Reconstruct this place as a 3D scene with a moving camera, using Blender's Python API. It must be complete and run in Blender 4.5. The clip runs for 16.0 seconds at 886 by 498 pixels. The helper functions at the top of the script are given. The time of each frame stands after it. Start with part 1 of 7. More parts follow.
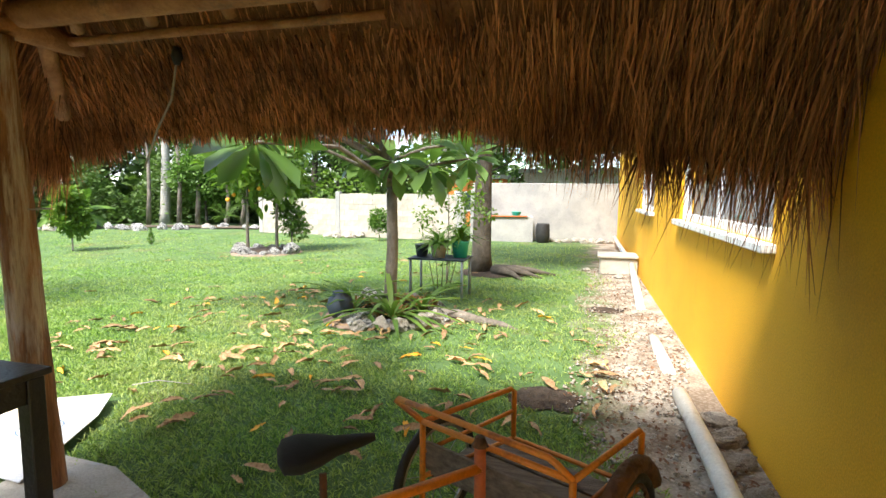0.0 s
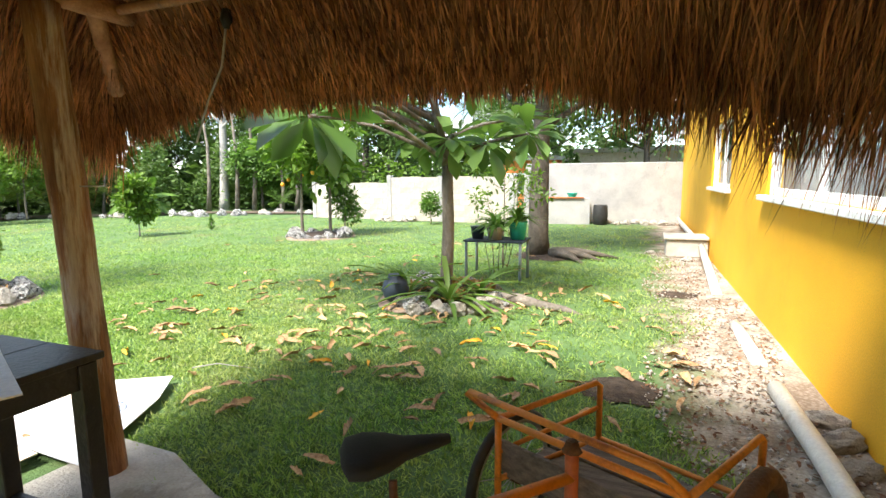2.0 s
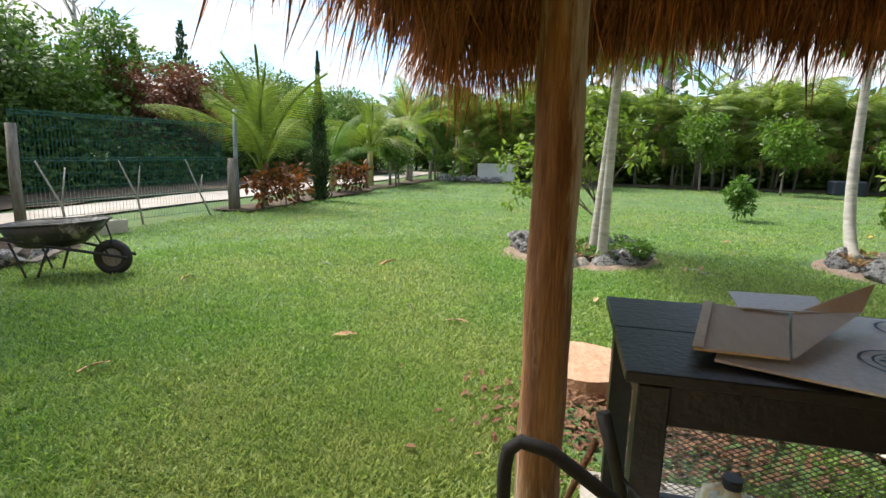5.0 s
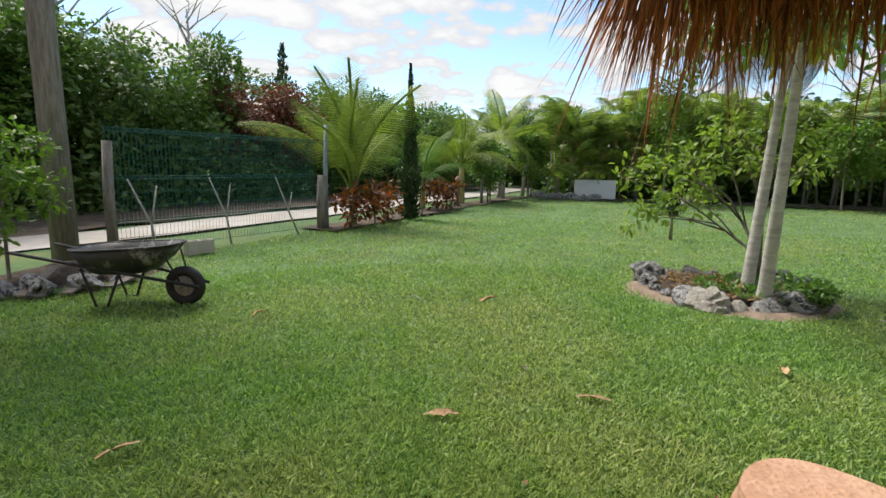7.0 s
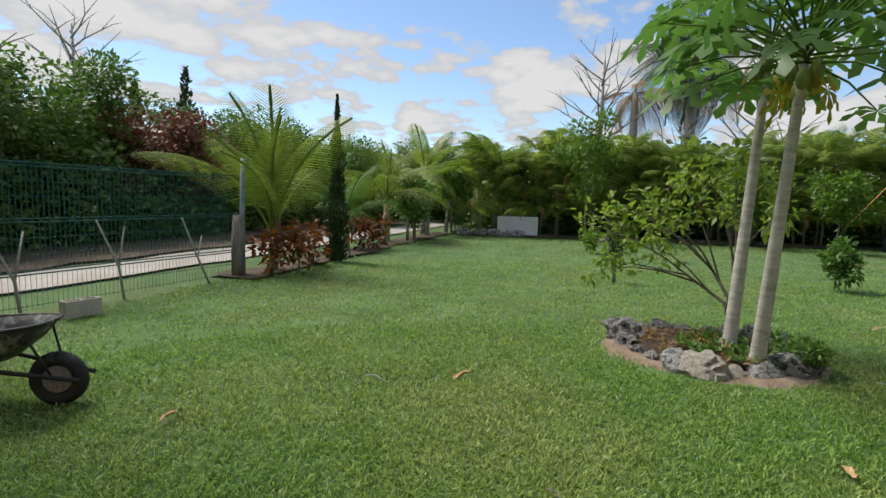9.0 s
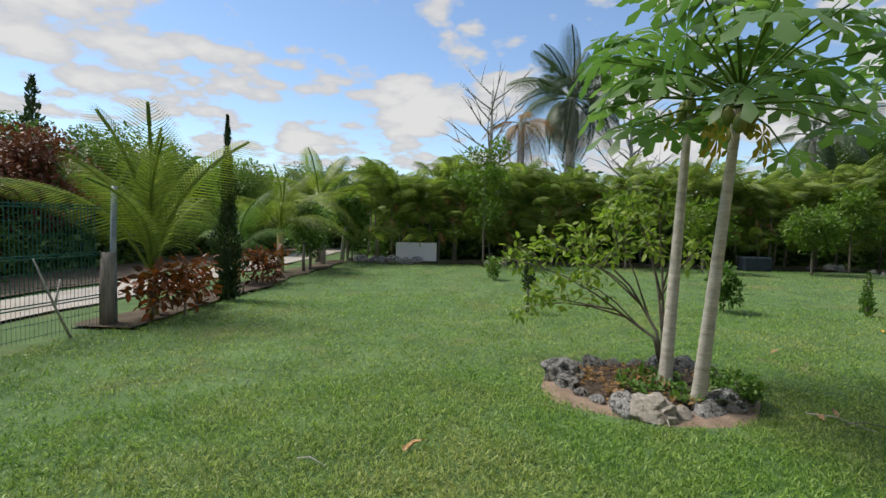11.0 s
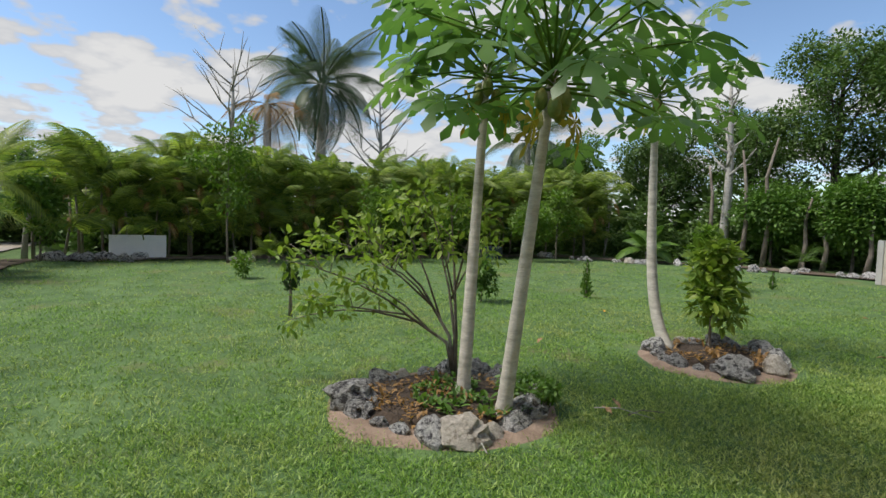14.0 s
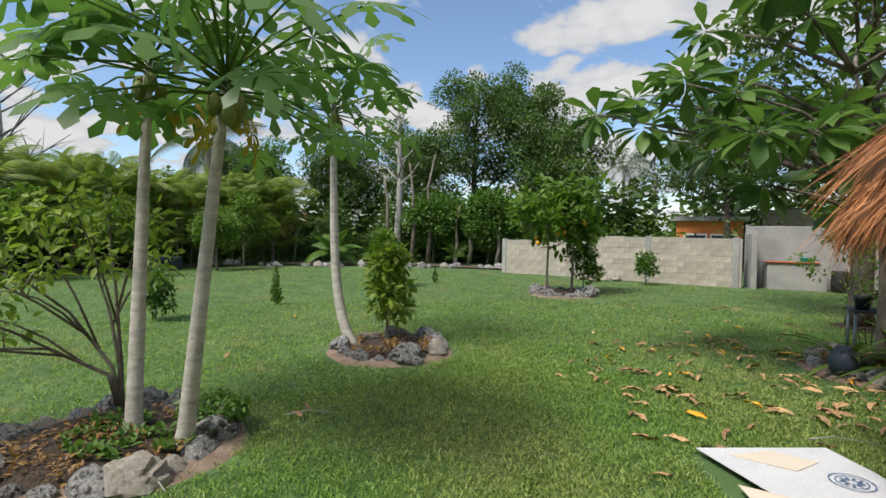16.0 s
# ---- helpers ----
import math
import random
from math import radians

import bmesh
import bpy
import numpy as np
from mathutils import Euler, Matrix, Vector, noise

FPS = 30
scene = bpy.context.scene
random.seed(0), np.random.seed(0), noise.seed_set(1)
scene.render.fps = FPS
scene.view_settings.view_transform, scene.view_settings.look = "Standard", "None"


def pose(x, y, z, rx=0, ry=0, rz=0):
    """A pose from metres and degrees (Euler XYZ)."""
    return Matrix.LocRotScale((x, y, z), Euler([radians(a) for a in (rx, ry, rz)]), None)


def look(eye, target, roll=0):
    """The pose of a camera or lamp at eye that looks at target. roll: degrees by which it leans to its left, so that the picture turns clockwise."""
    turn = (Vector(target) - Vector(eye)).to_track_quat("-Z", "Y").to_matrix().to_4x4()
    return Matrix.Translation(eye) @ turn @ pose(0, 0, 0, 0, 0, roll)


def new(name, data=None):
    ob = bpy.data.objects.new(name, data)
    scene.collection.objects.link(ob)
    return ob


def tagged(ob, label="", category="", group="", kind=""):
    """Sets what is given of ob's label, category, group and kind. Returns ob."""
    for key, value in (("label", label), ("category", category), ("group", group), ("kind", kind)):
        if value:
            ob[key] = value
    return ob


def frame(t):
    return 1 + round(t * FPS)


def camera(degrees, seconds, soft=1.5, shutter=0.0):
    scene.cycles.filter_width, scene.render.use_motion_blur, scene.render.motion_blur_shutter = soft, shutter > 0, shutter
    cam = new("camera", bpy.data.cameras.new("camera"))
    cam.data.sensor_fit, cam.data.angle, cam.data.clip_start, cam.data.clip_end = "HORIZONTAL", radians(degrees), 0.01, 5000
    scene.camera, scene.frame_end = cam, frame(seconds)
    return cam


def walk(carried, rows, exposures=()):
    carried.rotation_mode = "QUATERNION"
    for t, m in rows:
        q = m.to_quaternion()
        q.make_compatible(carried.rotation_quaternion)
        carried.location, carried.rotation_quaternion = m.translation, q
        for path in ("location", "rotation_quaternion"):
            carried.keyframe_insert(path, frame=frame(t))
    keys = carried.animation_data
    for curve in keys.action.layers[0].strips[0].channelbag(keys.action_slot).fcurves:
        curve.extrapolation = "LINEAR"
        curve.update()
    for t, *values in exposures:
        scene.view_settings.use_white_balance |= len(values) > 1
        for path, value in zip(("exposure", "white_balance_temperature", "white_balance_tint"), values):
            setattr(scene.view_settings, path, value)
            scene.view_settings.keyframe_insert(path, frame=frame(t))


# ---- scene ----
cam = camera(81.2, 16.0)
PATH = [
    (0, (0.528, 2.135, 1.614), (0.001, 4.053, 1.401), 0.5),
    (0.5, (0.66, 2.092, 1.647), (0.523, 4.076, 1.429), 0.0),
    (1, (0.709, 2.052, 1.685), (0.688, 4.038, 1.454), -0.1),
    (1.5, (0.511, 2.372, 1.548), (0.258, 4.341, 1.305), -1.0),
    (2, (0.351, 2.365, 1.544), (-0.355, 4.216, 1.272), -0.5),
    (2.5, (0.152, 2.39, 1.493), (-1.064, 3.955, 1.226), 0.4),
    (3, (0.021, 2.351, 1.471), (-1.574, 3.527, 1.2), 0.7),
    (3.5, (-0.059, 2.28, 1.449), (-1.896, 3.013, 1.157), 2.0),
    (4, (-0.139, 2.23, 1.417), (-2.088, 2.535, 1.084), 2.3),
    (4.5, (-0.29, 2.225, 1.368), (-2.255, 2.119, 1.011), 2.2),
    (5, (-0.44, 2.19, 1.36), (-2.352, 1.737, 0.987), 1.2),
    (5.2, (-0.486, 2.155, 1.355), (-2.375, 1.614, 0.984), 1.0),
    (7.3, (-1.458, 1.556, 1.344), (-3.276, 0.785, 1.026), 0.8),
    (7.5, (-1.497, 1.454, 1.354), (-3.327, 0.709, 1.044), 0.9),
    (8, (-1.684, 1.221, 1.387), (-3.547, 0.553, 1.098), 1.2),
    (8.5, (-1.907, 1.074, 1.436), (-3.809, 0.502, 1.196), 1.3),
    (9, (-2.047, 0.929, 1.482), (-3.985, 0.475, 1.291), 1.4),
    (9.2, (-2.096, 0.85, 1.488), (-4.05, 0.459, 1.32), 1.5),
    (11.3, (-2.639, 0.31, 1.643), (-4.635, 0.358, 1.534), 1.2),
    (11.5, (-2.749, 0.229, 1.641), (-4.743, 0.336, 1.522), 1.4),
    (12, (-2.895, 0.122, 1.656), (-4.879, 0.334, 1.525), 1.4),
    (12.5, (-3.067, 0.146, 1.644), (-5.037, 0.462, 1.502), 1.4),
    (13, (-3.175, 0.177, 1.713), (-5.121, 0.615, 1.564), 1.0),
    (13.5, (-3.426, 0.233, 1.69), (-5.316, 0.874, 1.557), 1.3),
    (14, (-3.627, 0.303, 1.642), (-5.409, 1.206, 1.532), 1.7),
    (14.5, (-3.663, 0.349, 1.645), (-5.301, 1.493, 1.552), 1.7),
    (15, (-3.636, 0.328, 1.662), (-5.085, 1.704, 1.581), 1.7),
    (15.5, (-3.571, 0.354, 1.668), (-4.816, 1.918, 1.597), 1.3),
    (16, (-3.538, 0.297, 1.684), (-4.532, 2.031, 1.616), 0.8),
]

# ---- light ----
EXPOSURES = [(0, 2.32), (1.0, 2.66), (2.0, 2.42), (3.5, 2.36), (4.2, 2.0), (5.2, 1.52), (7.3, 1.12), (9.2, 0.77), (12.5, 0.77), (16, 0.80)]
SUN = Vector((-0.30, -0.79, 1.22)).normalized()
sun_data = bpy.data.lights.new("sun", "SUN")
sun_data.energy, sun_data.angle, sun_data.color = 2.5, radians(18.0), (1.0, 0.95, 0.86)
sun = new("sun", sun_data)
sun.matrix_world = look(SUN * 60, (0, 0, 0))

world = bpy.data.worlds.new("sky")
scene.world = world
world.use_nodes = True
wn, wl = world.node_tree.nodes, world.node_tree.links
wn.clear()
sky = wn.new("ShaderNodeTexSky")
sky.sky_type, sky.sun_disc = "NISHITA", False
sky.sun_elevation = math.asin(SUN.z)
sky.sun_rotation = math.atan2(SUN.x, SUN.y)
sky.air_density, sky.dust_density, sky.ozone_density = 1.0, 0.3, 3.0
geo = wn.new("ShaderNodeTexCoord")
# cloud field: the view direction laid out on a flat layer overhead
sep = wn.new("ShaderNodeSeparateXYZ")
wl.new(geo.outputs["Generated"], sep.inputs[0])
lift = wn.new("ShaderNodeMath"); lift.operation = "ADD"; lift.inputs[1].default_value = 0.22
wl.new(sep.outputs["Z"], lift.inputs[0])
mx = wn.new("ShaderNodeMath"); mx.operation = "MAXIMUM"; mx.inputs[1].default_value = 0.06
wl.new(lift.outputs[0], mx.inputs[0])
dv = wn.new("ShaderNodeVectorMath"); dv.operation = "DIVIDE"
cmb = wn.new("ShaderNodeCombineXYZ")
for k in "XYZ":
    wl.new(mx.outputs[0], cmb.inputs[k])
wl.new(geo.outputs["Generated"], dv.inputs[0]); wl.new(cmb.outputs[0], dv.inputs[1])
cn = wn.new("ShaderNodeTexNoise")
cn.inputs["Scale"].default_value, cn.inputs["Detail"].default_value, cn.inputs["Roughness"].default_value = 2.4, 9.0, 0.48
wl.new(dv.outputs[0], cn.inputs["Vector"])
puff = wn.new("ShaderNodeTexVoronoi")
puff.inputs["Scale"].default_value, puff.inputs["Detail"].default_value, puff.inputs["Roughness"].default_value = 5.0, 3.0, 0.55
wl.new(dv.outputs[0], puff.inputs["Vector"])
dens = wn.new("ShaderNodeMath"); dens.operation = "MULTIPLY_ADD"; dens.inputs[1].default_value = -0.22
wl.new(puff.outputs["Distance"], dens.inputs[0]); wl.new(cn.outputs["Fac"], dens.inputs[2])
cr = wn.new("ShaderNodeValToRGB")
cr.color_ramp.elements[0].position, cr.color_ramp.elements[0].color = 0.215, (0, 0, 0, 1)
cr.color_ramp.elements[1].position, cr.color_ramp.elements[1].color = 0.290, (1, 1, 1, 1)
wl.new(dens.outputs[0], cr.inputs[0])
shade = wn.new("ShaderNodeValToRGB")
shade.color_ramp.elements[0].position, shade.color_ramp.elements[0].color = 0.27, (3.5, 3.6, 3.8, 1)
shade.color_ramp.elements[1].position, shade.color_ramp.elements[1].color = 0.40, (4.4, 4.4, 4.4, 1)
wl.new(dens.outputs[0], shade.inputs[0])
mixc = wn.new("ShaderNodeMix"); mixc.data_type = "RGBA"
wl.new(cr.outputs[0], mixc.inputs[0]); wl.new(sky.outputs[0], mixc.inputs[6]); wl.new(shade.outputs[0], mixc.inputs[7])
bg = wn.new("ShaderNodeBackground"); bg.inputs[1].default_value = 0.099
wl.new(mixc.outputs[2], bg.inputs[0])
wo = wn.new("ShaderNodeOutputWorld"); wl.new(bg.outputs[0], wo.inputs[0])

walk(cam, [(t, look(e, a, r)) for t, e, a, r in PATH], EXPOSURES)

# ---- materials ----
def material(name, c1, c2, scale=6.0, rough=0.8, bump=0.3, metal=0.0, c3=None, fine=60.0, stretch=(1, 1, 1), random_tint=0.0, island=False, dist=0.02, cut=(0.35, 0.68), worn=(0.54, 0.62)):
    """Two-scale mottled surface: c1 to c2 over broad noise, c3 in worn patches, fine grain in the relief."""
    m = bpy.data.materials.new(name); m.use_nodes = True
    n, l = m.node_tree.nodes, m.node_tree.links
    b = n["Principled BSDF"]
    tc = n.new("ShaderNodeTexCoord"); mp = n.new("ShaderNodeMapping"); mp.inputs["Scale"].default_value = stretch
    l.new(tc.outputs["Object"], mp.inputs[0])
    a = n.new("ShaderNodeTexNoise"); a.inputs["Scale"].default_value, a.inputs["Detail"].default_value = scale, 7.0
    a.inputs["Roughness"].default_value = 0.65
    f = n.new("ShaderNodeTexNoise"); f.inputs["Scale"].default_value, f.inputs["Detail"].default_value = fine, 5.0
    l.new(mp.outputs[0], a.inputs[0]); l.new(mp.outputs[0], f.inputs[0])
    r = n.new("ShaderNodeValToRGB")
    r.color_ramp.elements[0].position, r.color_ramp.elements[0].color = cut[0], (*c1, 1)
    r.color_ramp.elements[1].position, r.color_ramp.elements[1].color = cut[1], (*c2, 1)
    l.new(a.outputs["Fac"], r.inputs[0])
    col = r.outputs[0]
    if c3:
        w = n.new("ShaderNodeTexNoise"); w.inputs["Scale"].default_value, w.inputs["Detail"].default_value = scale * 0.37, 9.0
        w.inputs["Roughness"].default_value = 0.75
        l.new(mp.outputs[0], w.inputs[0])
        wr = n.new("ShaderNodeValToRGB"); wr.color_ramp.elements[0].position, wr.color_ramp.elements[1].position = worn
        l.new(w.outputs["Fac"], wr.inputs[0])
        x = n.new("ShaderNodeMix"); x.data_type = "RGBA"; x.inputs[7].default_value = (*c3, 1)
        l.new(wr.outputs[0], x.inputs[0]); l.new(col, x.inputs[6]); col = x.outputs[2]
    fr = n.new("ShaderNodeMapRange"); fr.inputs[3].default_value, fr.inputs[4].default_value = 0.72, 1.28
    l.new(f.outputs["Fac"], fr.inputs[0])
    g = n.new("ShaderNodeMix"); g.data_type = "RGBA"; g.blend_type = "MULTIPLY"; g.inputs[0].default_value = 1.0
    l.new(col, g.inputs[6]); l.new(fr.outputs[0], g.inputs[7]); col = g.outputs[2]
    if random_tint:
        src = n.new("ShaderNodeNewGeometry").outputs["Random Per Island"] if island else n.new("ShaderNodeObjectInfo").outputs["Random"]
        rr = n.new("ShaderNodeMapRange"); rr.inputs[3].default_value, rr.inputs[4].default_value = 1 - random_tint, 1 + random_tint
        l.new(src, rr.inputs[0])
        g2 = n.new("ShaderNodeMix"); g2.data_type = "RGBA"; g2.blend_type = "MULTIPLY"; g2.inputs[0].default_value = 1.0
        l.new(col, g2.inputs[6]); l.new(rr.outputs[0], g2.inputs[7]); col = g2.outputs[2]
    l.new(col, b.inputs["Base Color"])
    b.inputs["Roughness"].default_value, b.inputs["Metallic"].default_value = rough, metal
    if bump:
        ad = n.new("ShaderNodeMath"); ad.operation = "ADD"
        l.new(a.outputs["Fac"], ad.inputs[0]); l.new(f.outputs["Fac"], ad.inputs[1])
        bp = n.new("ShaderNodeBump"); bp.inputs["Strength"].default_value, bp.inputs["Distance"].default_value = bump, dist
        l.new(ad.outputs[0], bp.inputs["Height"]); l.new(bp.outputs[0], b.inputs["Normal"])
    return m


def foliage(name, dark, light, glow=0.35, rough=0.5, patch=0.5, spec=0.4):
    """Leaves: each its own tone between two greens, with light through the blade."""
    m = bpy.data.materials.new(name); m.use_nodes = True
    n, l = m.node_tree.nodes, m.node_tree.links
    b = n["Principled BSDF"]
    gi = n.new("ShaderNodeNewGeometry"); tc = n.new("ShaderNodeTexCoord")
    a = n.new("ShaderNodeTexNoise"); a.inputs["Scale"].default_value, a.inputs["Detail"].default_value = 0.9, 3.0
    l.new(tc.outputs["Object"], a.inputs[0])
    x = n.new("ShaderNodeMath"); x.operation = "MULTIPLY_ADD"; x.inputs[1].default_value = patch
    l.new(a.outputs["Fac"], x.inputs[0])
    h = n.new("ShaderNodeMath"); h.operation = "MULTIPLY"; h.inputs[1].default_value = 1 - patch
    l.new(gi.outputs["Random Per Island"], h.inputs[0]); l.new(h.outputs[0], x.inputs[2])
    r = n.new("ShaderNodeValToRGB")
    r.color_ramp.elements[0].position, r.color_ramp.elements[0].color = 0.15, (*dark, 1)
    r.color_ramp.elements[1].position, r.color_ramp.elements[1].color = 0.85, (*light, 1)
    l.new(x.outputs[0], r.inputs[0]); l.new(r.outputs[0], b.inputs["Base Color"])
    b.inputs["Roughness"].default_value = rough
    b.inputs["Specular IOR Level"].default_value = spec
    t = n.new("ShaderNodeBsdfTranslucent")
    br = n.new("ShaderNodeMix"); br.data_type = "RGBA"; br.blend_type = "MULTIPLY"; br.inputs[0].default_value = 1.0
    br.inputs[7].default_value = (1.3, 1.5, 0.85, 1)
    l.new(r.outputs[0], br.inputs[6]); l.new(br.outputs[2], t.inputs[0])
    mixer = n.new("ShaderNodeMixShader"); mixer.inputs[0].default_value = glow
    l.new(b.outputs[0], mixer.inputs[1]); l.new(t.outputs[0], mixer.inputs[2])
    l.new(mixer.outputs[0], n["Material Output"].inputs[0])
    return m


def grass_material():
    """Grass blades: each its own tone, in broad lush and dry patches, with pale tips where the leaf turns."""
    m = foliage("grass_blade", (0.058, 0.150, 0.022), (0.31, 0.46, 0.095), 0.36, 0.45, 0.25, 0.35)
    n, l = m.node_tree.nodes, m.node_tree.links
    b = n["Principled BSDF"]
    lush = b.inputs["Base Color"].links[0].from_socket
    users = [k.to_socket for k in lush.links]
    tc = n.new("ShaderNodeTexCoord")
    big = n.new("ShaderNodeTexNoise"); big.inputs["Scale"].default_value, big.inputs["Detail"].default_value = 0.42, 6.0
    big.inputs["Roughness"].default_value = 0.62
    l.new(tc.outputs["Object"], big.inputs[0])
    mr = n.new("ShaderNodeMapRange"); mr.inputs[1].default_value, mr.inputs[2].default_value = 0.40, 0.66
    l.new(big.outputs["Fac"], mr.inputs[0])
    gi = n.new("ShaderNodeNewGeometry")
    dry = n.new("ShaderNodeValToRGB")
    dry.color_ramp.elements[0].position, dry.color_ramp.elements[0].color = 0.1, (0.13, 0.19, 0.05, 1)
    dry.color_ramp.elements[1].position, dry.color_ramp.elements[1].color = 0.95, (0.49, 0.51, 0.18, 1)
    l.new(gi.outputs["Random Per Island"], dry.inputs[0])
    x = n.new("ShaderNodeMix"); x.data_type = "RGBA"
    l.new(mr.outputs[0], x.inputs[0]); l.new(lush, x.inputs[6]); l.new(dry.outputs[0], x.inputs[7])
    for u in users:
        l.new(x.outputs[2], u)
    return m


def ground_material():
    m = material("lawn_soil", (0.050, 0.105, 0.028), (0.12, 0.20, 0.065), 1.3, 0.95, 0.6, c3=(0.13, 0.15, 0.05), fine=55, dist=0.03)
    n, l = m.node_tree.nodes, m.node_tree.links
    b = n["Principled BSDF"]
    old = b.inputs["Base Color"].links[0].from_socket
    tc = n.new("ShaderNodeTexCoord"); sx = n.new("ShaderNodeSeparateXYZ"); l.new(tc.outputs["Object"], sx.inputs[0])
    nz = n.new("ShaderNodeTexNoise"); nz.inputs["Scale"].default_value, nz.inputs["Detail"].default_value = 1.6, 8.0
    l.new(tc.outputs["Object"], nz.inputs[0])
    ad = n.new("ShaderNodeMath"); ad.operation = "MULTIPLY_ADD"; ad.inputs[1].default_value = 1.5
    l.new(nz.outputs["Fac"], ad.inputs[0]); l.new(sx.outputs["X"], ad.inputs[2])
    rp = n.new("ShaderNodeMapRange"); rp.inputs[1].default_value, rp.inputs[2].default_value = 1.25, 1.65
    l.new(ad.outputs[0], rp.inputs[0])
    # pale gravelly earth along the house wall
    pb = n.new("ShaderNodeTexVoronoi"); pb.inputs["Scale"].default_value = 38
    l.new(tc.outputs["Object"], pb.inputs[0])
    pr = n.new("ShaderNodeValToRGB")
    pr.color_ramp.elements[0].color, pr.color_ramp.elements[1].color = (0.48, 0.42, 0.35, 1), (0.20, 0.155, 0.115, 1)
    pr.color_ramp.elements[1].position = 0.7
    l.new(pb.outputs["Distance"], pr.inputs[0])
    e2 = n.new("ShaderNodeValToRGB")
    e2.color_ramp.elements[0].position, e2.color_ramp.elements[0].color = 0.4, (0.16, 0.11, 0.075, 1)
    e2.color_ramp.elements[1].position, e2.color_ramp.elements[1].color = 0.6, (0.50, 0.45, 0.385, 1)
    nn = n.new("ShaderNodeTexNoise"); nn.inputs["Scale"].default_value, nn.inputs["Detail"].default_value = 2.3, 10
    l.new(tc.outputs["Object"], nn.inputs[0]); l.new(nn.outputs["Fac"], e2.inputs[0])
    em = n.new("ShaderNodeMix"); em.data_type = "RGBA"; em.inputs[0].default_value = 0.5
    l.new(pr.outputs[0], em.inputs[6]); l.new(e2.outputs[0], em.inputs[7])
    x = n.new("ShaderNodeMix"); x.data_type = "RGBA"
    l.new(rp.outputs[0], x.inputs[0]); l.new(old, x.inputs[6]); l.new(em.outputs[2], x.inputs[7])
    l.new(x.outputs[2], b.inputs["Base Color"])
    return m


M_GROUND = ground_material()
M_BLADE = grass_material()
M_YELLOW = material("yellow_paint", (0.80, 0.405, 0.011), (0.86, 0.46, 0.016), 1.2, 0.75, 0.15, fine=90, c3=(0.75, 0.375, 0.011))
M_WHITE = material("white_paint", (0.74, 0.75, 0.77), (0.82, 0.82, 0.82), 3, 0.5, 0.05)
M_BLOCK = material("pale_block", (0.37, 0.335, 0.285), (0.50, 0.455, 0.39), 5, 0.95, 0.5, c3=(0.53, 0.50, 0.45), random_tint=0.13)
M_MORTAR = material("mortar", (0.34, 0.32, 0.28), (0.42, 0.39, 0.35), 8, 0.95, 0.5)
M_RENDER = material("grey_render", (0.28, 0.28, 0.28), (0.42, 0.41, 0.40), 1.1, 0.95, 0.4, c3=(0.26, 0.26, 0.26))
M_CONCRETE = material("old_concrete", (0.36, 0.33, 0.28), (0.55, 0.51, 0.45), 2.5, 0.95, 0.6, c3=(0.25, 0.22, 0.18))
# c3 here: dark mottling of the stone, with the shade of crevices coloured in
M_ROCK = material("limestone", (0.33, 0.32, 0.315), (0.80, 0.78, 0.76), 8, 0.95, 1.0, c3=(0.07, 0.065, 0.07), fine=30, random_tint=0.3, dist=0.05, worn=(0.49, 0.58))
M_ROCKL = material("pale_rock", (0.38, 0.34, 0.29), (0.66, 0.60, 0.53), 5, 0.95, 0.8, c3=(0.25, 0.21, 0.17), fine=30, random_tint=0.2, dist=0.04)
M_SOIL = material("bed_soil", (0.03, 0.02, 0.014), (0.10, 0.07, 0.05), 9, 1.0, 1.0, fine=45, dist=0.04)
M_RIM = material("red_earth", (0.19, 0.13, 0.095), (0.34, 0.25, 0.19), 5, 1.0, 0.8, fine=60, dist=0.02)
M_THATCH = material("thatch", (0.21, 0.078, 0.032), (0.54, 0.245, 0.105), 3, 0.85, 0.2, random_tint=0.8, island=True, fine=25)
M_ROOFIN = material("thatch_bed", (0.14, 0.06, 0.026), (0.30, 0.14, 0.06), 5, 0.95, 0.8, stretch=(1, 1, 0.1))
M_POST = material("peeled_log", (0.15, 0.060, 0.028), (0.42, 0.22, 0.105), 5.0, 0.75, 0.8, c3=(0.55, 0.48, 0.40), stretch=(3.5, 3.5, 0.35), fine=40, dist=0.01, worn=(0.50, 0.60))
M_POLE = material("roof_pole", (0.26, 0.11, 0.045), (0.46, 0.235, 0.105), 6, 0.8, 0.5, c3=(0.20, 0.12, 0.07), fine=50)
M_BLACK = material("black_paint", (0.010, 0.010, 0.013), (0.022, 0.022, 0.028), 5, 0.42, 0.25, c3=(0.035, 0.033, 0.036), fine=50)
M_STEEL = material("galvanised", (0.30, 0.30, 0.31), (0.48, 0.48, 0.48), 12, 0.45, 0.05, metal=0.7)
M_CARD = material("cardboard", (0.66, 0.57, 0.46), (0.74, 0.65, 0.54), 6, 0.9, 0.08, fine=140, stretch=(1, 8, 1))
M_CARDW = material("white_cardboard", (0.64, 0.64, 0.67), (0.71, 0.71, 0.735), 5, 0.42, 0.05)
M_TAPE = material("packing_tape", (0.45, 0.26, 0.04), (0.55, 0.34, 0.07), 6, 0.4, 0.02)
M_PRINT = material("print_blue", (0.10, 0.16, 0.27), (0.14, 0.21, 0.33), 20, 0.8, 0.0)
M_PRINTR = material("print_red", (0.40, 0.13, 0.13), (0.48, 0.20, 0.18), 20, 0.8, 0.0)
M_ORANGE = material("orange_paint", (0.70, 0.22, 0.02), (0.80, 0.30, 0.035), 7, 0.45, 0.12, c3=(0.42, 0.14, 0.03), fine=70)
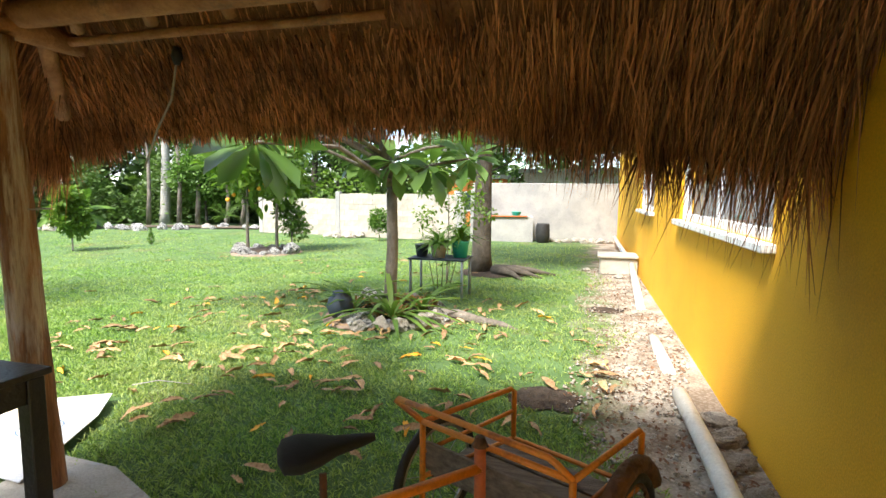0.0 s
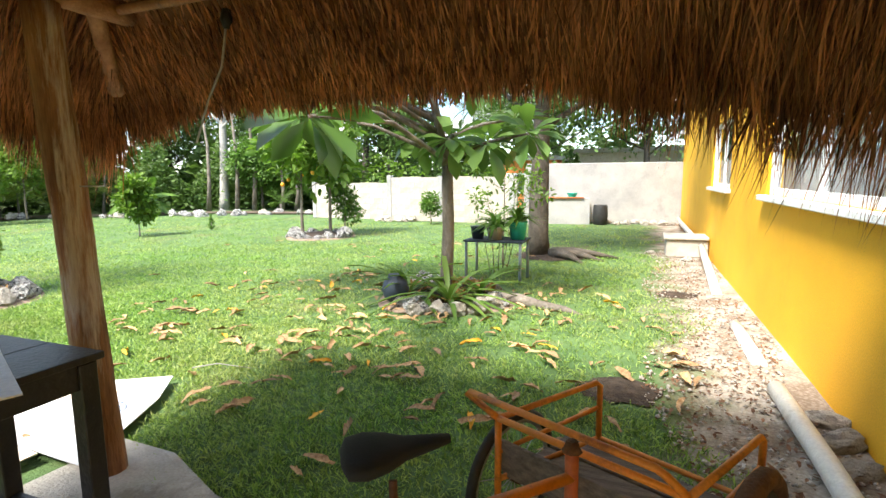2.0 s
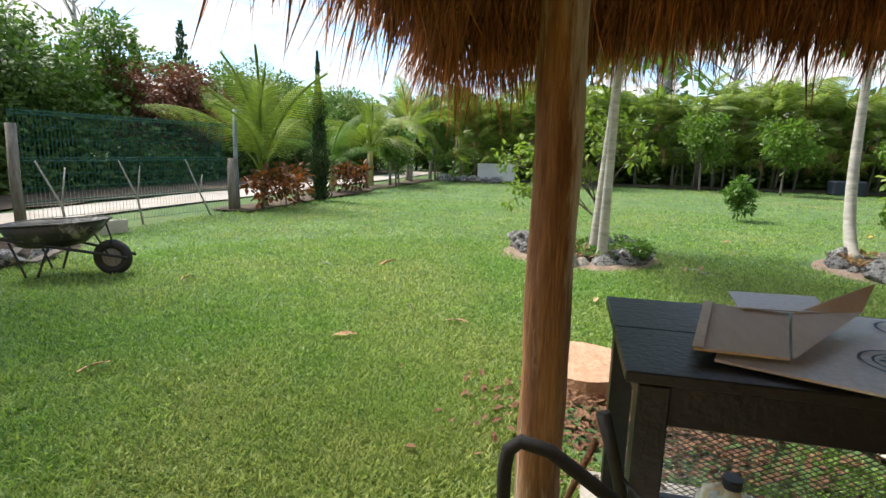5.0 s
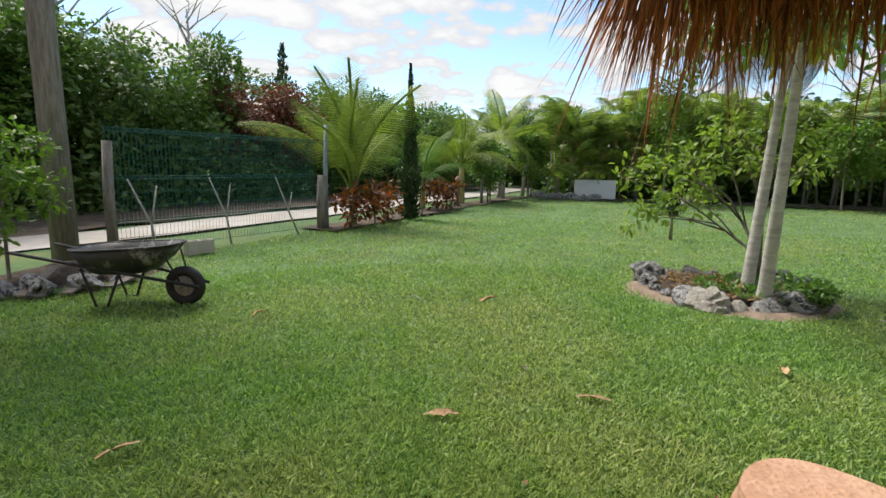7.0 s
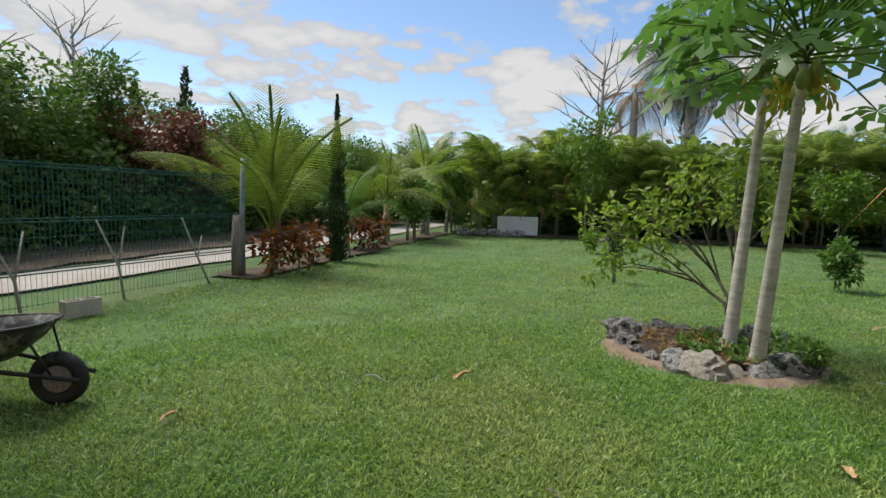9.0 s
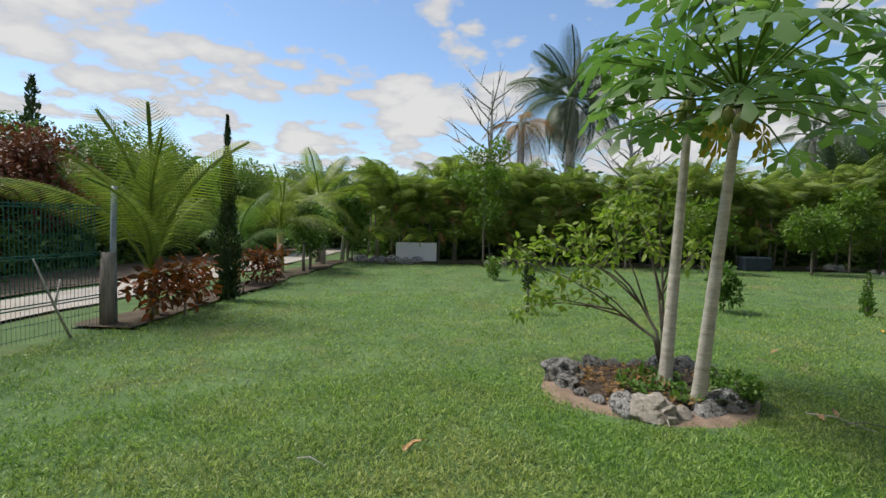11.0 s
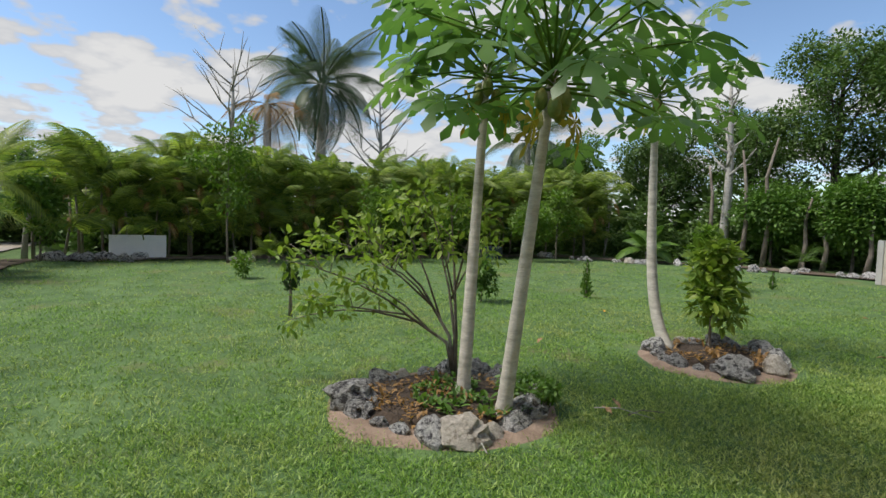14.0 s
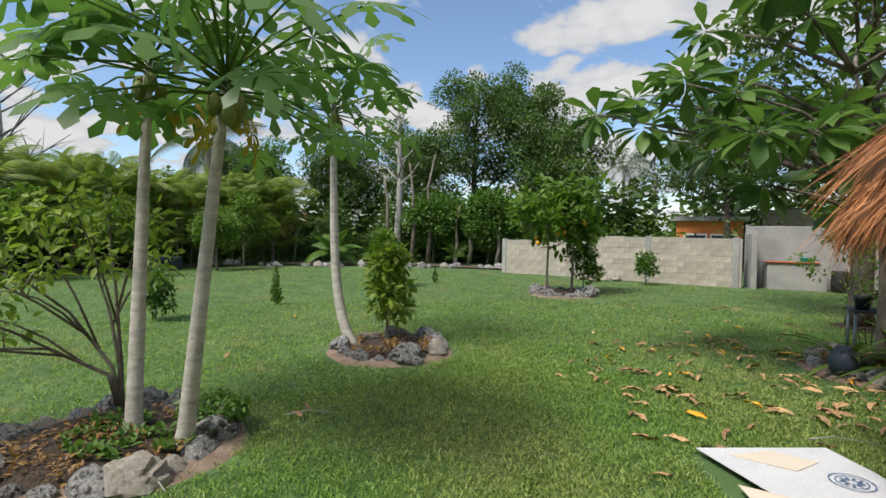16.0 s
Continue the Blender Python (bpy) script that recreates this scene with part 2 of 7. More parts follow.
M_REDOX = material("red_primer", (0.45, 0.10, 0.03), (0.55, 0.16, 0.05), 9, 0.6, 0.2)
M_RUST = material("rust", (0.07, 0.032, 0.016), (0.20, 0.09, 0.04), 12, 0.9, 0.5)
M_PLANK = material("grey_plank", (0.12, 0.10, 0.085), (0.28, 0.24, 0.20), 5, 0.9, 0.5, stretch=(1, 9, 9), fine=40)
M_RUBBER = material("rubber", (0.010, 0.010, 0.010), (0.025, 0.025, 0.025), 10, 0.7, 0.2)
M_VINYL = material("black_vinyl", (0.007, 0.007, 0.008), (0.013, 0.013, 0.015), 10, 0.8, 0.15, fine=150)
M_PVC = material("white_pvc", (0.66, 0.63, 0.57), (0.80, 0.78, 0.73), 4, 0.45, 0.05, c3=(0.50, 0.45, 0.38))
M_BARK = material("bark", (0.10, 0.085, 0.07), (0.26, 0.22, 0.18), 5, 0.95, 0.9, c3=(0.34, 0.31, 0.27), stretch=(1, 1, 0.5), fine=35, dist=0.03)
M_BARKD = material("dark_bark", (0.045, 0.038, 0.03), (0.13, 0.11, 0.09), 5, 0.95, 0.9, fine=35, dist=0.03)
M_PAPAYA = material("papaya_stem", (0.36, 0.335, 0.295), (0.60, 0.565, 0.51), 5, 0.8, 0.5, stretch=(1, 1, 3.2), fine=30, dist=0.015)
M_GREYW = material("grey_wood", (0.16, 0.14, 0.12), (0.32, 0.29, 0.26), 6, 0.95, 0.6, stretch=(4, 4, 0.5), fine=50)
M_PALMT = material("palm_stem", (0.30, 0.29, 0.27), (0.45, 0.43, 0.40), 4, 0.9, 0.4, stretch=(1, 1, 6))
M_PALMSHEATH = material("palm_sheath", (0.22, 0.20, 0.06), (0.40, 0.36, 0.12), 5, 0.8, 0.4, c3=(0.20, 0.14, 0.08), stretch=(1, 1, 0.4), fine=40)
M_FENCE = material("green_wire", (0.008, 0.085, 0.075), (0.015, 0.12, 0.10), 10, 0.45, 0.0)
M_WIRE = material("pale_wire", (0.36, 0.36, 0.34), (0.5, 0.5, 0.48), 10, 0.5, 0.0, metal=0.5)
M_BLUEP = material("blue_grey_post", (0.16, 0.21, 0.26), (0.28, 0.33, 0.37), 6, 0.5, 0.1)
M_ROAD = material("pale_road", (0.33, 0.30, 0.27), (0.46, 0.43, 0.40), 1.0, 0.95, 0.5, c3=(0.36, 0.31, 0.25), fine=40)
M_BANK = material("brown_bank", (0.06, 0.045, 0.03), (0.15, 0.11, 0.08), 2.2, 1.0, 0.8, c3=(0.05, 0.06, 0.025), fine=20)
M_JUG = material("natural_jug", (0.80, 0.82, 0.74), (0.86, 0.87, 0.80), 4, 0.35, 0.02)
M_CYAN = material("cyan_plastic", (0.02, 0.33, 0.36), (0.03, 0.40, 0.42), 4, 0.35, 0.02)
M_BLUECAP = material("dark_cap", (0.012, 0.02, 0.035), (0.02, 0.03, 0.05), 4, 0.4, 0.0)
M_STUMP = material("red_stump", (0.38, 0.20, 0.115), (0.54, 0.33, 0.215), 6, 0.9, 0.6, fine=40)
M_CHIP = material("rotten_bark", (0.09, 0.04, 0.022), (0.27, 0.14, 0.075), 14, 1.0, 0.9, fine=50)
M_TURQ = material("turquoise_plastic", (0.02, 0.33, 0.27), (0.04, 0.42, 0.33), 4, 0.4, 0.02)
M_DEADLEAF = material("dead_leaf", (0.27, 0.15, 0.068), (0.57, 0.37, 0.19), 9, 0.8, 0.3, random_tint=0.4)
M_YLEAF = material("yellow_leaf", (0.70, 0.33, 0.02), (0.80, 0.44, 0.03), 9, 0.6, 0.2)
M_FRUIT = material("papaya_fruit", (0.10, 0.16, 0.03), (0.30, 0.26, 0.05), 5, 0.6, 0.1)
M_ORFRUIT = material("orange_fruit", (0.75, 0.30, 0.02), (0.85, 0.40, 0.03), 5, 0.5, 0.1)
M_ORHOUSE = material("orange_wall", (0.62, 0.18, 0.04), (0.70, 0.24, 0.06), 3, 0.85, 0.2)
M_TEALW = material("teal_wall", (0.10, 0.42, 0.40), (0.14, 0.48, 0.46), 3, 0.85, 0.1)
M_DARKBOX = material("dark_blue_cover", (0.02, 0.03, 0.05), (0.03, 0.045, 0.07), 4, 0.6, 0.1)
L_DARK = foliage("leaf_dark", (0.038, 0.085, 0.02), (0.14, 0.22, 0.055), 0.28)
L_MID = foliage("leaf_mid", (0.045, 0.11, 0.018), (0.15, 0.26, 0.045), 0.3)
L_HEDGE = foliage("leaf_areca", (0.055, 0.125, 0.028), (0.36, 0.42, 0.09), 0.42, patch=0.55)
L_BRIGHT = foliage("leaf_bright", (0.06, 0.13, 0.018), (0.17, 0.265, 0.035), 0.38)
L_CITRUS = foliage("leaf_citrus", (0.10, 0.18, 0.025), (0.34, 0.42, 0.07), 0.4)
L_PAPAYA = foliage("leaf_papaya", (0.070, 0.155, 0.042), (0.19, 0.30, 0.09), 0.38, 0.42)
L_COCO = foliage("leaf_coconut", (0.10, 0.16, 0.03), (0.30, 0.36, 0.06), 0.4)
L_ROYAL = foliage("leaf_royal", (0.03, 0.06, 0.025), (0.08, 0.12, 0.05), 0.2)
L_BIG = foliage("leaf_frangipani", (0.045, 0.105, 0.024), (0.15, 0.25, 0.06), 0.32, 0.36, 0.25, 0.5)
L_CYP = foliage("leaf_cypress", (0.020, 0.045, 0.016), (0.05, 0.09, 0.03), 0.1)
L_RED = foliage("leaf_croton", (0.055, 0.035, 0.012), (0.32, 0.085, 0.02), 0.3, patch=0.2)
L_RUSSET = foliage("leaf_russet", (0.10, 0.03, 0.02), (0.20, 0.075, 0.045), 0.2)
L_BROWN = foliage("leaf_dry", (0.22, 0.12, 0.045), (0.38, 0.22, 0.08), 0.25)
L_STRAP = foliage("leaf_strap", (0.05, 0.11, 0.02), (0.17, 0.26, 0.05), 0.3)
L_YELLOW = foliage("leaf_yellowing", (0.30, 0.24, 0.03), (0.48, 0.36, 0.04), 0.35)


# ---- building blocks ----
def part(name, data, mat, parent=None, label=""):
    """One mesh object from a bmesh or a mesh, under a thing or on its own."""
    if isinstance(data, bmesh.types.BMesh):
        me = bpy.data.meshes.new(name); data.to_mesh(me); data.free()
    else:
        me = data
    if not me.materials:
        me.materials.append(mat)
    ob = new(name, me)
    if parent:
        ob.parent = parent
        ob.matrix_parent_inverse = parent.matrix_world.inverted()
    if label:
        ob["label"] = label
    return ob


def thing(name, label, category, at=(0, 0, 0), group="", kind=""):
    ob = new(name)
    ob.matrix_world = Matrix.Translation(at)
    ob.empty_display_size = 0.1
    bpy.context.view_layer.update()
    return tagged(ob, label, category, group, kind)


def box(bm, lo, hi, m=None, bevel=0.0):
    vs = bmesh.ops.create_cube(bm, size=1.0)["verts"]
    s = [hi[i] - lo[i] for i in range(3)]; c = [(hi[i] + lo[i]) / 2 for i in range(3)]
    bmesh.ops.transform(bm, matrix=Matrix.Translation(c) @ Matrix.Diagonal((*s, 1)), verts=vs)
    if bevel:
        es = list({e for v in vs for e in v.link_edges})
        vs = list({v for f in bmesh.ops.bevel(bm, geom=es, offset=bevel, segments=1, affect="EDGES")["faces"] for v in f.verts} | {v for v in vs if v.is_valid})
    if m:
        bmesh.ops.transform(bm, matrix=m, verts=vs)
    return vs


def tube(bm, pts, radii, sides=8, cap=True):
    """A round bar through the points; radii one number or one per point."""
    pts = [Vector(p) for p in pts]
    if not hasattr(radii, "__len__"):
        radii = [radii] * len(pts)
    rings, up = [], None
    for i, p in enumerate(pts):
        d = (pts[min(i + 1, len(pts) - 1)] - pts[max(i - 1, 0)]).normalized()
        if up is None:
            up = d.orthogonal().normalized()
        up = (up - d * up.dot(d)).normalized()
        side = d.cross(up)
        rings.append([bm.verts.new(p + (up * math.cos(a) + side * math.sin(a)) * radii[i]) for a in (2 * math.pi * k / sides for k in range(sides))])
    for a, b in zip(rings, rings[1:]):
        for k in range(sides):
            bm.faces.new((a[k], a[(k + 1) % sides], b[(k + 1) % sides], b[k])).smooth = True
    if cap:
        bm.faces.new(rings[0][::-1]); bm.faces.new(rings[-1])


def tube_mesh(pts, radii, sides=8):
    bm = bmesh.new(); tube(bm, pts, radii, sides); bm.normal_update()
    return bm


def np_mesh(name, V, F):
    """A mesh of triangles from arrays."""
    V, F = np.asarray(V, np.float32), np.asarray(F, np.int32)
    me = bpy.data.meshes.new(name)
    me.vertices.add(len(V)); me.vertices.foreach_set("co", V.ravel())
    me.loops.add(F.size); me.loops.foreach_set("vertex_index", F.ravel())
    me.polygons.add(len(F)); me.polygons.foreach_set("loop_start", np.arange(len(F), dtype=np.int32) * 3)
    me.update(calc_edges=True)
    return me


def frames_along(D, roll=None, rng=None):
    """Rotations whose x runs along D, with z as near up as it can be, then rolled."""
    D = D / np.linalg.norm(D, axis=1, keepdims=True)
    up = np.tile(np.array([0.0, 0.0, 1.0]), (len(D), 1))
    up[np.abs(D[:, 2]) > 0.98] = (1, 0, 0)
    Y = np.cross(up, D); Y /= np.linalg.norm(Y, axis=1, keepdims=True)
    Z = np.cross(D, Y)
    if roll is not None:
        c, s = np.cos(roll)[:, None], np.sin(roll)[:, None]
        Y, Z = Y * c + Z * s, Z * c - Y * s
    return np.stack([D, Y, Z], axis=2)


def spread(T, F, P, R, S):
    """Copies of a template (T, F) at places P, turned by R, scaled by S, as arrays."""
    S = np.asarray(S, float)
    S = S[:, None] if S.ndim == 1 else S
    V = np.einsum("nij,nkj->nki", R, T[None] * S[:, None, :] if S.shape[1] > 1 else T[None] * S[:, :, None]) + P[:, None]
    n, k = len(P), len(T)
    return V.reshape(-1, 3), (F[None] + (np.arange(n) * k)[:, None, None]).reshape(-1, 3)


def stack(parts):
    V, F, k = [], [], 0
    for v, f in parts:
        V.append(v); F.append(np.asarray(f) + k); k += len(v)
    return np.concatenate(V), np.concatenate(F)


# leaf templates: length 1 along x, blade in the xy plane
LEAF = (np.array([[0, 0, 0], [0.35, 0.22, 0.05], [0.35, -0.22, 0.05], [0.75, 0.17, 0.03], [0.75, -0.17, 0.03], [1, 0, -0.08], [0.5, 0, -0.01]]),
        np.array([[0, 2, 6], [0, 6, 1], [6, 2, 4], [6, 3, 1], [6, 4, 5], [6, 5, 3]]))
SLIM = (np.array([[0, 0, 0], [0.45, 0.09, 0.02], [0.45, -0.09, 0.02], [1, 0, -0.15]]), np.array([[0, 2, 1], [1, 2, 3]]))
FAR_LEAF = (np.array([[0, 0, 0], [0.5, 0.26, 0.05], [0.5, -0.26, 0.05], [1, 0, -0.08]]), np.array([[0, 2, 1], [1, 2, 3]]))
BLADE = (np.array([[0, -0.05, 0], [0.45, 0.075, 0.05], [0.5, -0.075, 0.05], [1.0, 0, -0.16]]), np.array([[0, 2, 1], [1, 2, 3]]))


def papaya_leaf():
    """Palmate blade, seven deep lobes that are toothed in turn."""
    V, F = [[0, 0, 0]], []
    for k in range(7):
        a = math.radians(-138 + 46 * k)
        L = 1.0 - 0.10 * abs(k - 3)
        ax, nx = np.array([math.cos(a), math.sin(a), 0]), np.array([-math.sin(a), math.cos(a), 0])
        b = len(V)
        for u, w, z in ((0.32, 0.10, 0.03), (0.32, -0.10, 0.03), (0.52, 0.20, -0.03), (0.52, -0.20, -0.03), (0.60, 0.055, -0.02), (0.60, -0.055, -0.02), (0.84, 0.15, -0.14), (0.84, -0.15, -0.14), (1.0, 0, -0.22)):
            V.append(list(ax * u * L + nx * w * L + np.array([0, 0, z])))
        F += [[0, b + 1, b], [b, b + 1, b + 4], [b + 1, b + 5, b + 4], [b, b + 4, b + 2], [b + 1, b + 3, b + 5], [b + 4, b + 5, b + 8], [b + 4, b + 8, b + 6], [b + 5, b + 7, b + 8]]
    return np.array(V, float), np.array(F)


PAPAYA = papaya_leaf()


def frond(L, n=26, droop=0.5, width=0.32, lean=0.35, hang=0.5, slim=0.10):
    """A feather leaf along +x that arches over and down; leaflets on both sides."""
    s = np.linspace(0.16, 1.0, n)
    rise = lambda u: np.stack([u * L * (1 - 0.25 * droop * u), 0 * u, L * (0.25 * u - droop * u * u * 0.75)], axis=-1)
    P = rise(s)
    V, F = [], []
    for i in range(n):
        ln = L * width * math.sin(math.pi * min(0.97, 0.12 + 0.86 * s[i])) ** 0.6
        d = rise(np.array([s[i] + 0.02]))[0] - P[i]; d /= np.linalg.norm(d)
        for sg in (1, -1):
            out = np.array([d[0] * lean * 2, sg * 1.0, d[2] * lean * 2 + 0.12]); out /= np.linalg.norm(out)
            b = len(V); w = ln * slim
            mid = P[i] + out * ln * 0.5
            tip = P[i] + out * ln * 0.92 - np.array([0, 0, ln * hang])
            V += [P[i] - d * w * 0.5, P[i] + d * w * 0.5, mid + d * w * 0.6, mid - d * w * 0.6, tip]
            F += [[b, b + 1, b + 2], [b, b + 2, b + 3], [b + 3, b + 2, b + 4]]
    sp = rise(np.linspace(0, 1, 8)); w0 = 0.012 * L
    for a, c in zip(sp, sp[1:]):
        b = len(V)
        V += [a + [0, w0, 0], a - [0, w0, 0], c - [0, w0 * 0.7, 0], c + [0, w0 * 0.7, 0], a - [0, 0, w0 * 1.5], c - [0, 0, w0 * 1.2]]
        F += [[b, b + 1, b + 2], [b, b + 2, b + 3], [b + 1, b + 4, b + 5], [b + 1, b + 5, b + 2], [b + 4, b, b + 3], [b + 4, b + 3, b + 5]]
    return np.array(V, float), np.array(F)


def limbs(rng, base, height, n, spread_r, r0, start=0.35, curve=0.25, sides=7, lean=(0, 0)):
    """Trunk and limbs as tubes in one bmesh; returns it with the limbs' tips and points along them."""
    bm = bmesh.new()
    base = Vector(base)
    top = base + Vector((lean[0], lean[1], height))
    pts = [base + (top - base) * u + Vector((math.sin(u * 5 + base.x) * 0.03 * height * curve, math.cos(u * 4 + base.y) * 0.03 * height * curve, 0)) for u in (0, 0.06, 0.25, 0.5, 0.75, 1)]
    tube(bm, pts, [r0 * 1.35, r0 * 1.05, r0 * 0.92, r0 * 0.7, r0 * 0.45, r0 * 0.16], sides)
    tips, along = [], []
    for i in range(n):
        u = start + (0.98 - start) * (i + rng.random()) / n
        o = base + (top - base) * u
        a = i * 2.4 + rng.random() * 0.9
        ln = spread_r * (0.65 + 0.5 * rng.random()) * (1.15 - 0.5 * u)
        d = Vector((math.cos(a), math.sin(a), 0.35 + 0.5 * rng.random()))
        q = [o + d * ln * v + Vector((0, 0, curve * ln * v * v)) + Vector((rng.normal(), rng.normal(), rng.normal())) * 0.05 * ln * v for v in (0, 0.33, 0.66, 1)]
        rr = r0 * 0.42 * (1.1 - 0.6 * u)
        tube(bm, q, [rr, rr * 0.75, rr * 0.5, rr * 0.2], 5)
        tips.append(q[-1]); along += q[1:]
        for k in range(2):
            b2 = q[1 + k]; a2 = a + rng.normal() * 1.0
            e = b2 + Vector((math.cos(a2), math.sin(a2), 0.4 + 0.5 * rng.random())) * ln * 0.5
            tube(bm, [b2, (b2 + e) / 2 + Vector((0, 0, 0.04 * ln)), e], [rr * 0.5, rr * 0.35, rr * 0.12], 4)
            tips.append(e); along.append(e)
    tips.append(top)
    bm.normal_update()
    return bm, tips, along


def leaf_cloud(rng, centres, per, radius, size, template=LEAF, up=0.3, droop=-0.1, flat=0.8):
    """Leaves in clumps round the centres, turned outwards, as arrays."""
    C = np.array([list(c) for c in centres], float)
    idx = np.repeat(np.arange(len(C)), per)
    off = rng.normal(size=(len(idx), 3)); off /= np.linalg.norm(off, axis=1, keepdims=True)
    rad = radius * (0.25 + 0.75 * rng.random(len(idx)) ** 0.6)
    off *= rad[:, None]; off[:, 2] *= flat
    D = off / radius + rng.normal(size=off.shape) * 0.45; D[:, 2] += droop
    R = frames_along(D, rng.normal(size=len(idx)) * 0.6)
    return spread(*template, C[idx] + off, R, size * (0.7 + 0.6 * rng.random(len(idx))))


# ---- ground and walls ----
rng = np.random.default_rng(7)
BEDS = [(-7.6, 2.42, 0.78), (-7.8, 6.2, 0.8), (-7.7, 14.2, 0.8), (-1.95, 8.5, 0.85)]


def ground_height(x, y):
    return 0.012 * math.sin(x * 0.9 + 1.3) * math.cos(y * 0.8) + 0.02 * noise.noise(Vector((x * 0.35, y * 0.35, 0)))


def build_ground():
    bm = bmesh.new()
    xs = [-900, -200, -70, -45] + [-34 + i * 0.8 for i in range(56)] + [14, 40, 200, 900]
    ys = [-900, -200, -60, -30] + [-18 + i * 0.8 for i in range(64)] + [40, 70, 200, 900]
    grid = [[bm.verts.new((x, y, ground_height(x, y) if abs(x) < 30 and abs(y) < 30 else 0)) for x in xs] for y in ys]
    for a, b in zip(grid, grid[1:]):
        for i in range(len(xs) - 1):
            bm.faces.new((a[i], a[i + 1], b[i + 1], b[i])).smooth = True
    tagged(part("ground", bm, M_GROUND), "green lawn with a worn gravelly earth strip by the house", "lawn", kind="structure")


build_ground()


def strip(name, line, width, z, mat, label, category, n=40, wob=0.12):
    """A flat band of ground along a line, its edges uneven."""
    bm = bmesh.new()
    P = [Vector((*p, 0)) for p in line]
    total = len(P) - 1
    left, right = [], []
    for i in range(n + 1):
        u = i / n * total; k = min(int(u), total - 1)
        p = P[k].lerp(P[k + 1], u - k); d = (P[k + 1] - P[k]).normalized(); s = Vector((-d.y, d.x, 0))
        wl_, wr_ = width / 2 + wob * noise.noise(p * 0.9), width / 2 + wob * noise.noise(p * 0.9 + Vector((9, 0, 0)))
        left.append(bm.verts.new(p + s * wl_ + Vector((0, 0, z)))); right.append(bm.verts.new(p - s * wr_ + Vector((0, 0, z))))
    for i in range(n):
        bm.faces.new((right[i], right[i + 1], left[i + 1], left[i]))
    bm.normal_update()
    return tagged(part(name, bm, mat), label, category, kind="structure")


strip("road", [(4, -9.4), (-8, -7.3), (-16, -7.0), (-22, -6.6), (-34, -6.3)], 1.7, 0.045, M_ROAD, "pale crushed limestone lane behind the fence", "road", wob=0.3)
strip("bank", [(6, -12.4), (-8, -10.2), (-20, -9.8), (-34, -9.4)], 3.4, 0.05, M_BANK, "bare brown earth verge under dark trees", "verge", wob=0.5)
strip("flower_border", [(-9.9, -4.75), (-14, -4.55), (-19, -4.45), (-24, -4.2)], 0.85, 0.05, M_BANK, "brown earth border along the lawn's edge", "border", wob=0.25)
strip("hedge_border", [(-24.2, -3), (-24.4, 8), (-24.0, 17), (-18, 21.5), (-12.4, 22.5)], 1.6, 0.05, M_BANK, "bare soil under the tall hedge", "border", wob=0.4)


def wall_with_holes(name, x0, x1, y0, y1, h, holes, mat, label):
    """A wall along y with real openings."""
    bm = bmesh.new()
    ys = sorted({y0, y1, *[v for a in holes for v in a[:2]]})
    for a, b in zip(ys, ys[1:]):
        hole = next((q for q in holes if q[0] <= a and b <= q[1]), None)
        if hole:
            box(bm, (x0, a, 0), (x1, b, hole[2])); box(bm, (x0, a, hole[3]), (x1, b, h))
        else:
            box(bm, (x0, a, 0), (x1, b, h))
    bmesh.ops.remove_doubles(bm, verts=bm.verts, dist=0.001)
    return tagged(part(name, bm, mat), label, "wall", kind="structure")


WINDOWS = [(5.6, 8.75, 1.34, 2.45), (11.2, 13.4, 1.34, 2.45)]
wall_with_holes("wall_east", 1.6, 1.85, -5.0, 20.9, 3.4, WINDOWS, M_YELLOW, "bright yellow painted masonry house wall")
bm = bmesh.new(); box(bm, (1.6, -5.0, 3.4), (8.0, 20.9, 3.6)); box(bm, (7.8, -5.0, 0), (8.0, 20.9, 3.4)); box(bm, (1.85, 20.7, 0), (7.8, 20.9, 3.4)); box(bm, (1.85, -5.0, 0), (7.8, -4.8, 3.4))
tagged(part("wall_house_back", bm, M_YELLOW), "plain walls and flat roof closing the yellow house", "wall", kind="structure")
glass = bpy.data.materials.new("window_glass"); glass.use_nodes = True
gb = glass.node_tree.nodes["Principled BSDF"]
gb.inputs["Base Color"].default_value, gb.inputs["Roughness"].default_value, gb.inputs["Transmission Weight"].default_value = (0.85, 0.9, 0.92, 1), 0.03, 1.0
for k, (a, b, z0, z1) in enumerate(WINDOWS):
    w = thing(f"window_{k + 1}", "white aluminium sliding window with a pale sill", "window", (1.6, a, z0), kind="structure")
    bm = bmesh.new(); box(bm, (1.52, a - 0.08, z0 - 0.06), (1.84, b + 0.08, z0 - 0.002), bevel=0.008); part("sill", bm, M_WHITE, w)
    bm = bmesh.new()
    for lo, hi in (((1.63, a, z0), (1.72, a + 0.07, z1)), ((1.63, b - 0.07, z0), (1.72, b, z1)), ((1.63, a + 0.07, z0), (1.72, b - 0.07, z0 + 0.07)), ((1.63, a + 0.07, z1 - 0.07), (1.72, b - 0.07, z1)), ((1.65, (a + b) / 2 - 0.04, z0 + 0.07), (1.70, (a + b) / 2 + 0.04, z1 - 0.07))):
        box(bm, lo, hi)
    part("window_frame", bm, M_WHITE, w)
    for lo, hi in ((a + 0.07, (a + b) / 2 - 0.04), ((a + b) / 2 + 0.04, b - 0.07)):
        bm = bmesh.new(); box(bm, (1.67, lo, z0 + 0.07), (1.676, hi, z1 - 0.07)); part("pane", bm, glass, w)
    bm = bmesh.new(); box(bm, (1.9, a - 0.2, z0 - 0.2), (1.92, b + 0.2, z1 + 0.2)); part("curtain", bm, M_WHITE, w, "pale closed curtain behind the glass")

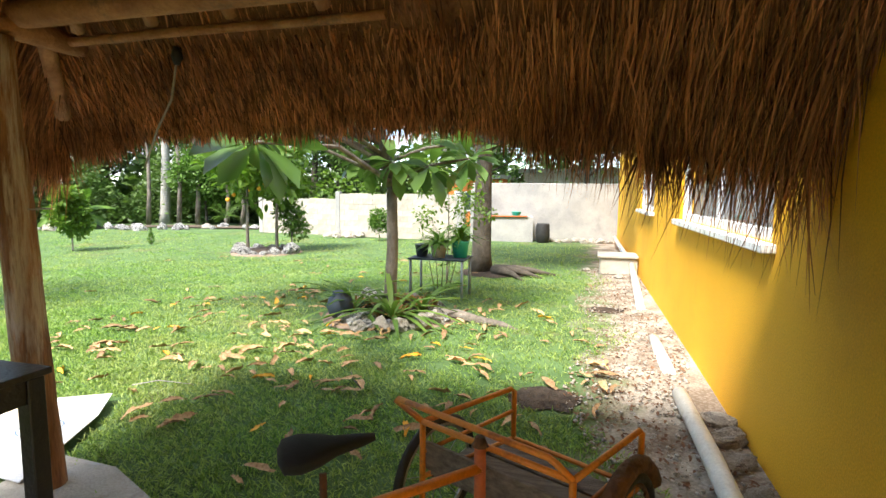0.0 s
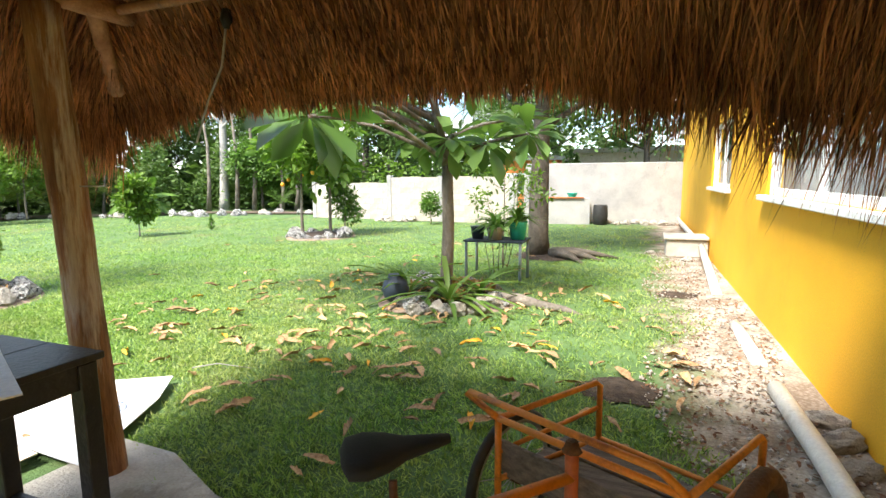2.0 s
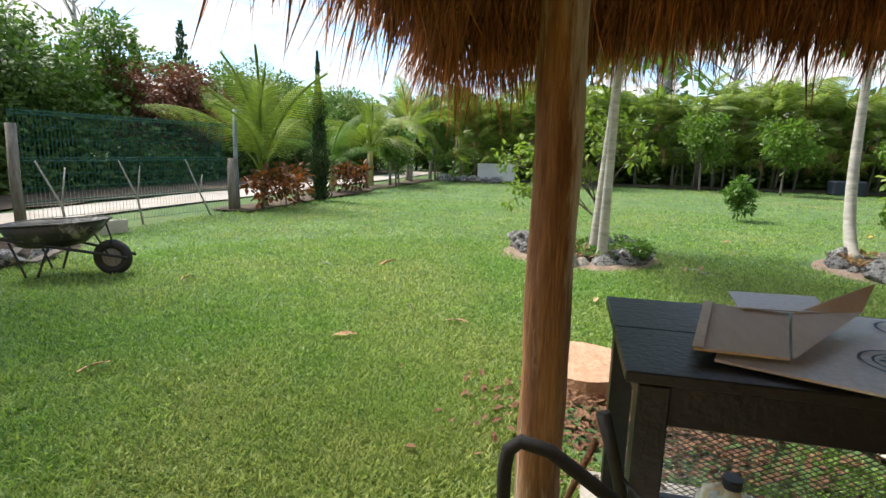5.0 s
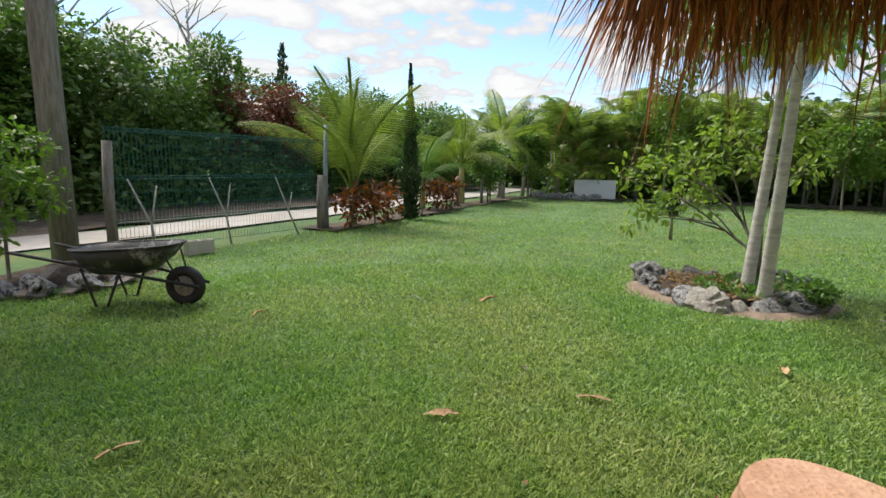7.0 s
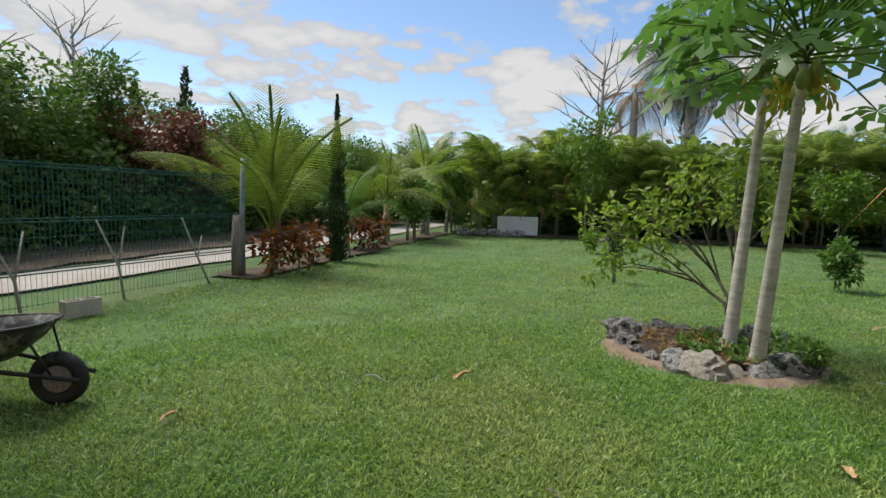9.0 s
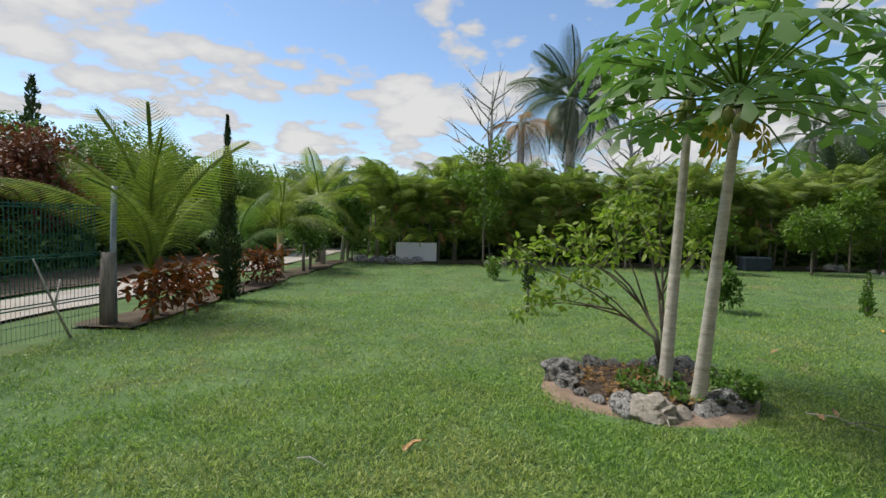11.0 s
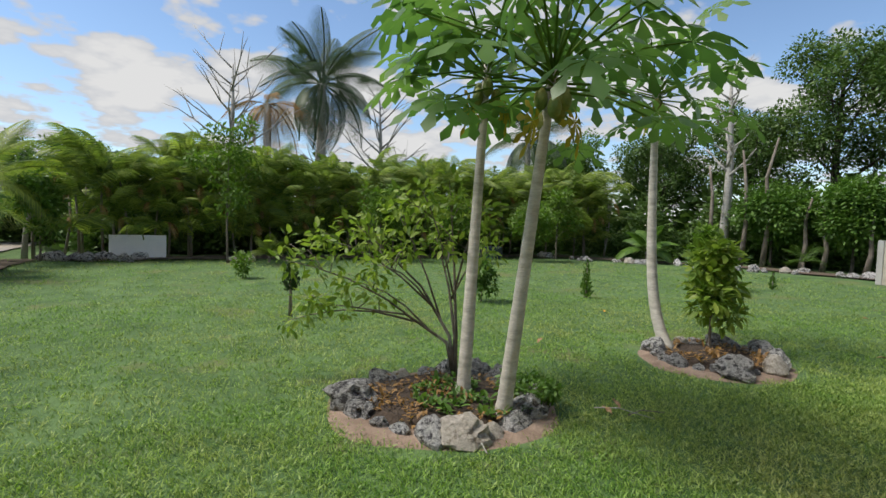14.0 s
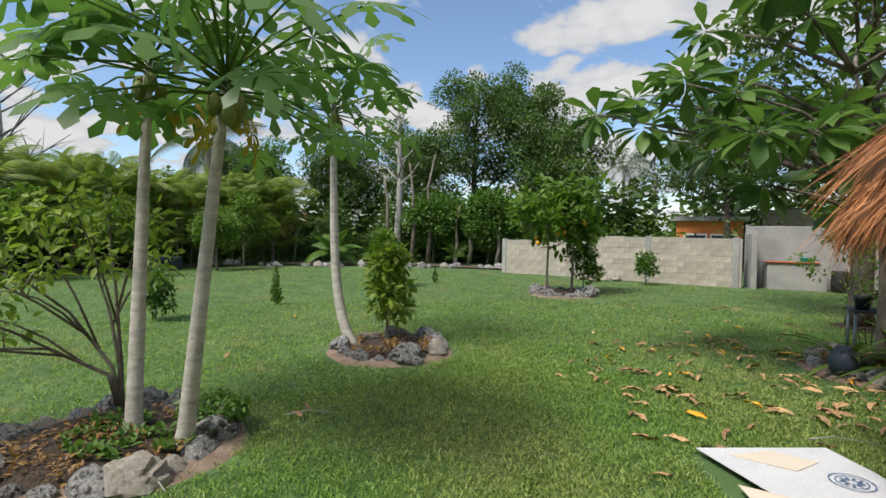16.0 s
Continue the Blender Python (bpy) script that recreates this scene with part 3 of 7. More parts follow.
# concrete block boundary wall and the rendered wall beside the house
A0, A1 = Vector((-12.1, 20.2, 0)), Vector((-3.45, 19.2, 0))
G0, G1 = Vector((-3.35, 20.1, 0)), Vector((1.9, 21.05, 0))


def wall_matrix(a, b):
    d = (b - a).normalized()
    return Matrix.Translation(a) @ Matrix(((d.x, -d.y, 0, 0), (d.y, d.x, 0, 0), (0, 0, 1, 0), (0, 0, 0, 1))), (b - a).length


WM, WL = wall_matrix(A0, A1)
bw = thing("wall_north", "unpainted pale concrete block boundary wall with an uneven top", "wall", A0, kind="structure")
bm = bmesh.new(); box(bm, (0, 0.012, 0), (3.7, 0.138, 1.38), WM); box(bm, (3.7, 0.012, 0), (WL, 0.138, 1.58), WM); part("mortar_core", bm, M_MORTAR, bw)
bm = bmesh.new()
for xx, hh in ((0.0, 1.42), (3.62, 1.66), (5.75, 1.62), (8.45, 1.62)):
    box(bm, (xx, -0.02, 0), (xx + 0.18, 0.17, hh), WM, 0.01)
part("concrete_tie_column", bm, M_RENDER, bw)
gw = thing("wall_house_yard", "grey cement rendered yard wall with damp stains", "wall", G0, kind="structure")
GM, GL = wall_matrix(G0, G1)
bm = bmesh.new(); box(bm, (0, 0, 0), (GL, 0.16, 2.0), GM, 0.015); part("rendered_face", bm, M_RENDER, gw)
bm = bmesh.new(); box(bm, (-0.02, -1.0, 0), (0.14, 0.1, 1.75), GM, 0.012); part("return_pier", bm, M_RENDER, gw)
tank = thing("water_trough", "stained cement wash trough against the grey wall", "trough", (-1.9, 20.0, 0))
bm = bmesh.new()
TM = Matrix.Translation((-2.75, 19.55, 0)) @ Matrix.Rotation(0.18, 4, "Z")
for lo, hi in (((0, 0, 0), (1.6, 0.1, 0.85)), ((0, 0.6, 0), (1.6, 0.7, 0.85)), ((0, 0.1, 0), (0.1, 0.6, 0.85)), ((1.5, 0.1, 0), (1.6, 0.6, 0.85)), ((0.1, 0.1, 0), (1.5, 0.6, 0.4))):
    box(bm, lo, hi, TM)
part("basin", bm, M_RENDER, tank)
bm = bmesh.new(); box(bm, (-0.06, -0.06, 0.852), (1.4, 0.2, 0.89), TM, 0.006); part("board", bm, M_REDOX, tank, "reddish plank along the rim")
bk = thing("bucket", "turquoise plastic basin on the trough", "basin", (-1.6, 19.9, 0.89))
bm = bmesh.new(); bmesh.ops.create_cone(bm, cap_ends=True, segments=16, radius1=0.12, radius2=0.17, depth=0.13, matrix=Matrix.Translation((-1.75, 19.8, 0.955))); part("shell", bm, M_TURQ, bk)
bm = bmesh.new(); tube(bm, [(-1.75 + 0.17 * math.cos(a), 19.8 + 0.17 * math.sin(a), 1.02) for a in np.linspace(0, 6.28, 17)], 0.008, 5); part("rim", bm, M_TURQ, bk)
dk = thing("drum", "black plastic drum beside the trough", "drum", (-0.85, 19.9, 0))
bm = bmesh.new(); tube(bm, [(-0.85, 19.9, z) for z in (0, 0.02, 0.3, 0.6, 0.64)], [0.2, 0.22, 0.24, 0.22, 0.2], 16); part("barrel", bm, M_RUBBER, dk)

# low step and the waste pipe along the house
st = thing("drain_box", "low cement inspection box against the yellow wall", "inspection box", (1.2, 13.4, 0))
bm = bmesh.new(); box(bm, (0.85, 13.1, 0), (1.58, 13.75, 0.34), bevel=0.02); part("body", bm, M_CONCRETE, st)
bm = bmesh.new(); box(bm, (0.8, 13.05, 0.342), (1.585, 13.8, 0.40), bevel=0.012); part("lid", bm, M_CONCRETE, st)
pp = thing("drain_pipe", "white drain pipe half buried in the gravel strip", "pipe", (1.3, 9, 0))
for pts in ([(1.33, 3.2, 0.03), (1.31, 4.6, 0.045), (1.31, 5.4, 0.06), (1.30, 6.45, 0.05)], [(1.31, 7.05, 0.015), (1.31, 7.7, 0.02), (1.32, 8.3, 0.0)], [(1.33, 9.8, 0.02), (1.40, 11.4, 0.10), (1.46, 13.1, 0.22)], [(1.45, 13.8, 0.25), (1.48, 17.5, 0.2), (1.5, 20.5, 0.18)]):
    part("pipe_length", tube_mesh(pts, 0.06, 12), M_PVC, pp)


# ---- rocks ----
def rock_mesh(seed, name="rock"):
    bm = bmesh.new(); bmesh.ops.create_icosphere(bm, subdivisions=3, radius=1.0)
    o = Vector((seed * 7.3, seed * 3.1, seed))
    cuts = [Vector((math.sin(seed * 5.1 + i * 2.4), math.cos(seed * 3.7 + i * 2.4), 0.9 * math.sin(seed + i * 1.9))).normalized() for i in range(7)]
    for v in bm.verts:
        n = v.co.normalized()
        k = 1 + 0.45 * noise.noise(n * 1.2 + o) + 0.32 * (0.5 - abs(noise.noise(n * 2.6 + o)) * 2) * 0.8 + 0.20 * noise.noise(n * 5.5 + o)
        q = abs(noise.noise(n * 2.1 - o))
        v.co = n * (k - 0.30 * max(0, 0.25 - q) + 0.10 * noise.noise(n * 11 + o))
        for c in cuts:
            over = v.co.dot(c) - 0.72
            if over > 0:
                v.co -= c * over * 0.85
        v.co.z = max(v.co.z, -0.55)
    me = bpy.data.meshes.new(name); bm.to_mesh(me); bm.free()
    return me


ROCKS = [rock_mesh(i) for i in range(7)]
PALE = [rock_mesh(i + 11) for i in range(3)]
for me in ROCKS + PALE:
    for pl in me.polygons:
        pl.use_smooth = False
for me in ROCKS:
    me.materials.append(M_ROCK)
for me in PALE:
    me.materials.append(M_ROCKL)


def rock(x, y, s, r, label="pitted grey limestone rock edging a planting bed", group="rocks round the beds", pale=False, z=0.0, flat=0.8):
    me = (PALE if pale else ROCKS)[int(r.integers(3 if pale else 7))]
    ob = new("rock", me)
    ob.matrix_world = Matrix.Translation((x, y, z + s * flat * 0.38)) @ Matrix.Rotation(r.random() * 6.28, 4, "Z") @ Matrix.Diagonal((s * (0.8 + 0.5 * r.random()), s * (0.7 + 0.4 * r.random()), s * flat, 1))
    tagged(ob, label, "rock", group)


def bed(cx, cy, r, seed, n, size, rim=True):
    """A round planting bed: red earth apron, dark soil, ring of rocks."""
    g = np.random.default_rng(seed)
    for name, rad, z, mat, lab in (("earth_apron", r * 1.29, 0.022, M_RIM, "worn reddish earth round a planting bed"), ("planting_bed", r * 0.9, 0.05, M_SOIL, "dark soil of a rock-edged planting bed")):
        bm = bmesh.new()
        c = bm.verts.new((cx, cy, z + (0.05 if name == "planting_bed" else 0.012)))
        ring = [bm.verts.new((cx + rad * (1 + 0.13 * noise.noise(Vector((math.cos(a) * 1.5, math.sin(a) * 1.5, seed)))) * math.cos(a), cy + rad * (1 + 0.13 * noise.noise(Vector((math.cos(a) * 1.5, math.sin(a) * 1.5, seed)))) * math.sin(a), z - 0.03)) for a in np.linspace(0, 2 * math.pi, 41)[:-1]]
        mid = [bm.verts.new((cx + (v.co.x - cx) * 0.85, cy + (v.co.y - cy) * 0.85, z + 0.012 + (0.03 if name == "planting_bed" else 0))) for v in ring]
        for i in range(40):
            j = (i + 1) % 40
            bm.faces.new((ring[i], ring[j], mid[j], mid[i])); bm.faces.new((mid[i], mid[j], c))
        bm.normal_update()
        tagged(part(name, bm, mat), lab, "soil", kind="structure")
    for i in range(n):
        a = 2 * math.pi * (i + 0.5 * g.random()) / n
        s = size * (0.55 + 1.05 * g.random() ** 1.5)
        rock(cx + r * (0.93 + 0.1 * g.random()) * math.cos(a), cy + r * (0.93 + 0.1 * g.random()) * math.sin(a), s, g, pale=g.random() < 0.12)


bed(-7.68, 2.40, 0.80, 3, 20, 0.15)
bed(-7.75, 6.2, 0.70, 5, 16, 0.155)
bed(-7.7, 14.2, 0.75, 8, 16, 0.17)
bed(-1.95, 8.5, 0.70, 9, 14, 0.15)

# weeds and litter in the beds
def weeds(cx, cy, r, n, seed, mat, size, name, label):
    g = np.random.default_rng(seed)
    a, q = g.random(n) * 6.2832, r * np.sqrt(g.random(n))
    clump = np.array([noise.noise(Vector((cx + q[i] * math.cos(a[i]) * 3, cy + q[i] * math.sin(a[i]) * 3, 2.0))) for i in range(n)])
    k = clump > -0.05
    P = np.stack([cx + q * np.cos(a), cy + q * np.sin(a), 0.09 + 0.05 * g.random(n)], axis=1)[k]
    D = g.normal(size=(len(P), 3)); D[:, 2] = np.abs(D[:, 2]) * 0.7 + (0.2 if size > 0.06 else 0)
    tagged(part(name, np_mesh(name, *spread(*LEAF, P, frames_along(D), size * (0.5 + g.random(len(P))))), mat), label, "weeds", kind="stuff")


weeds(-7.5, 2.60, 0.55, 800, 61, L_MID, 0.07, "bed_weeds", "low green weeds in the first bed")
weeds(-7.6, 2.35, 0.68, 900, 62, L_BROWN, 0.05, "bed_litter", "dry brown leaf litter in the first bed")
weeds(-7.75, 6.2, 0.6, 700, 63, L_BROWN, 0.06, "bed_litter", "dry brown leaf litter in the second bed")
weeds(-1.95, 8.5, 0.65, 900, 64, L_BROWN, 0.08, "bed_litter", "dry brown leaf litter under the strap leaves")

# ---- palapa ----
EX0, EX1, EY0, EY1 = -2.85, 1.592, 1.65, 4.9
PA, PB = (-2.22, 2.155), (-2.19, 4.10)
palapa = thing("palapa", "open palm-thatched shelter on peeled log posts beside the house", "shelter", (-0.7, 3.2, 0))


def log(name, pts, r, mat, seed, sides=14, parent=None):
    """A peeled log: round, tapering, a little crooked and knotted."""
    P = [Vector(p) for p in pts]
    n = 18
    q = [P[0].lerp(P[-1], i / n) for i in range(n + 1)]
    d = (P[-1] - P[0]).normalized(); u = d.orthogonal().normalized(); w = d.cross(u)
    q = [p + (u * noise.noise(Vector((seed, i * 0.23, 0))) + w * noise.noise(Vector((seed, i * 0.23, 5)))) * r * 0.16 for i, p in enumerate(q)]
    bm = bmesh.new()
    tube(bm, q, [r * (1.06 - 0.12 * i / n + 0.08 * noise.noise(Vector((seed, i * 0.7, 9)))) for i in range(n + 1)], sides)
    bm.normal_update()
    return part(name, bm, mat, parent)


log("post", [(*PA, -0.05), (PA[0] + 0.01, PA[1] - 0.01, 2.34)], 0.080, M_POST, 1.0, parent=palapa)
log("post", [(*PB, -0.05), (PB[0] - 0.01, PB[1] - 0.09, 2.34)], 0.082, M_POST, 2.0, parent=palapa)
log("beam", [(PA[0], PA[1] - 0.4, 2.40), (PB[0], PB[1] + 0.35, 2.40)], 0.062, M_POLE, 3.0, 10, palapa)
log("beam", [(PB[0] - 0.3, PB[1], 2.46), (1.59, PB[1] + 0.02, 2.44)], 0.060, M_POLE, 4.0, 10, palapa)
log("beam", [(PA[0] - 0.3, PA[1], 2.46), (1.59, PA[1], 2.44)], 0.060, M_POLE, 5.0, 10, palapa)
ZE, RUN = 1.95, 1.7          # underside at the eave, half the width
RIDGE = ((EX0 + RUN, 3.2, ZE + RUN * 0.85), (EX1, 3.2, ZE + RUN * 0.85))


def roof_z(x, y):
    """Underside of the thatch."""
    d = min(y - EY0, EY1 - y, x - EX0)
    return ZE + 0.85 * max(-0.35, d)


# poles under the thatch
for sy, y0, y1 in ((1, 4.10, EY1), (-1, 2.18, EY0)):
    for k, x in enumerate(np.arange(-2.0, 1.4, 0.46)):
        ye = EY1 - 0.62 if sy > 0 else EY0 + 0.45
        if sy > 0 and k > 3:
            continue
        x = float(x) + 0.05 * math.sin(k * 3.1)
        xi = min(max(x, RIDGE[0][0]), RIDGE[1][0])
        log("rafter", [(x, ye, roof_z(x, ye) - 0.05), (xi, 3.2, RIDGE[0][2] - 0.06)], 0.033, M_POLE, 10 + k + sy, 7, palapa)
for k, y in enumerate(np.arange(2.3, 4.2, 0.42)):
    log("rafter", [(EX0 + 0.33, float(y), roof_z(EX0 + 0.33, 3.2) - 0.09), (RIDGE[0][0], 3.2, RIDGE[0][2] - 0.06)], 0.033, M_POLE, 30 + k, 7, palapa)
for (x, y) in ((EX0 + 0.22, EY0 + 0.22), (EX0 + 0.22, EY1 - 0.22)):
    log("hip_rafter", [(x, y, roof_z(x, y) - 0.06), RIDGE[0]], 0.045, M_POLE, 40 + y, 8, palapa)
for off in (0.55, 1.05):
    z = ZE + 0.85 * off - 0.02
    log("purlin", [(EX0 + off, EY0 + off, z), (EX0 + off, EY1 - off, z)], 0.024, M_POLE, 50 + off, 7, palapa)
    log("purlin", [(EX0 + off, EY1 - off, z), (-0.35 if off < 0.8 else 1.5, EY1 - off, z)], 0.024, M_POLE, 52 + off, 7, palapa)
    log("purlin", [(EX0 + off, EY0 + off, z), (1.5, EY0 + off, z)], 0.024, M_POLE, 54 + off, 7, palapa)
log("ridge_pole", [RIDGE[0], RIDGE[1]], 0.05, M_POLE, 60, 8, palapa)

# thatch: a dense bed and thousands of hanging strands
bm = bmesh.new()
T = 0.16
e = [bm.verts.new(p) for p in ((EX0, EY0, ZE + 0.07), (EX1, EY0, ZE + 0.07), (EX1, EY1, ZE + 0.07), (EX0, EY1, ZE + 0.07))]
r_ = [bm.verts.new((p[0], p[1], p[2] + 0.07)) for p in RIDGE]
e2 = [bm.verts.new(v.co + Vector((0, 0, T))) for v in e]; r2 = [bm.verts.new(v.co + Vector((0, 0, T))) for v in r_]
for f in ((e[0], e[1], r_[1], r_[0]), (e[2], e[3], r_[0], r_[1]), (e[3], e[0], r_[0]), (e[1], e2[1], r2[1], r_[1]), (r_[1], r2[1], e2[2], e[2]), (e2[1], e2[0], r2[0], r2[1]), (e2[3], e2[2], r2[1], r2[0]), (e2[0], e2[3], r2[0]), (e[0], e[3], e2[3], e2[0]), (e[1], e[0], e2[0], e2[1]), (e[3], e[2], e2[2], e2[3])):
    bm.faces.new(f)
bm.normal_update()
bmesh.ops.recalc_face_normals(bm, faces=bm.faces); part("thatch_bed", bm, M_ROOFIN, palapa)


def strands():
    g = np.random.default_rng(21)
    P, D, L = [], [], []

    def course(n, edge, off0, off1, lmin, lmax, lift=0.0, droop=1.0):
        for _ in range(n):
            side = edge[int(g.integers(len(edge)))]
            off = off0 + (off1 - off0) * g.random()
            if side == "n":
                x = g.uniform(EX0 + off * 0.9, 1.585); y = EY1 - off; o = (0, 1)
            elif side == "s":
                x = g.uniform(EX0 + off * 0.9, 1.585); y = EY0 + off; o = (0, -1)
            else:
                y = g.uniform(EY0 + off * 0.9, EY1 - off * 0.9); x = EX0 + off; o = (-1, 0)
            clump = 0.10 * noise.noise(Vector((x * 2.2, y * 2.2, 3.3))) + 0.07 * noise.noise(Vector((x * 9, y * 9, 1.3)))
            corner = max(0, 1 - min(math.hypot(x - EX0, y - EY1), math.hypot(x - EX0, y - EY0)) / 0.7) * 0.20
            east = max(0, (x + 0.2) / 1.7) * (0.19 + 0.66 * g.random() ** 3) if side == "n" else 0
            ln = {"n": 0.24, "w": 0.92, "s": 0.9}[side]
            P.append((x, y, ZE + 0.85 * off + lift + 0.1 * g.random()))
            d = np.array([o[0] * (0.55 - 0.35 * droop), o[1] * (0.55 - 0.35 * droop), -0.85]) + g.normal(size=3) * 0.15
            D.append(d); L.append(max(0.08, g.uniform(lmin, lmax) * ln + clump * 0.7 + corner + east))

    course(15000, "nnnww", 0.0, 0.12, 0.26, 0.40)
    course(5000, "s", 0.0, 0.10, 0.24, 0.42)
    course(12000, "nnw", 0.08, 0.45, 0.20, 0.42, -0.02, 0.3)
    course(3000, "s", 0.08, 0.45, 0.20, 0.42, -0.02, 0.3)
    course(11000, "nnws", 0.4, 1.5, 0.25, 0.5, 0.0, 0.0)
    course(1300, "nnws", 0.0, 0.06, 0.40, 0.58)
    course(5000, "nws", -0.02, 1.2, 0.3, 0.5, 0.24, -0.6)
    P, D, L = np.array(P), np.array(D), np.array(L)
    D /= np.linalg.norm(D, axis=1, keepdims=True)
    tmpl = (np.array([[0, -0.5, 0], [0, 0.5, 0], [0.55, -0.42, 0.02], [0.55, 0.42, 0.02], [1, 0, -0.03]]), np.array([[0, 1, 3], [0, 3, 2], [2, 3, 4]]))
    W = 0.005 + 0.008 * g.random(len(P)) ** 2
    R = frames_along(D, g.random(len(P)) * 6.28)
    return np_mesh("strands", *spread(*tmpl, P, R, np.stack([L, W, L * 0.9], axis=1)))


tagged(part("thatch_fringe", strands(), M_THATCH, palapa), kind="stuff")

# cracked slab under the shelter
bm = bmesh.new()
o = [(-2.5, 2.32), (-1.2, 2.28), (0.2, 2.3), (1.58, 2.35), (1.58, 3.6), (0.1, 3.75), (-0.9, 4.0), (-1.5, 4.12), (-2.0, 4.34), (-2.42, 4.36), (-2.5, 3.4)]
lo = [bm.verts.new((*p, -0.05)) for p in o]; hi = [bm.verts.new((*p, 0.05)) for p in o]
bm.faces.new(hi)
for i in range(len(o)):
    j = (i + 1) % len(o); bm.faces.new((lo[i], lo[j], hi[j], hi[i]))
bm.normal_update()
tagged(part("floor_slab", bm, M_CONCRETE), "worn pale concrete slab under the shelter", "slab", kind="structure")

# ---- black work table ----
TX0, TX1, TY0, TY1, TZ = -2.25, -1.605, 2.375, 3.70, 0.88
table = thing("work_table", "black-painted wooden work table with a wire mesh back", "table", (-1.93, 3.05, 0.05))
for k in range(2):
    a = TX0 + (TX1 - TX0) * k / 2
    bm = bmesh.new(); box(bm, (a + 0.0015, TY0 - 0.03, TZ - 0.028), (a + (TX1 - TX0) / 2 - 0.0015, TY1 + 0.03, TZ), bevel=0.003)
    part("top_board", bm, M_BLACK, table)
for x in (TX0 + 0.005, TX1 - 0.075):
    for y in (TY0, TY1 - 0.07):
        bm = bmesh.new(); box(bm, (x, y, 0.05), (x + 0.07, y + 0.07, TZ - 0.03), bevel=0.004); part("leg", bm, M_BLACK, table)
for lo, hi in (((TX1 - 0.055, TY0 + 0.07, TZ - 0.13), (TX1 - 0.015, TY1 - 0.07, TZ - 0.03)), ((TX0 + 0.015, TY0 + 0.07, TZ - 0.13), (TX0 + 0.055, TY1 - 0.07, TZ - 0.03)), ((TX0 + 0.075, TY0 + 0.015, TZ - 0.13), (TX1 - 0.075, TY0 + 0.055, TZ - 0.03)), ((TX0 + 0.075, TY1 - 0.055, TZ - 0.13), (TX1 - 0.075, TY1 - 0.015, TZ - 0.03))):
    bm = bmesh.new(); box(bm, lo, hi, bevel=0.003); part("apron", bm, M_BLACK, table)
for lo, hi in (((TX0 + 0.015, TY0 + 0.07, 0.13), (TX0 + 0.055, TY1 - 0.07, 0.18)), ((TX0 + 0.075, TY1 - 0.055, 0.13), (TX1 - 0.075, TY1 - 0.015, 0.18)), ((TX0 + 0.056, 2.95, 0.13), (TX1 - 0.02, 2.99, 0.17)), ((TX0 + 0.075, TY0 + 0.015, 0.13), (TX1 - 0.075, TY0 + 0.055, 0.18))):
    bm = bmesh.new(); box(bm, lo, hi, bevel=0.003); part("stretcher", bm, M_BLACK, table)


def lattice(y0, y1, z0, z1, x, cy=0.018, cz=0.0095, r=0.0017):
    """Expanded metal: flattened diamonds, each strand a thin bar."""
    P, Q = [], []
    ny, nz = int((y1 - y0) / cy), int((z1 - z0) / cz)
    for i in range(ny):
        for j in range(nz):
            a = (x, y0 + i * cy, z0 + j * cz)
            if (i + j) % 2 == 0:
                P.append(a); Q.append((x, y0 + (i + 1) * cy, z0 + (j + 1) * cz))
            else:
                P.append((x, y0 + i * cy, z0 + (j + 1) * cz)); Q.append((x, y0 + (i + 1) * cy, z0 + j * cz))
    P, Q = np.array(P), np.array(Q)
    L = np.linalg.norm(Q - P, axis=1)
    tm = np.array([[0, -1, -1], [0, 1, -1], [0, 0, 1], [1, -1, -1], [1, 1, -1], [1, 0, 1]], float)
    tf = np.array([[0, 1, 4], [0, 4, 3], [1, 2, 5], [1, 5, 4], [2, 0, 3], [2, 3, 5]])
    return np_mesh("mesh_panel", *spread(tm, tf, P, frames_along(Q - P), np.stack([L, L * 0 + r, L * 0 + r], axis=1)))


tagged(part("mesh_panel", lattice(TY0 + 0.07, TY1 - 0.07, 0.19, TZ - 0.13, TX0 + 0.03), M_STEEL, table, "expanded metal mesh"), kind="stuff")


# cardboard on the table and on the grass
def sheet(bm, corners, t=0.006):
    a = [bm.verts.new(Vector(c)) for c in corners]
    n = (a[1].co - a[0].co).cross(a[2].co - a[0].co).normalized() * t
    b = [bm.verts.new(v.co + n) for v in a]
    k = len(a)
    bm.faces.new(a[::-1]); bm.faces.new(b)
    for i in range(k):
        bm.faces.new((a[i], a[(i + 1) % k], b[(i + 1) % k], b[i]))


def ring_mark(bm, c, r, w, ux, uy, lift):
    n = 40
    c, ux, uy = Vector(c), Vector(ux).normalized(), Vector(uy).normalized()
    z = ux.cross(uy).normalized() * lift
    a = [bm.verts.new(c + z + (ux * math.cos(2 * math.pi * i / n) + uy * math.sin(2 * math.pi * i / n)) * r) for i in range(n)]
    b = [bm.verts.new(c + z + (ux * math.cos(2 * math.pi * i / n) + uy * math.sin(2 * math.pi * i / n)) * (r - w)) for i in range(n)]
    for i in range(n):
        bm.faces.new((a[i], a[(i + 1) % n], b[(i + 1) % n], b[i]))


def bar_mark(bm, c, w, h, ux, uy, lift):
    c, ux, uy = Vector(c), Vector(ux).normalized(), Vector(uy).normalized()
    z = ux.cross(uy).normalized() * lift
    bm.faces.new([bm.verts.new(c + z + ux * a * w / 2 + uy * b * h / 2) for a, b in ((-1, -1), (1, -1), (1, 1), (-1, 1))])


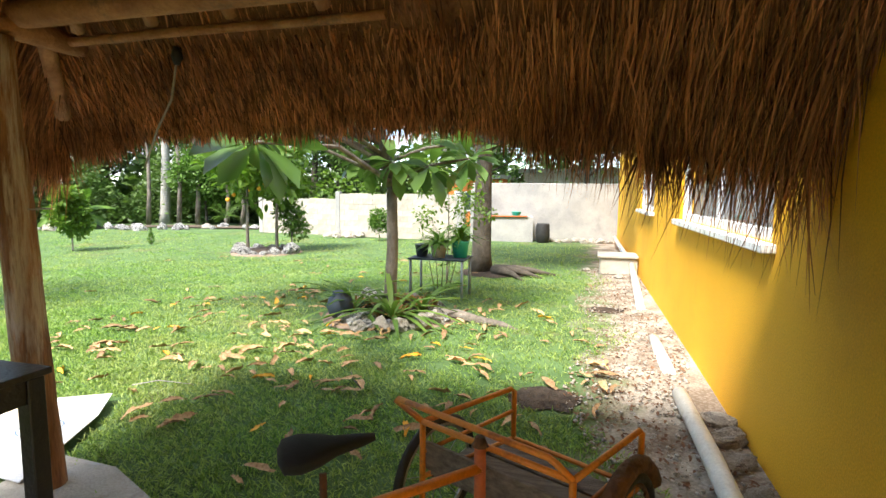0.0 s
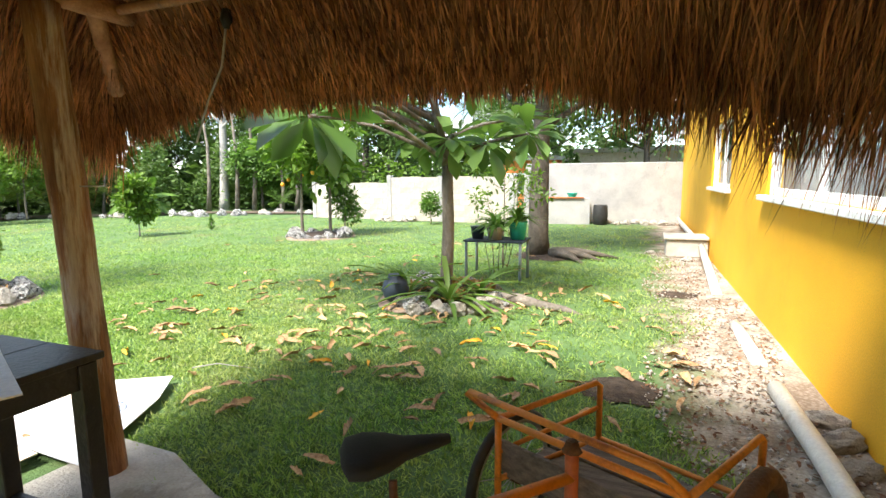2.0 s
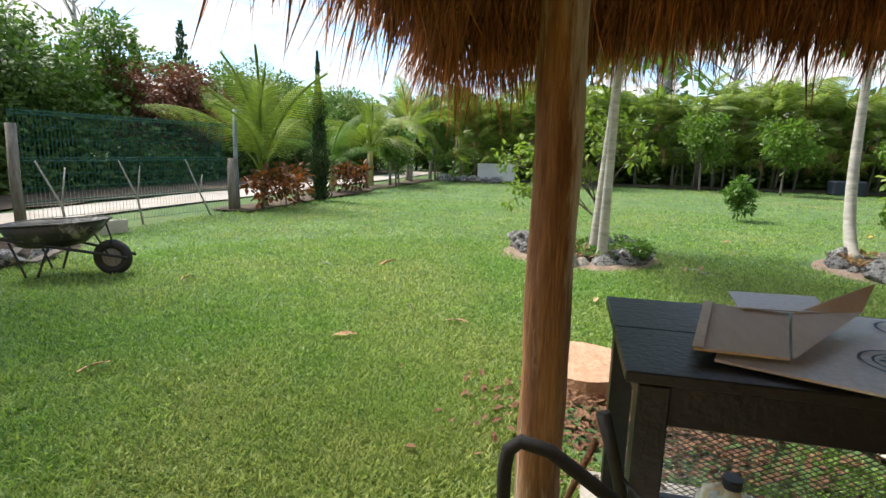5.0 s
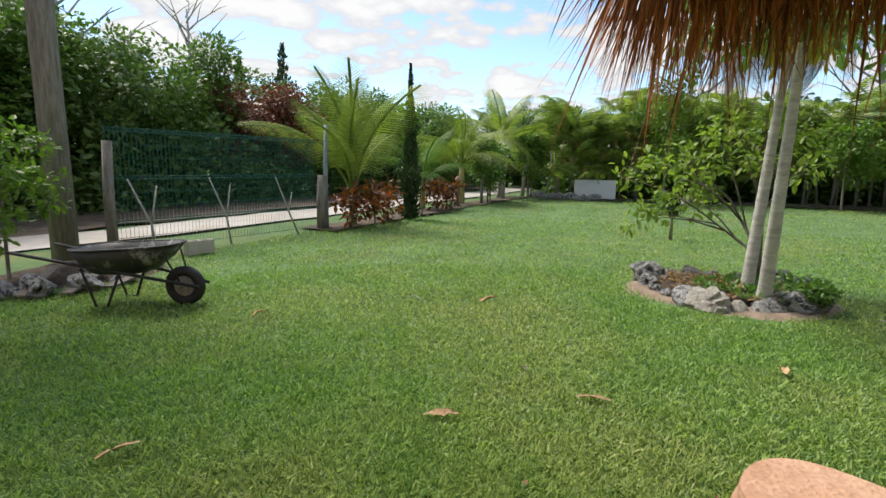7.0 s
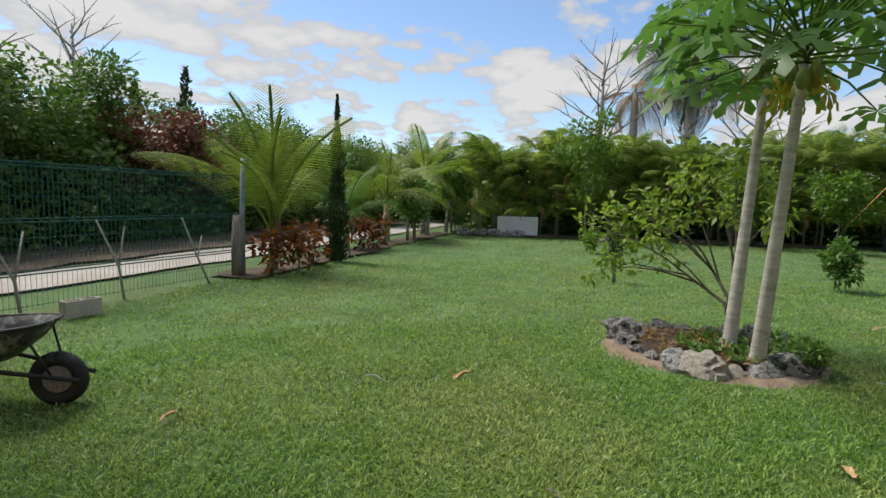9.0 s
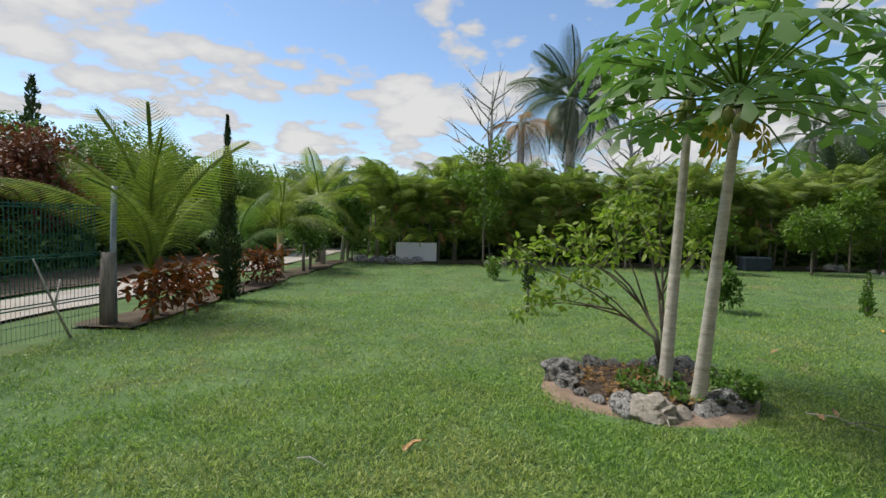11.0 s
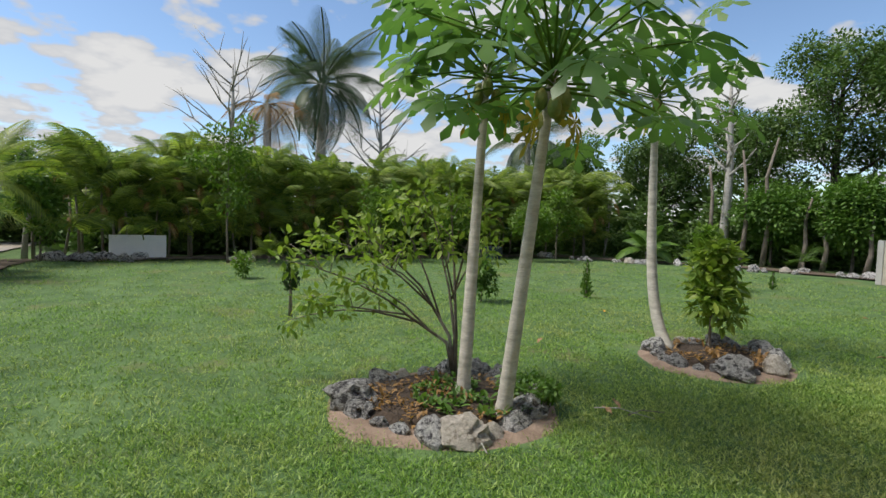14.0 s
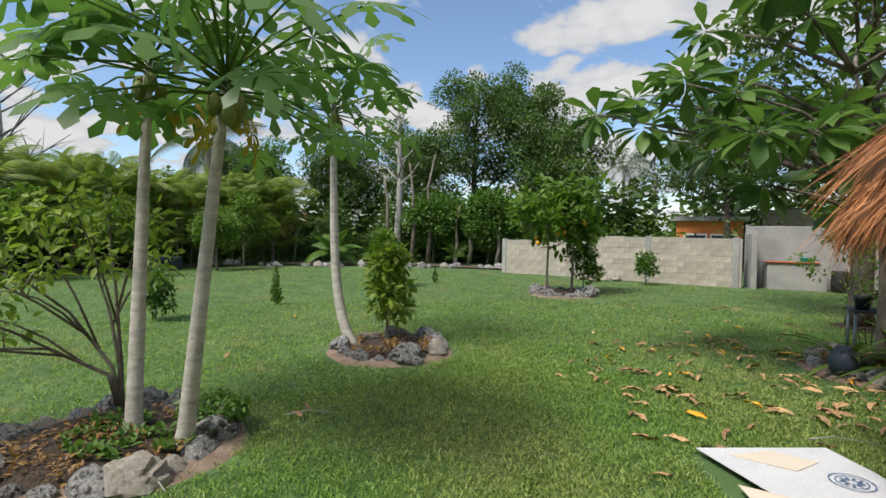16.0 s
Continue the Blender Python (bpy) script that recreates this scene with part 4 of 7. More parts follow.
def badge(bm, c, r, ux, uy, lift):
    """A round printed badge: two rings and a fan of strokes."""
    ring_mark(bm, c, r, r * 0.07, ux, uy, lift); ring_mark(bm, c, r * 0.72, r * 0.06, ux, uy, lift)
    for k in range(9):
        a = 2 * math.pi * k / 9
        d = Vector(ux) * math.cos(a) + Vector(uy) * math.sin(a)
        bar_mark(bm, Vector(c) + d * r * 0.4, r * 0.32, r * 0.14, d, Vector((0, 0, 1)).cross(d), lift)


ZT = TZ + 0.004
box1 = thing("flattened_box", "flattened printed cardboard box with an open flap, on the work table", "cardboard", (-1.9, 3.0, TZ))
bm = bmesh.new(); sheet(bm, [(-1.70, 2.55, ZT + 0.004), (-1.42, 3.33, ZT + 0.002), (-2.15, 3.65, ZT + 0.004), (-2.22, 2.74, ZT + 0.002)]); part("panel", bm, M_CARDW, box1, "white printed face")
bm = bmesh.new(); sheet(bm, [(-1.715, 2.505, ZT + 0.022), (-1.70, 2.705, ZT + 0.024), (-2.06, 2.83, ZT + 0.03), (-2.12, 2.625, ZT + 0.03)]); part("flap", bm, M_CARD, box1, "bare brown inside of the box")
bm = bmesh.new(); sheet(bm, [(-1.70, 2.71, ZT + 0.032), (-2.05, 3.00, ZT + 0.06), (-2.13, 3.06, ZT + 0.125), (-2.06, 2.84, ZT + 0.038)], 0.005); part("raised_flap", bm, M_CARD, box1)
bm = bmesh.new(); sheet(bm, [(-1.713, 2.502, ZT + 0.030), (-1.712, 2.527, ZT + 0.030), (-2.118, 2.645, ZT + 0.038), (-2.122, 2.620, ZT + 0.038)], 0.002); part("tape", bm, M_TAPE, box1, "yellow packing tape")
bm = bmesh.new(); sheet(bm, [(-2.06, 2.70, ZT + 0.040), (-2.05, 2.93, ZT + 0.046), (-2.22, 2.96, ZT + 0.052), (-2.24, 2.72, ZT + 0.044)], 0.004); part("inner_flap", bm, M_CARDW, box1, "white folded inner flap")
X, Y = (0, 1, 0), (-1, 0, 0)
for c_ in ((-1.78, 2.98, ZT + 0.011), (-2.06, 3.15, ZT + 0.011)):
    bm = bmesh.new(); badge(bm, c_, 0.095, X, Y, 0.002); part("printed_badge", bm, M_PRINT, box1, "faded blue printed badge")
bm = bmesh.new()
for cx, cy in ((-1.72, 3.18), (-2.06, 3.22)):
    for k in range(4):
        bar_mark(bm, (cx - 0.018 * k, cy, ZT + 0.011), 0.075 - 0.01 * (k % 2), 0.009, X, Y, 0.003)
for k in range(3):
    bar_mark(bm, (-1.78 - 0.02 * k, 3.30, ZT + 0.010), 0.05, 0.007, X, Y, 0.003)
tagged(part("printed_lines", bm, M_PRINTR, box1, "faded reddish printed lines"), kind="stuff")
c2 = thing("cardboard_sheet", "white printed cardboard sheet lying on the grass", "cardboard", (-2.9, 4.6, 0.02))
bm = bmesh.new(); sheet(bm, [(-2.33, 4.05, 0.06), (-2.68, 4.82, 0.06), (-2.92, 5.15, 0.065), (-3.78, 4.62, 0.065), (-3.3, 4.1, 0.06)]); part("panel", bm, M_CARDW, c2)
bm = bmesh.new(); badge(bm, (-2.85, 4.55, 0.0715), 0.13, (0.8, 0.5, 0), (-0.5, 0.8, 0), 0.003); part("printed_badge", bm, M_PRINT, c2)
bm = bmesh.new(); sheet(bm, [(-3.15, 4.55, 0.0715), (-3.0, 4.8, 0.0715), (-3.3, 4.85, 0.0715), (-3.55, 4.6, 0.0715)], 0.002); part("brown_patch", bm, M_CARD, c2)
c3 = thing("cardboard_piece", "brown cardboard sheet lying on the grass by the table", "cardboard", (-2.9, 3.6, 0.02))
bm = bmesh.new(); sheet(bm, [(-2.70, 3.72, 0.06), (-2.66, 4.04, 0.075), (-3.5, 4.12, 0.065), (-3.24, 3.52, 0.055)]); part("panel", bm, M_CARD, c3)

# jugs under the table
def jug(name, x, y, w, d, h, mat, label, cap):
    j = thing(name, label, "jug", (x, y, 0.05), "plastic jugs under the table")
    bm = bmesh.new()
    prof = [(0.0, 0.94), (0.02, 1.0), (0.74, 1.0), (0.84, 0.95), (0.89, 0.62), (0.92, 0.3), (1.0, 0.27)]
    rings = []
    for z, s in prof:
        ring = []
        for k in range(20):
            a = 2 * math.pi * k / 20
            cx_, cy_ = math.cos(a), math.sin(a)
            p = (abs(cx_) ** 4 + abs(cy_) ** 4) ** -0.25
            ring.append(bm.verts.new((x + cx_ * p * w / 2 * s, y + cy_ * p * d / 2 * s, 0.05 + z * h)))
        rings.append(ring)
    for a, b in zip(rings, rings[1:]):
        for k in range(20):
            bm.faces.new((a[k], a[(k + 1) % 20], b[(k + 1) % 20], b[k])).smooth = True
    bm.faces.new(rings[0][::-1]); bm.faces.new(rings[-1]); bm.normal_update()
    part("bottle", bm, mat, j)
    part("handle", tube_mesh([(x, y - d * 0.42, 0.05 + h * 0.78), (x, y - d * 0.40, 0.05 + h * 0.96), (x, y - d * 0.16, 0.05 + h * 0.99), (x, y - d * 0.12, 0.05 + h * 0.9)], 0.013, 8), mat, j)
    bm = bmesh.new(); tube(bm, [(x, y, 0.05 + h), (x, y, 0.05 + h + 0.03)], 0.028, 16); part("cap", bm, cap, j, "dark screw cap")


jug("white_jug", -1.98, 2.72, 0.15, 0.175, 0.35, M_JUG, "translucent white plastic canister with a dark cap", M_BLUECAP)
jug("cyan_jug", -1.90, 2.54, 0.13, 0.15, 0.24, M_CYAN, "turquoise plastic jug with a pale cap", M_JUG)

# black push bar leaning in front of the table
fr = thing("push_bar", "black bent steel push bar of a cart, standing by the post", "cart handle", (-1.55, 2.1, 0))
part("bar", tube_mesh([(-1.35, 2.106, 0.0), (-1.35, 2.106, 0.76), (-1.35, 2.112, 0.80), (-1.35, 2.135, 0.82), (-1.35, 2.19, 0.809), (-1.35, 2.318, 0.723), (-1.35, 2.592, 0.556), (-1.36, 2.85, 0.41), (-1.37, 3.1, 0.28), (-1.37, 3.12, 0.05)], 0.014, 10), M_VINYL, fr)
part("strut", tube_mesh([(-1.57, 2.30, 0.79), (-1.55, 2.333, 0.68), (-1.53, 2.40, 0.415), (-1.50, 2.44, 0.05)], [0.017, 0.014, 0.014, 0.014], 8), M_RUBBER, fr)
part("strut", tube_mesh([(-1.57, 2.29, 0.72), (-1.57, 2.234, 0.557), (-1.55, 2.25, 0.35), (-1.52, 2.33, 0.02)], 0.008, 8), M_RUST, fr)
for (a, b) in (((-1.55, 2.34, 0.66), (-1.36, 2.60, 0.55)), ((-1.53, 2.42, 0.36), (-1.37, 2.85, 0.40))):
    part("cable", tube_mesh([a, tuple((np.array(a) + np.array(b)) / 2 - np.array([0, 0, 0.04])), b], 0.005, 6), M_RUBBER, fr)

# stump
stp = thing("tree_stump", "cut reddish tree stump with crumbling bark", "stump", (-3.5, 2.36, 0))
bm = bmesh.new()
for (rr, z, k) in ((0.31, 0.13, 1),):
    rings = []
    for zz, s in ((0.0, 1.12), (0.08, 1.03), (z, 1.0)):
        rings.append([bm.verts.new((-3.52 + rr * s * (1 + 0.1 * noise.noise(Vector((math.cos(a), math.sin(a), k)))) * math.cos(a), 2.36 + rr * s * (1 + 0.1 * noise.noise(Vector((math.cos(a), math.sin(a), k)))) * math.sin(a), zz)) for a in np.linspace(0, 6.2832, 33)[:-1]])
    for a, b in zip(rings, rings[1:]):
        for i in range(32):
            bm.faces.new((a[i], a[(i + 1) % 32], b[(i + 1) % 32], b[i]))
    bm.faces.new(rings[-1])
bm.normal_update(); part("cut_wood", bm, M_STUMP, stp)
g = np.random.default_rng(4)
Pc = np.stack([-3.0 + g.normal(size=1500) * 0.25, 2.75 + g.normal(size=1500) * 0.42, 0.01 + 0.06 * g.random(1500)], axis=1)
V, F = spread(*LEAF, Pc, frames_along(g.normal(size=(1500, 3)) * [1, 1, 0.3]), 0.025 + 0.05 * g.random(1500))
tagged(part("bark_litter", np_mesh("bark_litter", V, F), M_CHIP), "crumbled reddish bark chips round the stump", "bark chips", kind="stuff")


# ---- cargo tricycle ----
trike = thing("cargo_tricycle", "rusty orange cargo tricycle with a tubular box and a black saddle", "tricycle", (0.2, 4.1, 0))
N1, N2, C1, D1 = Vector((-0.14, 4.25, 0.60)), Vector((0.52, 3.94, 0.60)), Vector((0.22, 4.62, 0.66)), Vector((0.79, 4.36, 0.64))
LOWER = Vector((0, 0, -0.26))
part("push_handle", tube_mesh([N1, Vector((-0.287, 4.30, 0.665)), Vector((-0.27, 4.29, 0.675)), Vector((0.43, 3.96, 0.665)), Vector((0.46, 3.95, 0.65)), N2], 0.014, 10), M_ORANGE, trike)
part("near_rail", tube_mesh([N1, N2], 0.014, 10), M_ORANGE, trike)
for a, b in ((N1, C1), (N2, D1)):
    part("side_rail", tube_mesh([a, a.lerp(b, 0.96), b + Vector((0, 0, -0.02)), b + LOWER], 0.013, 10), M_ORANGE, trike)
    part("side_rail", tube_mesh([a + LOWER * 0.55, b + LOWER * 0.45], 0.010, 8), M_ORANGE, trike)
    part("upright", tube_mesh([a, a + Vector((0, 0, -0.42))], 0.014, 10), M_ORANGE, trike)
part("floor_rail", tube_mesh([N1 + LOWER, C1 + LOWER, D1 + LOWER, N2 + LOWER], 0.012, 8), M_ORANGE, trike)
ux = (N2 - N1).normalized(); vy = Vector((-ux.y, ux.x, 0))
BOXM = Matrix(((ux.x, vy.x, 0, N1.x), (ux.y, vy.y, 0, N1.y), (0, 0, 1, 0.345), (0, 0, 0, 1)))
for k in range(3):
    bm = bmesh.new(); box(bm, (0.02, 0.03 + 0.15 * k, 0), (0.78, 0.165 + 0.15 * k, 0.022), BOXM, 0.003); part("plank", bm, M_PLANK, trike)
bm = bmesh.new(); box(bm, (0.0, 0.012, 0.03), (0.74, 0.03, 0.16), BOXM, 0.003); part("plank", bm, M_PLANK, trike, "weathered grey board")


def wheel(parent, c, axis, r, rim_mat):
    c, ax = Vector(c), Vector(axis).normalized()
    u = ax.orthogonal().normalized(); w = ax.cross(u)
    ring = lambda rr, n: [c + (u * math.cos(2 * math.pi * i / n) + w * math.sin(2 * math.pi * i / n)) * rr for i in range(n + 1)]
    tyre = part("tyre", tube_mesh(ring(r - 0.022, 40), 0.022, 8), M_RUBBER, parent)
    part("rim", tube_mesh(ring(r - 0.05, 40), 0.011, 6), rim_mat, parent)
    part("hub", tube_mesh([c - ax * 0.04, c + ax * 0.04], 0.022, 10), M_RUST, parent)
    for i in range(12):
        a = 2 * math.pi * i / 12
        part("spoke", tube_mesh([c, c + (u * math.cos(a) + w * math.sin(a)) * (r - 0.055)], 0.0022, 4), M_STEEL, parent)


wheel(trike, N1 + Vector((0.03, 0.14, -0.32)), ux, 0.29, M_STEEL)
wheel(trike, N2 + Vector((0.20, 0.14, -0.32)), ux, 0.29, M_RUST)
part("mudguard", tube_mesh([N2 + Vector((0.2, 0.14, -0.32)) + Vector((-ux.y, ux.x, 0)) * math.cos(a) * 0.32 + Vector((0, 0, 1)) * math.sin(a) * 0.32 for a in np.linspace(0.5, 2.6, 9)], 0.035, 8), M_RUST, trike, "rusted dark mudguard")
HT = Vector((0.18, 3.95, 0.68))
part("head_tube", tube_mesh([HT, HT + Vector((0, 0.02, -0.5))], 0.022, 12), M_REDOX, trike)
part("head_bolt", tube_mesh([HT, HT + Vector((0, 0, 0.012)), HT + Vector((0, 0, 0.035))], [0.034, 0.026, 0.018], 8), M_RUST, trike)
SB = Vector((-0.24, 3.52, 0.58))
part("frame_tube", tube_mesh([SB + Vector((-0.18, -0.1, -0.03)), SB, HT + Vector((0, 0, -0.09))], 0.019, 12), M_ORANGE, trike)
part("frame_tube", tube_mesh([SB + Vector((0.02, 0.03, -0.1)), SB + Vector((0.1, 0.1, -0.35)), HT + Vector((0, 0, -0.35))], 0.017, 10), M_ORANGE, trike)
part("seat_post", tube_mesh([SB + Vector((0.01, -0.01, -0.1)), SB + Vector((-0.03, 0.06, 0.12))], 0.013, 10), M_RUST, trike)
bm = bmesh.new()
rings = []
SD = Vector((0.80, 0.55, 0.06)).normalized(); SS = Vector((-SD.y, SD.x, 0)).normalized(); SO = Vector((-0.44, 3.58, 0.735))
for u, w, h in ((0.0, 0.035, 0.02), (0.015, 0.085, 0.055), (0.06, 0.095, 0.065), (0.11, 0.075, 0.06), (0.16, 0.04, 0.045), (0.23, 0.024, 0.032), (0.272, 0.014, 0.02)):
    ctr = SO + SD * u * 1.22
    rings.append([bm.verts.new(ctr + SS * w * 1.25 * math.cos(a) + Vector((0, 0, 1)) * (h * math.sin(a) * (0.45 if math.sin(a) > 0 else 0.9))) for a in np.linspace(0, 6.2832, 17)[:-1]])
for a, b in zip(rings, rings[1:]):
    for i in range(16):
        bm.faces.new((a[i], a[(i + 1) % 16], b[(i + 1) % 16], b[i])).smooth = True
bm.faces.new(rings[0][::-1]); bm.faces.new(rings[-1]); bm.normal_update()
part("saddle", bm, M_VINYL, trike, "black padded saddle")

# ---- wheelbarrow ----
wb = thing("wheelbarrow", "black steel wheelbarrow with a mortar-splashed tray", "wheelbarrow", (-4.6, -2.7, 0))
WBM = Matrix.Translation((-4.82, -2.42, 0)) @ Matrix.Rotation(math.atan2(-0.93, 0.36) , 4, "Z")
wp = lambda *p: WBM @ Vector(p)      # x runs from the wheel back to the handles
def tray_ring(x0, x1, w0, w1, z0, z1, n=40):
    """A rounded outline from the nose (x0, half width w0) to the back (x1, w1)."""
    out = []
    for i in range(n):
        a = 2 * math.pi * i / n
        c_, s_ = math.cos(a), math.sin(a)
        k = (abs(c_) ** 3.2 + abs(s_) ** 3.2) ** (-1 / 3.2)
        u = 0.5 - 0.5 * c_ * k
        out.append(wp(x0 + (x1 - x0) * u, (w0 + (w1 - w0) * u) * s_ * k, z0 + (z1 - z0) * u))
    return out


bm = bmesh.new()
TRAY = [(0.36, 0.78, 0.13, 0.19, 0.315, 0.31), (0.28, 0.84, 0.17, 0.23, 0.34, 0.33), (0.12, 0.93, 0.22, 0.28, 0.47, 0.43), (0.02, 0.99, 0.26, 0.325, 0.595, 0.535)]
shell = [[bm.verts.new(p) for p in tray_ring(*q)] for q in TRAY]
lining = [[bm.verts.new(p) for p in tray_ring(q[0] + 0.012, q[1] - 0.012, q[2] - 0.01, q[3] - 0.01, q[4] + 0.012 * (j < 3), q[5] + 0.012 * (j < 3))] for j, q in enumerate(TRAY)]
for rows in (shell, lining):
    for p, q in zip(rows, rows[1:]):
        for i in range(40):
            bm.faces.new((p[i], p[(i + 1) % 40], q[(i + 1) % 40], q[i])).smooth = True
    bm.faces.new(rows[0])
for i in range(40):
    bm.faces.new((shell[-1][i], shell[-1][(i + 1) % 40], lining[-1][(i + 1) % 40], lining[-1][i]))
bmesh.ops.recalc_face_normals(bm, faces=bm.faces)
M_TRAY = material("tray_paint", (0.015, 0.016, 0.016), (0.04, 0.042, 0.04), 6, 0.55, 0.2, c3=(0.30, 0.30, 0.30), fine=40)
part("tray", bm, M_TRAY, wb)
part("tray_rim", tube_mesh([*tray_ring(*TRAY[-1]), tray_ring(*TRAY[-1])[0]], 0.011, 6), M_TRAY, wb)
for sgn in (-1, 1):
    part("handle", tube_mesh([wp(-0.18, 0.1 * sgn, 0.2), wp(0.3, 0.17 * sgn, 0.30), wp(0.9, 0.24 * sgn, 0.42), wp(1.45, 0.27 * sgn, 0.52)], 0.016, 8), M_RUBBER, wb)
    part("leg", tube_mesh([wp(0.50, 0.2 * sgn, 0.33), wp(0.62, 0.22 * sgn, 0.02), wp(0.72, 0.22 * sgn, 0.02), wp(0.84, 0.22 * sgn, 0.38)], 0.012, 8), M_RUBBER, wb)
    part("brace", tube_mesh([wp(0.0, 0.08 * sgn, 0.22), wp(0.12, 0.16 * sgn, 0.55)], 0.009, 6), M_RUBBER, wb)
c = wp(0, 0, 0.19); ax = (WBM.to_3x3() @ Vector((0, 1, 0)))
u_, w_ = Vector((0, 0, 1)), ax.cross(Vector((0, 0, 1)))
part("tyre", tube_mesh([c + (u_ * math.cos(a) + w_ * math.sin(a)) * 0.14 for a in np.linspace(0, 6.2832, 33)], 0.05, 10), M_RUBBER, wb)
bm = bmesh.new(); tube(bm, [c - ax * 0.03, c + ax * 0.03], 0.095, 20); tube(bm, [c - ax * 0.12, c + ax * 0.12], 0.012, 8); part("wheel_rim", bm, M_GREYW, wb)


# ---- plants ----
def grown(name, label, category, at, group=""):
    return thing(name, label, category, at, group)


def papaya_tree(base, top, h, seed, n=20, leaf=0.36, r=0.052, bend=0.0):
    """A bare ringed stem with a crown of long-stalked palmate leaves."""
    g = np.random.default_rng(seed)
    t = grown("papaya_tree", "tall papaya tree with a bare pale stem and lobed leaves", "tree", (*base, 0.05), "papaya trees")
    b, e = Vector((*base, 0.03)), Vector((*top, h))
    flat_ = Vector((e.x - b.x, e.y - b.y, 0))
    pts = [b.lerp(e, u) + flat_ * bend * (1 - math.exp(-7 * u) - u) for u in np.linspace(0, 1, 40)]
    rr = [r * (1.25 - 0.62 * u + (0.35 * max(0, 0.06 - u) / 0.06)) * (1 + 0.035 * (i % 2)) for i, u in enumerate(np.linspace(0, 1, 40))]
    part("stem", tube_mesh(pts, rr, 12), M_PAPAYA, t)
    P, D, S, stalks = [], [], [], bmesh.new()
    for i in range(n):
        a = i * 2.4 + g.normal() * 0.2
        el = 0.95 - 1.15 * (i / n) + g.normal() * 0.12
        ln = 0.70 + 0.45 * g.random()
        d = Vector((math.cos(a) * math.cos(el), math.sin(a) * math.cos(el), math.sin(el)))
        o = e + Vector((0, 0, -0.16 * i / n))
        tip = o + d * ln + Vector((0, 0, -0.06))
        tube(stalks, [o, o + d * ln * 0.55 + Vector((0, 0, 0.03)), tip], [0.012, 0.009, 0.006], 5)
        P.append(tip); D.append((d.x, d.y, 0.0 - 0.55 * (i / n) + 0.15 * g.normal())); S.append(leaf * (0.8 + 0.4 * g.random()))
    stalks.normal_update(); tagged(part("leaf_stalk", stalks, L_BRIGHT, t), kind="stuff")
    R = frames_along(np.array(D), g.normal(size=n) * 0.35)
    part("crown", np_mesh("crown", *spread(*PAPAYA, np.array([list(p) for p in P]), R, S)), L_PAPAYA, t)
    bm = bmesh.new()
    for i in range(5):
        a = i * 1.3 + seed
        bmesh.ops.create_icosphere(bm, subdivisions=2, radius=0.06, matrix=Matrix.Translation(e + Vector((0.09 * math.cos(a), 0.09 * math.sin(a), -0.22 - 0.07 * (i % 3)))) @ Matrix.Diagonal((0.85, 0.85, 1.4, 1)))
    part("fruit", bm, M_FRUIT, t, "small green-yellow papayas")
    Pd = np.array([list(e + Vector((0.16 * math.cos(q), 0.16 * math.sin(q), -0.38))) for q in (0.8, 2.9, 4.6)])
    Dd = np.array([[0.2 * math.cos(q), 0.2 * math.sin(q), -1] for q in (0.8, 2.9, 4.6)])
    part("dry_leaf", np_mesh("dry_leaf", *spread(PAPAYA[0] * [1, 0.45, 1], PAPAYA[1], Pd, frames_along(Dd), [0.26, 0.22, 0.28])), L_YELLOW, t, "withered yellow hanging leaves")


papaya_tree((-7.64, 2.58), (-7.70, 2.76), 3.05, 31, 26, 0.40)
papaya_tree((-7.11, 2.66), (-6.62, 2.66), 2.74, 32, 30, 0.42)
papaya_tree((-8.15, 5.9), (-8.55, 5.88), 3.45, 33, 28, 0.42, 0.06, 0.9)


def bush(name, label, at, h, r, seed, mat, n=9, per=30, size=0.09, stem=0.02, template=LEAF, clump=0.16, bark=M_BARK, start=0.25, group="", flat=0.9, category="shrub", lean=(0, 0)):
    g = np.random.default_rng(seed)
    t = grown(name, label, category, (*at, 0), group)
    bm, tips, along = limbs(g, (*at, 0.0), h, n, r, stem, start, sides=6, lean=lean)
    part("branching_stem", bm, bark, t)
    part("foliage", np_mesh("foliage", *leaf_cloud(g, tips + along[::2], per, clump, size, template, flat=flat)), mat, t)
    return t


